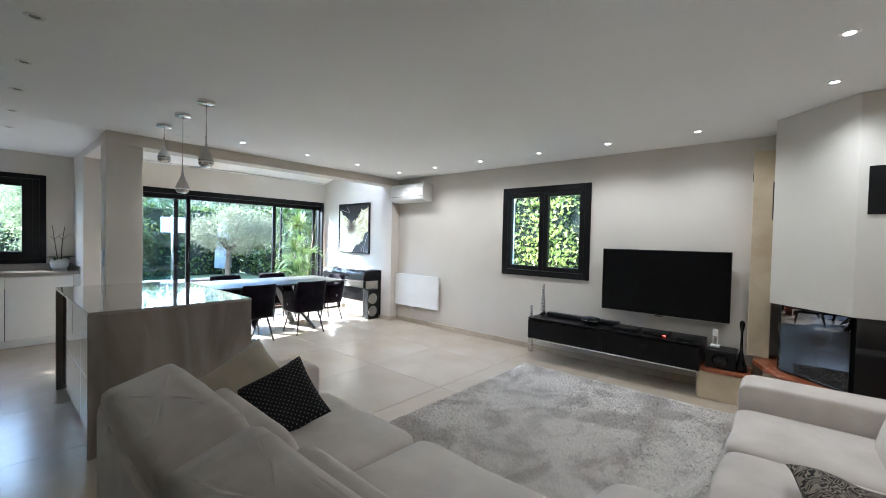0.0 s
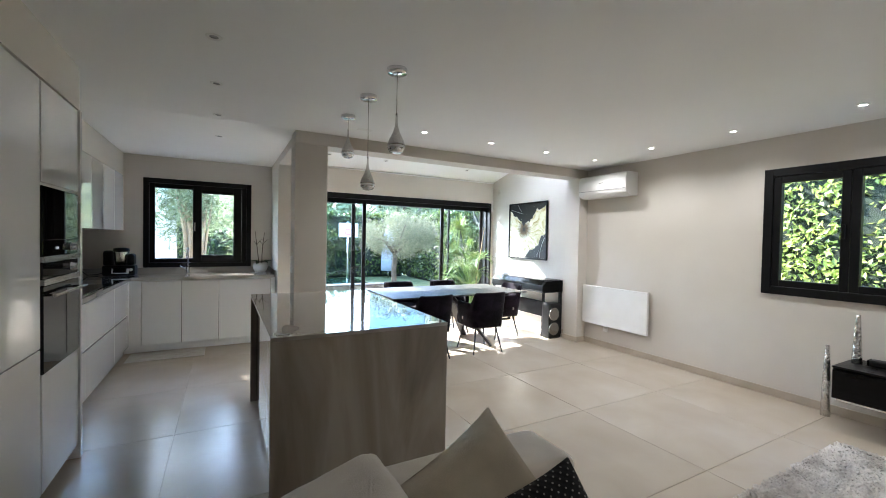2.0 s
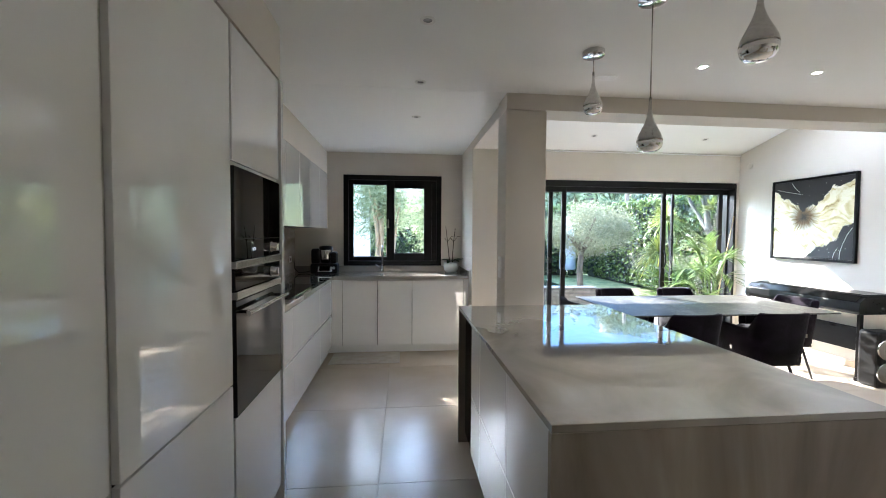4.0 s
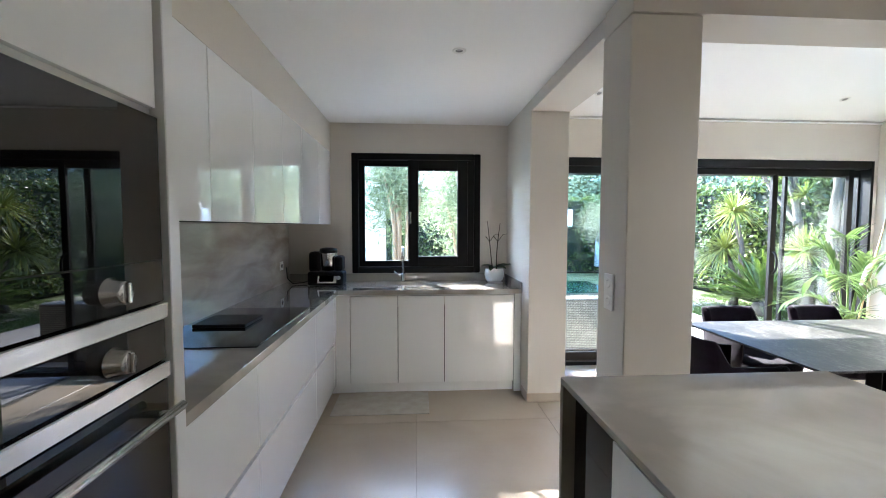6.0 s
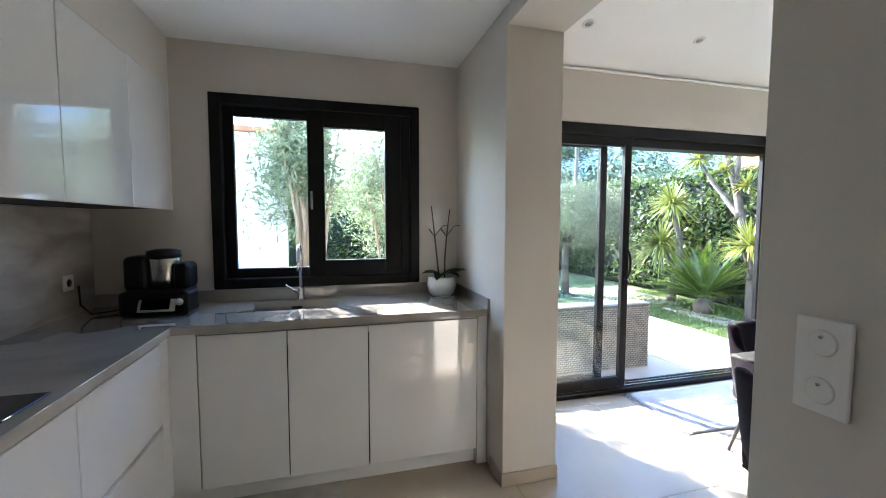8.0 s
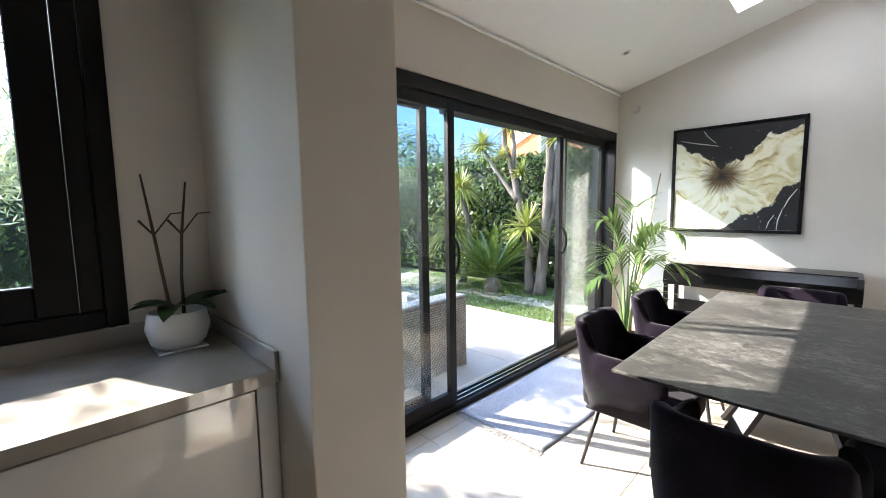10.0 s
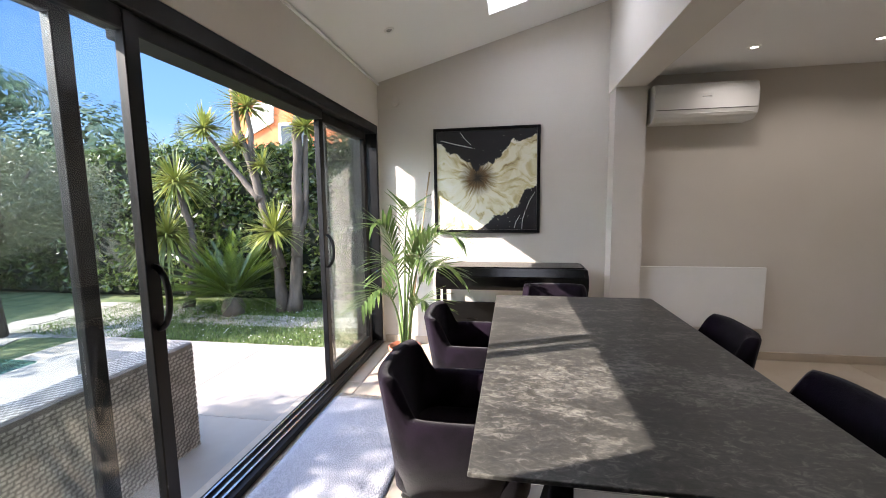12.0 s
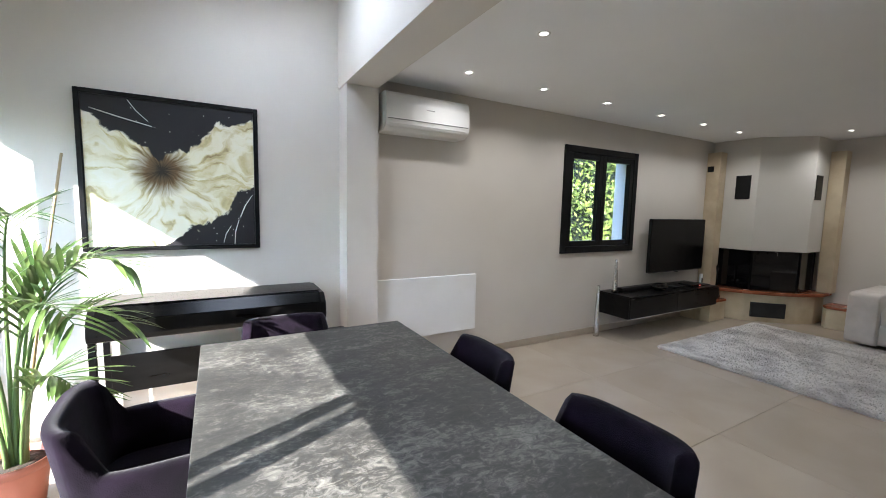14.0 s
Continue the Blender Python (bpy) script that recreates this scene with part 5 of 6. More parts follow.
for k, pts in enumerate((((5.10, 0.31), (5.10, 0.70), (5.20, 0.735), (XW, 0.735), (XW, 0.31)), ((3.93, YB), (3.93, -0.50), (4.26, -0.47), (4.32, -0.56), (4.32, YB)))):
    cx_ = sum(p[0] for p in pts) / 5
    cy_ = sum(p[1] for p in pts) / 5
    grow = [(min(XW, cx_ + (x - cx_) * 1.06), max(YB, cy_ + (y - cy_) * 1.06) if k else max(0.305, cy_ + (y - cy_) * 1.06)) for x, y in pts]
    grow = [(min(x, 4.322), y) for x, y in grow] if k else grow
    part("side_step", prism(pts, 0.0, 0.255, 0.004), M_LIME, fire)
    part("step_top", prism(grow, 0.257, 0.29, 0.006), M_HEARTH, fire, "glazed terracotta step top")
sw = thing("subwoofer", (5.30, 0.50, 0.29), "black box subwoofer on the hearth step", "speaker")
part("case", box(5.14, 5.40, 0.42, 0.66, 0.291, 0.46, 0.01, 2), M_BLACKPL, sw)
part("cone", lathe([(0.0, -0.004), (0.03, -0.002), (0.062, -0.008), (0.066, 0.0)], 24, (5.139, 0.54, 0.375), "X"), M_BLACKGLASS, sw)
ph = thing("cordless_phone", (5.30, 0.60, 0.46), "white cordless telephone standing in its charger", "telephone")
part("base", box(5.26, 5.34, 0.56, 0.64, 0.461, 0.485, 0.008, 2), M_PLASTIC, ph)
part("handset", box(5.285, 5.315, 0.578, 0.622, 0.48, 0.63, 0.009, 3), M_PLASTIC, ph)
part("keypad", box(5.2835, 5.286, 0.585, 0.615, 0.50, 0.57), M_STEEL, ph)
bv = thing("black_figure_vase", (5.24, 0.33, 0.29), "slender black sculpted vase on the hearth step", "vase")
part("body", lathe([(0.0, 0.0), (0.05, 0.0), (0.055, 0.03), (0.03, 0.10), (0.012, 0.20), (0.010, 0.36), (0.020, 0.42), (0.022, 0.45), (0.010, 0.47), (0.0, 0.472)], 20, (5.20, 0.385, 0.291)), M_BLACKGLASS, bv)

# radiator and air conditioner
rad = thing("radiator", (5.43, 4.85, 0.30), "flat white electric panel radiator on the wall", "radiator")
part("panel", box(5.405, 5.44, 4.345, 5.365, 0.300, 0.838, 0.004, 2), M_PLASTIC, rad)
part("bracket", box(5.441, X_TV - 0.0005, 4.5, 4.56, 0.36, 0.78), M_PLASTIC, rad)
part("bracket", box(5.441, X_TV - 0.0005, 5.14, 5.20, 0.36, 0.78), M_PLASTIC, rad)
part("power_lead", tube([(5.455, 5.0, 0.31), (5.462, 4.99, 0.29), (5.466, 5.0, 0.26)], 0.005, 8), M_PLASTIC, rad)
ac = thing("air_conditioner", (5.36, 4.89, 2.06), "white wall-mounted split air conditioner", "air conditioner")
prof = [(X_TV - 0.001, 2.365), (5.29, 2.365), (5.262, 2.345), (5.245, 2.28), (5.245, 2.15), (5.26, 2.10), (5.32, 2.065), (X_TV - 0.001, 2.065)]
bm = bmesh.new()
A = [bm.verts.new((x, 4.575, z)) for x, z in prof]
B = [bm.verts.new((x, 5.345, z)) for x, z in prof]
bm.faces.new(A)
bm.faces.new(B[::-1])
for i in range(len(prof)):
    bm.faces.new((A[i], B[i], B[(i + 1) % len(prof)], A[(i + 1) % len(prof)]))
bmesh.ops.recalc_face_normals(bm, faces=bm.faces[:])
bmesh.ops.bevel(bm, geom=bm.edges[:], offset=0.006, segments=2, profile=0.5, affect="EDGES")
part("case", bm, M_PLASTIC, ac)
part("flap", moved(box(-0.003, 0.003, -0.35, 0.35, -0.022, 0.022, 0.002), pose(5.264, 4.96, 2.105, 0, -38, 0)), M_PLASTIC, ac)
# dark strip on the case for the shade in its slit
part("seam", box(5.2425, 5.2455, 4.59, 5.33, 2.149, 2.153), M_GAP_SHADE, ac)
part("badge", box(5.2435, 5.2455, 4.92, 4.99, 2.245, 2.252), M_STEEL, ac)

# ---------------------------------------------------------------- dining bay
tb = thing("dining_table", (3.52, 6.07, 0), "dining table with mottled dark ceramic top on crossed steel legs", "table")
TX0, TX1, TY0, TY1 = 2.53, 4.515, 5.546, 6.602
part("tabletop", box(TX0, TX1, TY0, TY1, 0.738, 0.751, 0.003, 2), M_TABLE, tb)
part("under_frame", box(TX0 + 0.25, TX1 - 0.25, TY0 + 0.2, TY1 - 0.2, 0.70, 0.737, 0.003), M_LEG, tb)
for xc in (3.52,):
    for sx in (-1, 1):
        for sy in (-1, 1):
            a, b = Vector((xc + sx * 0.06, 6.074 + sy * 0.03, 0.70)), Vector((xc + sx * 0.52, 6.074 + sy * 0.36, 0.0))
            d = (b - a).normalized()
            s = d.cross(Vector((0, 0, 1))).normalized() * 0.045
            u = Vector((0.02, 0, 0))
            bm = bmesh.new()
            q = [a - s, a + s, b + s, b - s]
            w = s.cross(d).normalized() * 0.018
            lo = [bm.verts.new(p - w) for p in q]
            hi = [bm.verts.new(p + w) for p in q]
            bm.faces.new(lo[::-1])
            bm.faces.new(hi)
            for i in range(4):
                bm.faces.new((lo[i], lo[(i + 1) % 4], hi[(i + 1) % 4], hi[i]))
            for v in bm.verts:
                v.co.z = max(v.co.z, 0.001)
            part("leg", bm, M_LEG, tb)


def tub_chair(at, turn):
    """A tub armchair in local axes: the sitter faces +y."""
    ch = thing("dining_chair", at, "dark purple velvet tub dining chair with slim black legs", "chair", "chairs round the table")
    W, D, TH = 0.262, 0.262, 0.05
    n = 72
    bm = bmesh.new()
    rows = []
    for i in range(n + 1):
        t = i / n
        a = radians(-218 + 256 * t)
        c, s = math.cos(a), math.sin(a)
        ex = 0.55
        ox = W * math.copysign(abs(c) ** ex, c)
        oy = D * math.copysign(abs(s) ** ex, s)
        ix, iy = ox * (1 - TH / W), oy * (1 - TH / D)
        back = min(1.0, max(0.0, (-s - 0.42) / 0.22))
        back = back * back * (3 - 2 * back)
        top = 0.645 + 0.145 * back
        lean = -0.055 * back
        fl = 0.93
        rows.append([bm.verts.new(v) for v in (
            (ox * fl, oy * fl, 0.345), (ox, oy, 0.50), (ox * 1.01, oy + lean * 0.8, top - 0.015), ((ox * 0.75 + ix * 0.25) * 1.01, oy * 0.75 + iy * 0.25 + lean, top),
            ((ox * 0.25 + ix * 0.75) * 1.01, oy * 0.25 + iy * 0.75 + lean, top), (ix * 1.01, iy + lean * 0.8, top - 0.015), (ix, iy, 0.48), (ix * fl, iy * fl, 0.345))])
    for a, b in zip(rows, rows[1:]):
        for k in range(8):
            bm.faces.new((a[k], a[(k + 1) % 8], b[(k + 1) % 8], b[k])).smooth = True
    bm.faces.new(rows[0])
    bm.faces.new(rows[-1][::-1])
    bmesh.ops.recalc_face_normals(bm, faces=bm.faces[:])
    part("shell", bm, M_VELVET, ch, local=True)
    part("seat", puff(0.47, 0.52, 0.15, 0.30, 0.35, 0.006, 5, Matrix.Translation((0, 0.02, 0.405)), nu=32, nv=14), M_VELVET, ch, local=True)
    part("seat_base", box(-0.22, 0.22, -0.2, 0.24, 0.325, 0.345, 0.008), M_BLACKPL, ch, local=True)
    for sx in (-1, 1):
        for sy in (-1, 1):
            part("leg", tube([(sx * 0.15, sy * 0.15, 0.33), (sx * 0.215, sy * 0.215, 0.0)], [0.013, 0.009], 10), M_LEG, ch, local=True)
    part("tag", box(-0.291, -0.286, -0.06, -0.035, 0.44, 0.475, 0.001), M_STEEL, ch, local=True)
    ch.rotation_euler = (0, 0, radians(turn))
    return ch


first = tub_chair((3.16, 6.70, 0), 180)
for x, y, r in ((3.93, 6.69, 182), (3.01, 5.64, 2), (3.80, 5.64, -2), (4.50, 6.17, 90), (2.52, 6.14, -92)):
    copy_thing(first, pose(x, y, 0, 0, 0, r))

# painting
pic = thing("framed_painting", (5.50, 6.737, 1.633), "square abstract painting of a cream flower on black, black frame", "painting")
part("picture_frame", frame_rect(6.235, 7.240, 1.136, 2.132, 0.028, 5.485, X_PIC - 0.001, "y", 0.003), M_BLACK, pic)
cv = part("canvas", box(-0.006, 0.006, -0.472, 0.472, -0.468, 0.468), M_CANVAS, pic, local=True)
cv.location = (0.003, 0.0005, 0.001)
rnd = random.Random(11)
for (ya, za, yb, zb, w) in ((7.17, 2.02, 6.86, 1.94, 0.006), (6.98, 2.09, 6.88, 1.97, 0.005), (6.36, 1.36, 6.28, 1.52, 0.006), (6.47, 1.18, 6.42, 1.30, 0.005), (6.40, 1.17, 6.37, 1.34, 0.006)):
    part("paint_drip", tube([(5.4955, ya, za), (5.495, (ya + yb) / 2 + 0.01, (za + zb) / 2), (5.4955, yb, zb)], [w * 0.5, w * 0.6, w * 0.4], 6), M_PLASTIC, pic, "cream paint streak")

# digital piano
pia = thing("digital_piano", (5.28, 6.5, 0), "black digital piano with closed lid on panel legs", "piano")
PY0, PY1 = 5.85, 7.165
bm = bmesh.new()
prof = [(5.075, 0.695), (5.085, 0.775), (5.15, 0.838), (5.50, 0.845), (5.50, 0.66), (5.085, 0.66)]
A = [bm.verts.new((x, PY0, z)) for x, z in prof]
B = [bm.verts.new((x, PY1, z)) for x, z in prof]
bm.faces.new(A)
bm.faces.new(B[::-1])
for i in range(len(prof)):
    bm.faces.new((A[i], B[i], B[(i + 1) % len(prof)], A[(i + 1) % len(prof)]))
bmesh.ops.recalc_face_normals(bm, faces=bm.faces[:])
bmesh.ops.bevel(bm, geom=bm.edges[:], offset=0.005, segments=1, affect="EDGES")
part("case", bm, M_WOODBLK, pia)
part("lid", box(5.16, 5.48, PY0 + 0.03, PY1 - 0.03, 0.8465, 0.854, 0.002), M_SCREEN, pia)
part("key_cover", moved(box(-0.045, 0.045, -0.62, 0.62, -0.003, 0.003, 0.001), pose(5.114, 6.507, 0.812, 0, -44, 0)), M_SCREEN, pia)
for y in (PY0 + 0.02, PY1 - 0.02):
    part("leg", box(5.44, 5.49, y - 0.018, y + 0.018, 0.0, 0.66, 0.003), M_WOODBLK, pia)
    part("leg", box(5.10, 5.135, y - 0.018, y + 0.018, 0.02, 0.66, 0.003), M_WOODBLK, pia)
    part("foot", box(5.09, 5.49, y - 0.018, y + 0.018, 0.0, 0.035, 0.003), M_WOODBLK, pia)
part("modesty_panel", box(5.42, 5.436, PY0 + 0.04, PY1 - 0.04, 0.22, 0.47, 0.002), M_WOODBLK, pia)
# floor speaker under the piano end
sp = thing("floor_speaker", (5.18, 5.74, 0), "black two-cone party speaker on the floor by the pier", "speaker")
part("cabinet", box(5.06, 5.30, 5.66, 5.845, 0.0, 0.53, 0.03, 3), M_BLACKPL, sp)
for z in (0.15, 0.37):
    part("cone", lathe([(0.0, 0.012), (0.03, 0.010), (0.05, 0.016), (0.075, 0.002), (0.085, -0.006), (0.09, 0.002)], 28, (5.14, 5.657, z), "Y"), M_BLACKGLASS, sp)
    part("ring", lathe([(0.085, -0.006), (0.09, -0.010), (0.096, -0.006), (0.096, 0.004)], 28, (5.14, 5.657, z), "Y"), M_KNOB, sp, "grey metal cone ring")

# woven runner by the open door
run = thing("runner_rug", (3.6, 7.48, 0), "flat grey and white woven runner with fringe", "rug")
bm = bmesh.new()
nx, ny = 40, 16
grid = []
for j in range(ny + 1):
    row = []
    for i in range(nx + 1):
        x, y = 2.89 + (4.28 - 2.89) * i / nx, 7.11 + (7.77 - 7.11) * j / ny
        row.append(bm.verts.new((x + 0.03 * (y - 7.4), y + 0.012 * math.sin(x * 5), 0.006 + 0.004 * noise.noise(Vector((x * 4, y * 4, 0))))))
    grid.append(row)
for j in range(ny):
    for i in range(nx):
        bm.faces.new((grid[j][i], grid[j][i + 1], grid[j + 1][i + 1], grid[j + 1][i])).smooth = True
r = bmesh.ops.extrude_face_region(bm, geom=bm.faces[:])
for v in r["geom"]:
    if isinstance(v, bmesh.types.BMVert):
        v.co.z = 0.001
bmesh.ops.recalc_face_normals(bm, faces=bm.faces[:])
part("weave", bm, M_RUNNER, run)
bm = bmesh.new()
rnd = random.Random(5)
for k in range(56):
    y = 7.115 + 0.65 * k / 55
    for x, s in ((2.89, -1), (4.28, 1)):
        xx = x + 0.03 * (y - 7.4)
        add_tube(bm, [(xx, y, 0.006), (xx + s * 0.025, y + rnd.uniform(-0.006, 0.006), 0.006), (xx + s * rnd.uniform(0.045, 0.06), y + rnd.uniform(-0.012, 0.012), 0.003)], [0.0028, 0.0024, 0.002], 4)
tagged(part("fringe", bm, M_FRINGE, run), "knotted grey fringe", kind="stuff")

# potted kentia palm
PX, PYY = 4.76, 7.37
palm = thing("potted_palm", (PX, PYY, 0), "kentia palm in a terracotta plastic pot", "plant")
part("pot", lathe([(0.0, 0.001), (0.095, 0.001), (0.122, 0.20), (0.122, 0.205), (0.136, 0.207), (0.138, 0.245), (0.128, 0.247), (0.120, 0.21), (0.0, 0.205)], 36, (PX, PYY, 0)), M_TERRA, palm)
part("soil", lathe([(0.0, 0.222), (0.06, 0.226), (0.119, 0.215)], 24, (PX, PYY, 0)), M_SOIL, palm)
part("cane", tube([(PX + 0.02, PYY - 0.02, 0.21), (PX + 0.07, PYY - 0.10, 0.9), (PX + 0.12, PYY - 0.21, 1.68)], [0.008, 0.007, 0.006], 8), M_CANE, palm)
rnd = random.Random(21)
FR = [(-30, 0.30, 1.22, 0.16), (-150, 0.30, 1.45, 0.10), (-118, 0.62, 1.30, 0.22), (-140, 0.60, 1.12, 0.26), (175, 0.48, 1.10, 0.28), (150, 0.32, 1.34, 0.12), (-100, 0.50, 1.02, 0.24), (160, 0.55, 0.86, 0.24), (-130, 0.42, 0.74, 0.2), (-95, 0.2, 1.18, 0.06)]
for ang, reach, high, sag in FR:
    a = radians(ang)
    d = Vector((math.cos(a), math.sin(a), 0))
    base = Vector((PX, PYY, 0.20)) + d * rnd.uniform(0.01, 0.05)
    P = []
    for k in range(15):
        t = k / 14
        r = 0.85 * reach * (0.12 * t + 0.88 * t ** 2.3)
        z = 0.20 + (high - 0.20) * (1 - (1 - t) ** 1.7) - sag * max(0, t - 0.6) ** 2 * 4
        P.append(base + d * r + Vector((0, 0, z - 0.20)))
    st = part("stem", tube(P, [0.011 - 0.009 * k / 14 for k in range(15)], 6), M_STEM, palm)
    bm = bmesh.new()
    for k in range(7, 15):
        for half in (0, 0.5):
            if k == 14 and half > 0:
                continue
            p = P[k].lerp(P[min(k + 1, 14)], half)
            tan = (P[min(k + 1, 14)] - P[max(k - 1, 0)]).normalized()
            for s in (-1, 1):
                side = tan.cross(Vector((0, 0, 1))).normalized() * s
                L = 0.28 * (1 - 0.45 * abs((k + half - 10.5) / 4.5)) * rnd.uniform(0.85, 1.1)
                tip = p + (side * 0.66 + tan * 0.85 + Vector((0, 0, 0.14))) * L
                blade(bm, p, tip, 0.022, L * rnd.uniform(0.12, 0.42), n=5)
    for v in bm.verts:
        if v.co.x > X_PIC - 0.02:
            v.co.x = X_PIC - 0.02
        if v.co.y > Y_GARDEN - 0.02:
            v.co.y = Y_GARDEN - 0.02
    part("frond", bm, M_INDOOR, palm)

# ---------------------------------------------------------------- garden
bm = bmesh.new()
S = 400
bm.faces.new([bm.verts.new(p) for p in ((-S, 8.05, OUT_Z - 0.05), (S, 8.05, OUT_Z - 0.05), (S, S, OUT_Z - 0.05), (-S, S, OUT_Z - 0.05))])
bm.faces.new([bm.verts.new(p) for p in ((5.78, -S, OUT_Z - 0.05), (S, -S, OUT_Z - 0.05), (S, 8.05, OUT_Z - 0.05), (5.78, 8.05, OUT_Z - 0.05))])
bm.faces.new([bm.verts.new(p) for p in ((-S, -S, OUT_Z - 0.05), (-1.05, -S, OUT_Z - 0.05), (-1.05, 8.05, OUT_Z - 0.05), (-S, 8.05, OUT_Z - 0.05))])
solid("ground", bm, M_LAWN, kind="structure")
terrace = solid("terrace", box(-3.0, 5.42, 8.052, 11.4, OUT_Z - 0.1, OUT_Z - 0.004), M_GROUT, "pale tiled terrace", "terrace", kind="structure")


def leaf_cloud(name, points, normals, size, aspect, material, seed=1, spread=0.9):
    """Many small pointed leaves, one mesh."""
    g = np.random.default_rng(seed)
    n = len(points)
    P = np.asarray(points)
    d = np.asarray(normals) + g.normal(0, spread, (n, 3))
    d /= np.linalg.norm(d, axis=1)[:, None] + 1e-9
    r = g.normal(0, 1, (n, 3))
    s = np.cross(d, r)
    s /= np.linalg.norm(s, axis=1)[:, None] + 1e-9
    up = np.cross(s, d)
    L = size * g.uniform(0.6, 1.3, n)[:, None]
    W = L * aspect
    V = np.zeros((n, 4, 3))
    V[:, 0] = P - s * L * 0.5
    V[:, 1] = P + up * W * 0.5 + d * L * 0.08
    V[:, 2] = P + s * L * 0.5
    V[:, 3] = P - up * W * 0.5 + d * L * 0.08
    return pydata(name, V.reshape(-1, 3).tolist(), np.arange(4 * n).reshape(-1, 4).tolist(), material)


def hedge(x0, x1, y0, y1, h, count, material, label, size=0.10, seed=1, aspect=0.5):
    g = np.random.default_rng(seed)
    t = thing("hedge", ((x0 + x1) / 2, (y0 + y1) / 2, OUT_Z - 0.05), label, "hedge")
    # dark box behind the leaves stands in for the shade inside the hedge
    part("shade_fill", box(x0 + 0.12, x1 - 0.12, y0 + 0.12, y1 - 0.12, OUT_Z - 0.05, h - 0.18, 0.05), M_SHADE_FILL, t)
    lx, ly = x1 - x0, y1 - y0
    areas = np.array([lx * h, lx * h, ly * h, ly * h, lx * ly])
    k = g.choice(5, count, p=areas / areas.sum())
    u, v = g.uniform(0, 1, count), g.uniform(0, 1, count)
    P = np.zeros((count, 3))
    Nn = np.zeros((count, 3))
    for i, (f, nn) in enumerate(((lambda u, v: (x0 + u * lx, y0 + 0 * u, v * h), (0, -1, 0.3)), (lambda u, v: (x0 + u * lx, y1 + 0 * u, v * h), (0, 1, 0.3)), (lambda u, v: (x0 + 0 * u, y0 + u * ly, v * h), (-1, 0, 0.3)), (lambda u, v: (x1 + 0 * u, y0 + u * ly, v * h), (1, 0, 0.3)), (lambda u, v: (x0 + u * lx, y0 + v * ly, h + 0 * u), (0, 0, 1)))):
        q = k == i
        P[q] = np.stack(f(u[q], v[q]), 1)
        Nn[q] = nn
    bulge = np.array([noise.noise(Vector(p) * 1.3) * 0.16 + noise.noise(Vector(p) * 4) * 0.08 for p in P])
    P += Nn * (bulge[:, None] - g.uniform(0, 0.18, count)[:, None])
    P[:, 2] = np.maximum(P[:, 2], OUT_Z)
    ob = new("foliage", leaf_cloud("foliage", P, Nn, size, aspect, material, seed))
    ob.parent = t
    ob.matrix_parent_inverse = Matrix.Translation(-t.location)
    tagged(ob, kind="stuff")
    return t


hedge(7.45, 8.35, 6.6, 17.0, 2.42, 32000, M_HEDGE, "tall clipped dark green garden hedge", 0.125, 2)
hedge(-7.0, 7.6, 16.9, 17.8, 2.5, 24000, M_HEDGE, "tall clipped dark green garden hedge", 0.14, 3)
hedge(7.7, 8.5, -2.0, 6.4, 3.0, 44000, M_LAUREL, "bright green laurel hedge outside the window", 0.095, 4)


def sword_head(t, at, r, count, seed, droop=0.3, width=0.035):
    g = random.Random(seed)
    bm = bmesh.new()
    for k in range(count):
        a = g.uniform(0, 2 * math.pi)
        e = math.asin(g.uniform(-0.35, 1.0))
        d = Vector((math.cos(a) * math.cos(e), math.sin(a) * math.cos(e), math.sin(e)))
        L = r * g.uniform(0.75, 1.1)
        blade(bm, Vector(at), Vector(at) + d * L, width, droop * L * g.uniform(0.2, 1.0) * math.cos(e), n=4)
    part("leaf_head", bm, M_SWORD, t)


yuc = thing("yucca_tree", (6.85, 9.75, OUT_Z - 0.05), "branching yucca tree with bare trunks and spiky leaf heads", "tree")
Z0 = OUT_Z - 0.06


def gnarled(pts, r0, r1, seed):
    """A bare trunk that wavers a little in width and line."""
    g = random.Random(seed)
    P, Rr = [], []
    pts = [Vector(p) for p in pts]
    for a, b in zip(pts, pts[1:]):
        for k in range(5):
            P.append(a.lerp(b, k / 5) + Vector((g.uniform(-0.012, 0.012), g.uniform(-0.012, 0.012), 0)))
    P.append(pts[-1])
    for k in range(len(P)):
        t = k / (len(P) - 1)
        Rr.append((r0 + (r1 - r0) * t) * g.uniform(0.9, 1.1) + (0.03 * (1 - t * 8) if t < 0.12 else 0))
    return tube(P, Rr, 10)


part("trunk", gnarled([(6.88, 9.78, Z0), (6.9, 9.84, 0.6), (6.9, 10.02, 1.43), (6.92, 10.17, 2.0), (6.9, 10.34, 2.5), (6.9, 10.37, 3.2)], 0.075, 0.04, 1), M_BARK, yuc)
part("trunk", gnarled([(6.88, 9.60, Z0), (6.9, 9.54, 0.7), (6.9, 9.49, 1.4), (6.9, 9.44, 2.2), (6.9, 9.40, 3.2)], 0.085, 0.055, 2), M_BARK, yuc)
part("branch", gnarled([(6.9, 9.54, 0.7), (6.95, 9.40, 1.3), (6.95, 9.33, 2.4)], 0.05, 0.03, 3), M_BARK, yuc)
part("branch", gnarled([(6.9, 10.05, 1.5), (6.9, 10.4, 1.9), (6.9, 10.80, 2.42)], 0.045, 0.03, 4), M_BARK, yuc)
part("branch", gnarled([(6.92, 10.15, 1.95), (6.93, 10.17, 2.5), (6.93, 10.20, 2.8)], 0.045, 0.03, 5), M_BARK, yuc)
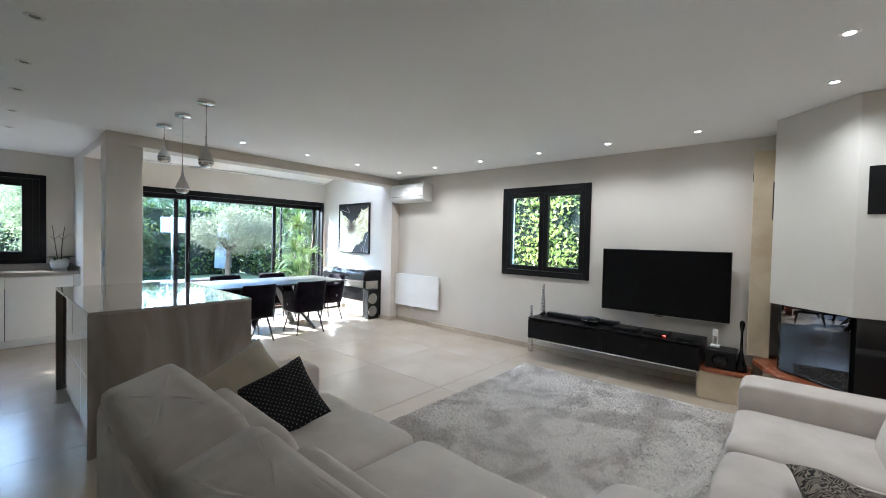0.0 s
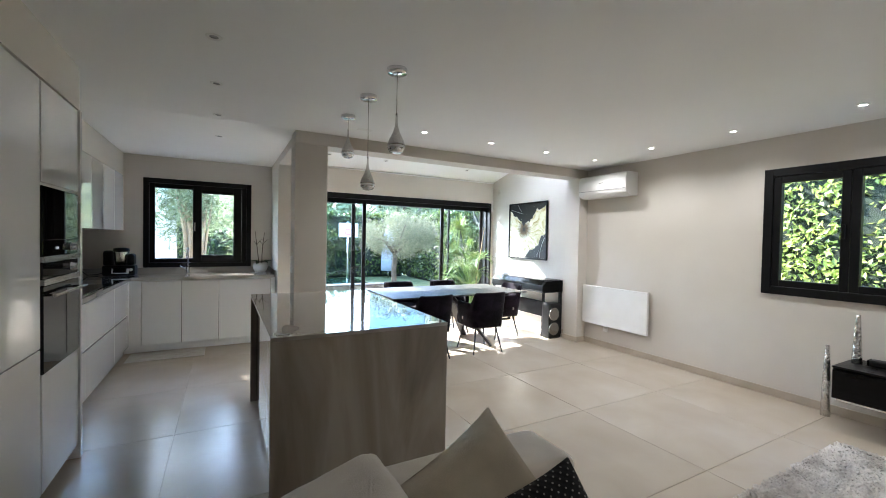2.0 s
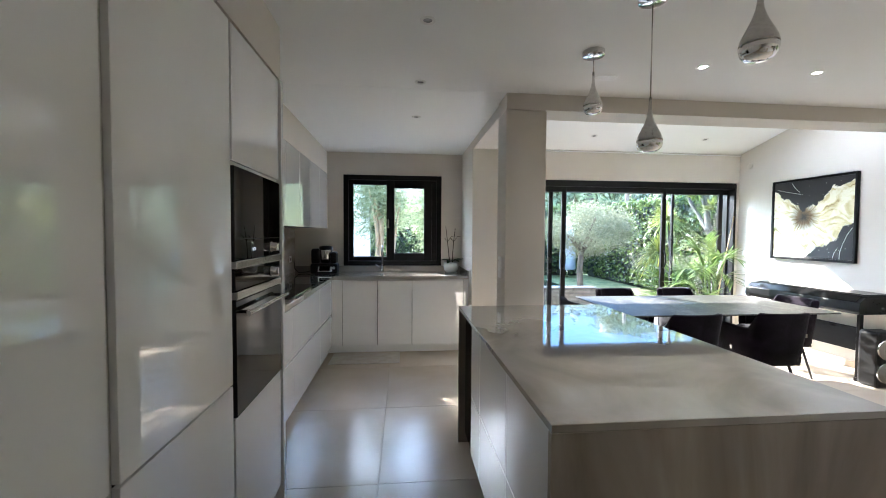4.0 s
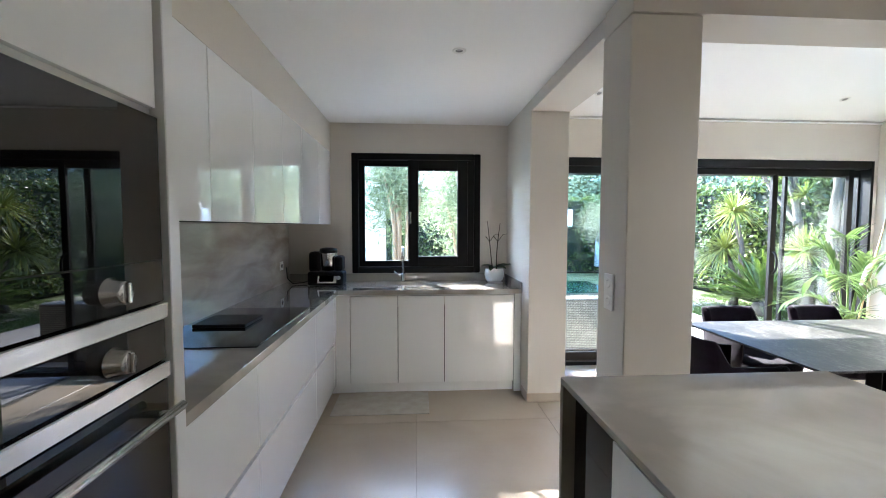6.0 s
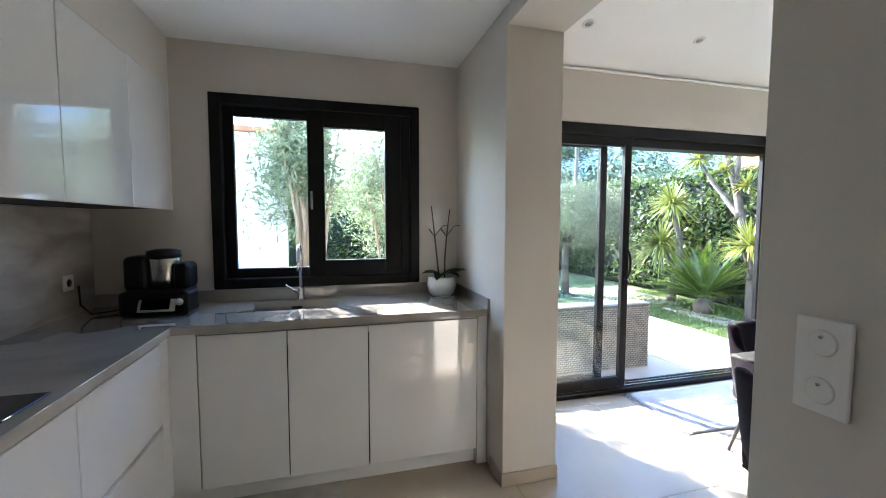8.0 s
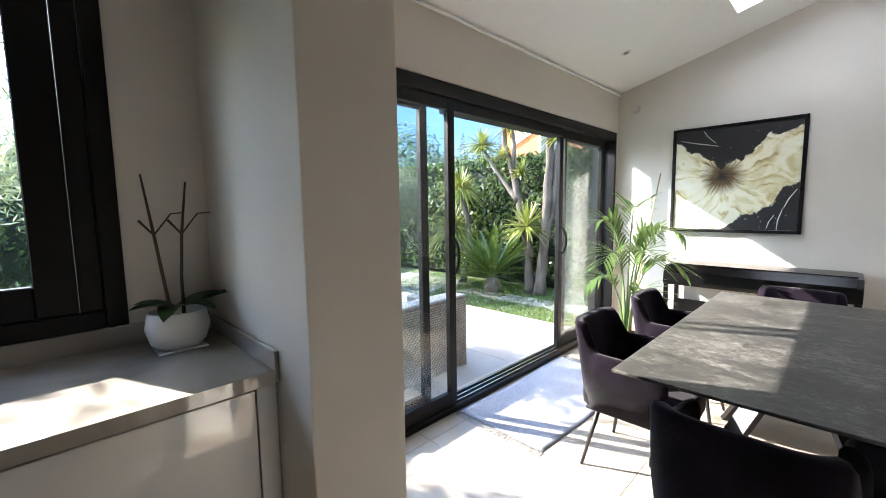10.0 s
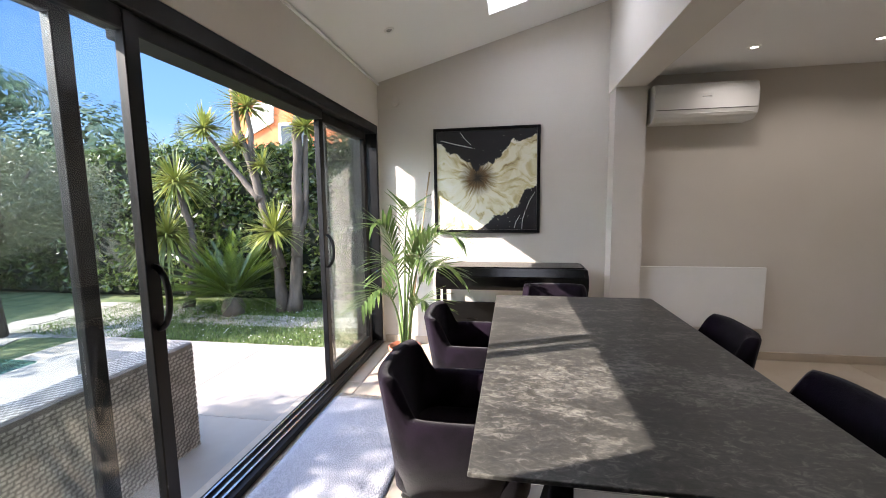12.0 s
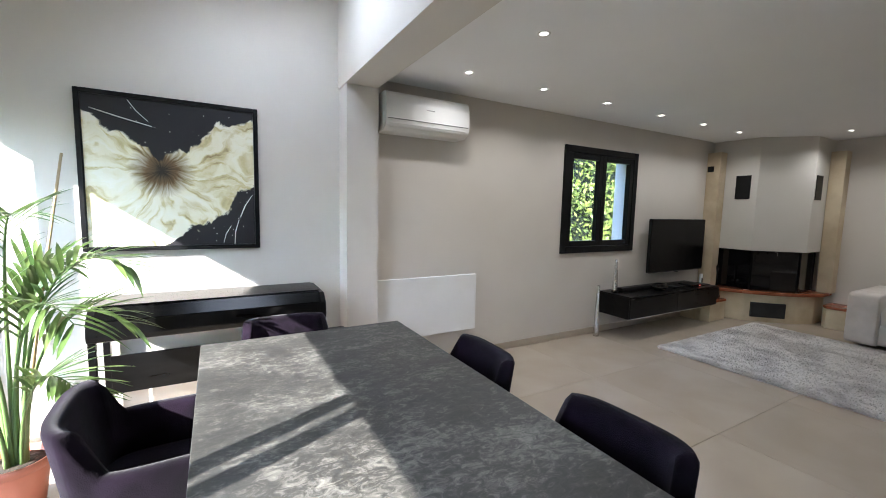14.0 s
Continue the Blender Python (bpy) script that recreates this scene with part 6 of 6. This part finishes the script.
for i, (at, r) in enumerate((((6.9, 10.88, 2.55), 0.40), ((6.93, 10.20, 2.82), 0.48), ((6.80, 9.80, 1.06), 0.50), ((6.94, 10.0, 2.0), 0.30), ((6.9, 10.36, 2.3), 0.28), ((6.95, 9.33, 2.5), 0.40))):
    sword_head(yuc, at, r, 230 if r > 0.35 else 90, 30 + i, 0.35, 0.022)
part("leaf_stub", tube([(6.85, 9.72, 0.55), (6.82, 9.78, 0.8), (6.80, 9.80, 1.05)], [0.05, 0.045, 0.04], 8), M_BARK, yuc)
yu2 = thing("young_yucca", (6.9, 11.45, OUT_Z - 0.05), "young yucca with drooping spiky heads", "tree")
part("trunk", gnarled([(6.9, 11.38, Z0), (6.92, 11.2, 0.6), (6.9, 11.22, 1.1), (6.9, 11.40, 1.72)], 0.06, 0.04, 6), M_BARK, yu2)
part("branch", gnarled([(6.92, 11.25, 0.5), (6.9, 11.5, 0.75), (6.9, 11.60, 0.95)], 0.045, 0.04, 7), M_BARK, yu2)
sword_head(yu2, (6.9, 11.42, 1.78), 0.56, 240, 40, 0.75, 0.024)
sword_head(yu2, (6.88, 11.62, 0.98), 0.66, 260, 41, 0.95, 0.026)
cyc = thing("cycad", (6.6, 10.38, OUT_Z - 0.05), "large cycad with arching dark green fronds", "plant")
part("trunk", lathe([(0.0, 0.0), (0.14, 0.0), (0.16, 0.12), (0.12, 0.24), (0.0, 0.27)], 16, (6.6, 10.38, Z0)), M_BARK, cyc)
g = random.Random(8)
bm = bmesh.new()
C0 = Vector((6.6, 10.38, 0.16))
for k in range(85):
    a, e = g.uniform(0, 2 * math.pi), math.asin(g.uniform(0.12, 0.97))
    d = Vector((math.cos(a) * math.cos(e), math.sin(a) * math.cos(e), math.sin(e)))
    L = g.uniform(0.85, 1.12)
    prev = C0.copy()
    for q in range(24):
        t = 0.12 + 0.88 * (q + 1) / 24
        p = C0 + d * L * t + Vector((0, 0, -0.28 * L * t * t * math.cos(e)))
        tan = (p - prev).normalized()
        side = tan.cross(Vector((0, 0, 1)))
        side = side.normalized() if side.length > 1e-3 else Vector((1, 0, 0))
        w = 0.12 * (1 - (2 * t - 0.95) ** 2 * 0.8)
        for s in (-1, 1):
            blade(bm, p, p + side * s * w * 0.8 + tan * (0.06 + w * 0.6) + Vector((0, 0, 0.035)), 0.013, 0.01, n=2)
        prev = p
part("fronds", bm, M_FERN, cyc)

olive = thing("olive_tree", (5.35, 12.6, OUT_Z - 0.05), "small olive tree with a rounded silvery crown", "tree")
part("trunk", tube([(5.35, 12.6, Z0), (5.33, 12.62, 0.5), (5.36, 12.6, 1.0)], [0.09, 0.075, 0.07], 10), M_BARK, olive)
g = random.Random(4)
pts = []
for k in range(9):
    a = 2 * math.pi * k / 9 + g.uniform(-0.3, 0.3)
    e = Vector((5.36 + math.cos(a) * 0.75, 12.6 + math.sin(a) * 0.75, 1.5 + g.uniform(-0.2, 0.4)))
    part("limb", tube([(5.36, 12.6, 0.95), (5.36 + math.cos(a) * 0.3, 12.6 + math.sin(a) * 0.3, 1.35), e], [0.045, 0.03, 0.012], 7), M_BARK, olive)
gg = np.random.default_rng(12)
cl = gg.normal(0, 1, (110, 3))
cl /= np.linalg.norm(cl, axis=1)[:, None]
cl = cl * gg.uniform(0.45, 1.0, 110)[:, None] ** 0.5 * np.array([1.15, 1.1, 0.60]) + np.array([5.50, 12.65, 1.55])
P = (cl[gg.integers(0, 110, 20000)] + gg.normal(0, 0.13, (20000, 3)))
ob = new("crown", leaf_cloud("crown", P, np.tile((0, 0, 0.6), (20000, 1)), 0.075, 0.22, M_OLIVE, 13))
ob.parent = olive
ob.matrix_parent_inverse = Matrix.Translation(-olive.location)


def bush(name, at, rad, count, size, aspect, material, label, stems=7, seed=1, cat="bush"):
    t = thing(name, (at[0], at[1], OUT_Z - 0.05), label, cat)
    gq = np.random.default_rng(seed)
    g2 = random.Random(seed)
    tips = []
    for k in range(stems):
        a = g2.uniform(0, 2 * math.pi)
        r = g2.uniform(0.2, 0.8)
        tip = (at[0] + math.cos(a) * rad[0] * r, at[1] + math.sin(a) * rad[1] * r, at[2] + rad[2] * g2.uniform(0.0, 0.7))
        tips.append(tip)
        part("stem", tube([(at[0] + math.cos(a) * 0.12, at[1] + math.sin(a) * 0.12, Z0), ((at[0] + tip[0]) / 2 + 0.05, (at[1] + tip[1]) / 2, tip[2] * 0.55), tip], [0.035, 0.026, 0.010], 6), M_CANESTEM if cat == "bush" and name == "oleander" else M_BARK, t)
    cc = gq.normal(0, 1, (60, 3))
    cc /= np.linalg.norm(cc, axis=1)[:, None]
    cc = cc * gq.uniform(0.3, 1.0, 60)[:, None] * np.array(rad) + np.array(at)
    P = cc[gq.integers(0, 60, count)] + gq.normal(0, 0.16, (count, 3)) * np.array([1, 1, 1.2])
    P[:, 2] = np.maximum(P[:, 2], OUT_Z)
    ob = new("foliage", leaf_cloud("foliage", P, np.tile((0, 0, 0.5), (count, 1)), size, aspect, material, seed))
    ob.parent = t
    ob.matrix_parent_inverse = Matrix.Translation(-t.location)
    return t


# first bush is added out of view, to dapple the kitchen window's sun
bush("oleander", (-1.25, 10.4, 3.6), (0.55, 0.4, 1.0), 2600, 0.12, 0.2, M_OLEANDER, "tall oleander bush with bare lower stems", 7, 15)
bush("oleander", (0.22, 10.7, 2.5), (0.65, 0.55, 1.3), 7000, 0.12, 0.2, M_OLEANDER, "tall oleander bush with bare lower stems", 12, 5)
bush("oleander", (1.6, 12.4, 2.3), (1.1, 0.7, 1.7), 10000, 0.12, 0.2, M_OLEANDER, "tall oleander bush with bare lower stems", 10, 6)
bush("shrub", (-1.2, 15.2, 1.4), (1.6, 0.9, 1.3), 5000, 0.14, 0.4, M_HEDGE, "dense dark garden shrub", 5, 7)
bush("shrub", (2.7, 15.6, 1.4), (1.6, 0.9, 1.6), 6000, 0.14, 0.4, M_HEDGE, "dense dark garden shrub", 5, 8)
solid("garden_wall", box(-3.2, -0.05, 10.9, 11.15, OUT_Z - 0.05, 2.6), M_PAINTWHITE, kind="structure")
solid("wall_coping", box(-3.2, 0.0, 10.85, 11.2, 2.602, 2.68, 0.02, 2), M_ROOF, kind="structure")

# irregular flagstone path along the planting
rnd = random.Random(17)
bm = box(6.14, 6.62, 8.12, 11.0, OUT_Z - 0.09, OUT_Z - 0.044)
for q in ((5.45, 7.0, 11.02, 13.1), (3.65, 5.44, 12.25, 14.1), (1.5, 3.6, 11.7, 13.1)):
    add_box(bm, *q, OUT_Z - 0.09, OUT_Z - 0.044)
path = solid("garden_path", bm, M_PATH, "irregular pale flagstone garden path", "path", kind="structure")


def flagging(x0, x1, y0, y1, nx, ny, skew=0.0):
    """Irregular four-sided flags that share wandering joints."""
    pt = {}
    for i in range(nx + 1):
        for j in range(ny + 1):
            jx = 0.32 * (x1 - x0) / nx * (0.6 if i in (0, nx) else 1)
            jy = 0.30 * (y1 - y0) / ny
            y = y0 + (y1 - y0) * j / ny + rnd.uniform(-jy, jy)
            pt[i, j] = Vector((x0 + (x1 - x0) * i / nx + rnd.uniform(-jx, jx) + skew * (y - y0), y))
    for i in range(nx):
        for j in range(ny):
            q = [pt[i, j], pt[i + 1, j], pt[i + 1, j + 1], pt[i, j + 1]]
            c = sum(q, Vector((0, 0))) / 4
            top = OUT_Z - 0.034 + rnd.uniform(-0.005, 0.005)
            ring = []
            for k in range(4):
                a, b = q[k], q[(k + 1) % 4]
                for t in (0.12, 0.5, 0.88):
                    p = a.lerp(b, t)
                    p = p + (c - p).normalized() * (0.007 + rnd.uniform(0, 0.010))
                    ring.append((p.x, p.y))
            part("stone", prism(ring, OUT_Z - 0.06, top), M_PATH, path)


flagging(6.18, 6.60, 8.14, 10.98, 2, 9, -0.02)
flagging(5.40, 7.05, 11.15, 13.1, 4, 5)
flagging(3.6, 5.35, 12.2, 14.2, 5, 5)
flagging(1.4, 3.5, 11.6, 13.2, 5, 4)

# grass blades on the near lawn
g = np.random.default_rng(9)
N = 26000
gx, gy = g.uniform(5.45, 7.4, N), g.uniform(8.1, 12.6, N)
h_ = g.uniform(0.02, 0.055, N)
ax = g.uniform(0, 2 * np.pi, N)
V = np.zeros((N, 3, 3))
zg = OUT_Z - 0.05
V[:, 0] = np.stack([gx - 0.006 * np.cos(ax), gy - 0.006 * np.sin(ax), np.full(N, zg)], 1)
V[:, 1] = np.stack([gx + 0.006 * np.cos(ax), gy + 0.006 * np.sin(ax), np.full(N, zg)], 1)
V[:, 2] = np.stack([gx + g.normal(0, 0.02, N), gy + g.normal(0, 0.02, N), zg + h_], 1)
ob = new("grass", pydata("grass", V.reshape(-1, 3).tolist(), np.arange(3 * N).reshape(-1, 3).tolist(), M_GRASS))
tagged(ob, "sparse green lawn grass with small white flowers", "grass", kind="stuff")
bm = bmesh.new()
for i in range(420):
    x, y, z = rnd.uniform(5.5, 7.3), rnd.uniform(8.2, 12.4), OUT_Z - 0.05 + rnd.uniform(0.03, 0.06)
    r = rnd.uniform(0.006, 0.011)
    bm.faces.new([bm.verts.new((x + r * math.cos(a), y + r * math.sin(a), z)) for a in (0, 1.57, 3.14, 4.71)])
ob = solid("daisies", bm, M_PLASTIC, "small white daisies in the lawn", "flowers", "stuff")


# rattan garden set on the terrace
def weave(bm, x0, x1, z0, z1, y, step=0.021, axis="x"):
    """Interlaced flat strands over a rectangle that stands at y (or at x for axis 'y')."""
    nz, nx = int((z1 - z0) / step), int((x1 - x0) / step)
    for j in range(nz):
        for i in range(nx):
            off = 0.007 if (i + j) % 2 else 0.001
            a, b = x0 + i * step + 0.002, x0 + (i + 1) * step - 0.002
            c, d = z0 + j * step + 0.004, z0 + (j + 1) * step - 0.004
            if axis == "x":
                q = ((a, y - off, c), (b, y - off, c), (b, y - off, d), (a, y - off, d))
            elif axis == "y":
                q = ((y + off, a, c), (y + off, b, c), (y + off, b, d), (y + off, a, d))
            else:
                q = ((a, c, y + off), (b, c, y + off), (b, d, y + off), (a, d, y + off))
            bm.faces.new([bm.verts.new(p) for p in q])
    return bm


gs = thing("garden_sofa", (2.9, 8.5, OUT_Z), "grey rattan garden sofa seen from behind", "garden sofa")
G0, G1, GY0, GY1 = 2.05, 3.70, 8.42, 9.10
# body and arm in the darkened rattan, so the weave's gaps look shaded
part("body", box(G0, G1, GY0, GY0 + 0.20, OUT_Z, 0.60, 0.01), M_RATTAN_SHADE, gs)
part("body", box(G0, G1, GY0 + 0.20, GY1, OUT_Z, 0.26, 0.01), M_RATTAN_SHADE, gs)
part("arm", box(G1 - 0.16, G1, GY0 + 0.201, GY1, 0.261, 0.52, 0.01), M_RATTAN_SHADE, gs)
bm = weave(bmesh.new(), GY0 + 0.01, GY0 + 0.19, OUT_Z, 0.59, G1 + 0.002, axis="y")
weave(bm, GY0 + 0.2, GY1, OUT_Z, 0.5, G1 + 0.002, axis="y")
weave(bm, G0, G1, OUT_Z, 0.59, GY0 - 0.002)
weave(bm, G0, G1, GY0 + 0.01, GY0 + 0.19, 0.602, axis="z")
part("weave", bm, M_RATTAN, gs)
gt = thing("garden_table", (3.0, 9.9, OUT_Z), "rattan garden table with a glass top", "garden table")
part("body", box(2.75, 3.25, 9.55, 10.1, OUT_Z, 0.50, 0.01), M_RATTAN, gt)
ob = part("glass_top", box(2.25, 3.45, 9.25, 10.45, 0.522, 0.532, 0.002), M_AQUA, gt)
part("rim", box(2.6, 3.3, 9.4, 10.3, 0.501, 0.521, 0.004), M_RATTAN, gt)

# furled parasol and play board far down the garden
um = thing("furled_parasol", (6.55, 16.3, OUT_Z), "furled grey-blue garden parasol", "parasol")
M_PARASOL = mottled("parasol_cloth", (0.30, 0.36, 0.45), (0.38, 0.44, 0.54), 4, 0.9, 0, 0.2, 40)
part("cover", lathe([(0.0, 2.1), (0.06, 2.06), (0.21, 1.5), (0.27, 0.9), (0.29, 0.2), (0.0, 0.16)], 14, (6.55, 16.3, 0)), M_PARASOL, um)
part("pole", tube([(6.55, 16.3, Z0), (6.55, 16.3, 0.3)], 0.025, 10), M_STEEL, um)
bh = thing("basketball_hoop", (4.42, 14.4, OUT_Z), "white basketball backboard on a post", "basketball hoop")
part("post", tube([(4.42, 14.5, Z0), (4.42, 14.5, 2.0)], 0.04, 10), M_STEEL, bh)
part("backboard", box(4.1, 4.74, 14.4, 14.43, 1.48, 1.94, 0.006), M_PLASTIC, bh)
part("marking", frame_rect(4.31, 4.53, 1.55, 1.75, 0.025, 14.392, 14.399, "x", 0.001), M_RED, bh)

# neighbour's house and far trees
hs = thing("orange_house", (15.5, 11.0, OUT_Z), "orange rendered house with a tiled roof behind the hedge", "house")
HOUSE_PANEL = ((14.51, 3.48), (14.2, 4.2), (14.11, 4.56), (13.5, 4.45), (13.55, 3.92))
part("wall", box(13.0, 18.0, 7.0, 14.95, OUT_Z - 0.05, 6.4), M_ORANGE, hs)
part("cornice", box(12.8, 18.2, 6.8, 15.15, 6.402, 6.55, 0.02), M_PAINTWHITE, hs)
rf = bmesh.new()
v = [rf.verts.new(p) for p in ((12.7, 6.6, 6.552), (18.3, 6.6, 6.552), (18.3, 15.3, 6.552), (12.7, 15.3, 6.552), (13.5, 10.9, 7.8), (17.5, 10.9, 7.8))]
for f in ((0, 1, 2, 3), (0, 4, 5, 1), (3, 2, 5, 4), (0, 3, 4), (1, 5, 2)):
    rf.faces.new([v[k] for k in f])
bmesh.ops.recalc_face_normals(rf, faces=rf.faces[:])
part("roof", rf, M_ROOF, hs, "terracotta tiled roof")
sc = bmesh.new()
front = [sc.verts.new((12.93, y, z)) for y, z in HOUSE_PANEL]
back = [sc.verts.new((12.998, y, z)) for y, z in HOUSE_PANEL]
sc.faces.new(front)
sc.faces.new(back[::-1])
for k in range(5):
    sc.faces.new((front[k], back[k], back[(k + 1) % 5], front[(k + 1) % 5]))
bmesh.ops.recalc_face_normals(sc, faces=sc.faces[:])
part("stair_screen", sc, M_PAINTWHITE, hs, "white sloping screen on the orange wall")
w_ = part("window", frame_rect(12.4, 13.4, 3.0, 3.9, 0.08, 12.97, 13.06, "y"), M_PAINTWHITE, hs)
part("pane", box(12.985, 13.002, 12.48, 13.32, 3.08, 3.82), M_BLACKGLASS, w_)
hill = bmesh.new()
bmesh.ops.create_grid(hill, x_segments=60, y_segments=14, size=1.0)
for v in hill.verts:
    x, y = v.co.x * 110 + 10, 55 + (v.co.y + 1) * 45
    v.co = Vector((x, y, OUT_Z - 1 + 13 * ((v.co.y + 1) / 2) ** 1.0 + 3.5 * noise.noise(Vector((x * 0.02, y * 0.02, 0)))))
# hillside takes the same near-black filler colour as the hedges
solid("hillside", hill, M_SHADE_FILL, kind="structure")


def far_tree(x, y, z, w, h, seed, shape="round"):
    t = thing("far_tree", (x, y, z), "distant green tree on the hillside" if shape == "round" else ("distant umbrella pine on the hillside" if shape == "pine" else "distant slim cypress on the hillside"), "tree", "hillside trees")
    gq = np.random.default_rng(seed)
    part("trunk", tube([(x, y, z), (x, y, z + h * 0.6)], [w * 0.06, w * 0.04], 6), M_BARK, t)
    n = 1500
    if shape == "pine":
        c, s = np.array([x, y, z + h * 0.82]), np.array([w * 0.5, w * 0.5, h * 0.16])
    elif shape == "cypress":
        c, s = np.array([x, y, z + h * 0.52]), np.array([w * 0.5, w * 0.5, h * 0.5])
    else:
        c, s = np.array([x, y, z + h * 0.6]), np.array([w * 0.5, w * 0.5, h * 0.42])
    P = gq.normal(0, 1, (n, 3))
    P /= np.linalg.norm(P, axis=1)[:, None]
    P = P * gq.uniform(0.55, 1.0, n)[:, None]
    if shape == "cypress":
        k = 1 - 0.75 * np.clip(P[:, 2], 0, 1)
        P[:, 0] *= k
        P[:, 1] *= k
    P = P * s + c
    ob = new("crown", leaf_cloud("crown", P, np.tile((0, 0, 0.5), (n, 1)), min(0.55, w * 0.09), 0.55, M_FAR, seed))
    ob.parent = t
    ob.matrix_parent_inverse = Matrix.Translation(-t.location)


g = random.Random(77)
for k in range(46):
    x, y = g.uniform(-35, 75), g.uniform(32, 85)
    zz = OUT_Z - 1 + max(0, (y - 55) / 90) * 13
    far_tree(x, y, zz, g.uniform(4, 8), g.uniform(5, 9), 100 + k, g.choice(("round", "round", "round", "cypress", "pine")) if y > 55 else "round")
for k in range(16):
    az, dist = 22 + 2.6 * k, g.uniform(40, 54)
    sh = {4: "pine", 6: "cypress", 10: "cypress", 12: "cypress"}.get(k, "round")
    h = (14.0 if sh == "pine" else 13.5 if sh == "cypress" else g.uniform(9.5, 12.0)) * (1.0 if k < 9 else 0.82)
    far_tree(1.4 + dist * math.sin(radians(az)), 6.5 + dist * math.cos(radians(az)), OUT_Z - 0.5, 2.6 if sh == "cypress" else 9.0, h, 200 + k, sh)
for k, (x, y, h) in enumerate(((9, 40, 8), (4, 38, 8), (-3, 40, 8), (-9, 42, 8))):
    far_tree(x, y, OUT_Z - 0.5, 8, h, 240 + k)
ln = thing("power_line", (9, 24, OUT_Z), "wooden pole with overhead wires beyond the hedge", "power line")
part("pole", tube([(15.0, 27, Z0), (15.0, 27, 6.2)], 0.11, 8), M_BARK, ln)
for dz in (0.0, 0.5):
    part("wire", tube([(15.0 + (-30) * k / 12, 27, 5.9 - dz - 0.9 * math.sin(math.pi * k / 12) + 0.0) for k in range(13)], 0.012, 5), M_BLACKPL, ln)

bm = bmesh.new()
ring = [[bm.verts.new((170 * math.sin(radians(a)), 170 * math.cos(radians(a)) + 6, z)) for z in (-3, 130)] for a in range(19, 101, 3)]
for p, q in zip(ring, ring[1:]):
    bm.faces.new((p[0], q[0], q[1], p[1]))
solid("backdrop", bm, M_SKY, kind="structure")

# ---------------------------------------------------------------- floor and terrace tiles, last
P_ = 1.01
for i in range(-3, 7):
    for j in range(-5, 8):
        xa, xb = 0.505 + (i - 1) * P_, 0.505 + i * P_
        ya, yb = 2.625 + (j - 1) * P_, 2.625 + j * P_
        xa, xb, ya, yb = max(xa, X_KIT - 0.1), min(xb, X_PIC + 0.1), max(ya, Y_BACK - 0.1), min(yb, 7.86)
        if xb - xa < 0.05 or yb - ya < 0.05:
            continue
        key = "tile_%d_%d" % (round((xb - xa) * 1000), round((yb - ya) * 1000))
        me = bpy.data.meshes.get(key) or tile_mesh(key, xb - xa - 0.003, yb - ya - 0.003, 0.008, M_TILE)
        ob = new("tile", me)
        ob.location = ((xa + xb) / 2, (ya + yb) / 2, 0)
        ob.parent = floor
me = tile_mesh("terrace_slab", 0.994, 0.994, 0.008, M_TERRACE)
for i in range(9):
    for j in range(3):
        if i == 8:
            continue
        ob = new("slab", me)
        ob.location = (-2.5 + i * 1.0, 8.56 + j * 1.0, OUT_Z)
        ob.parent = terrace
me = tile_mesh("terrace_strip", 0.414, 0.994, 0.008, M_TERRACE)
for j in range(3):
    ob = new("slab", me)
    ob.location = (5.21, 8.56 + j, OUT_Z)
    ob.parent = terrace
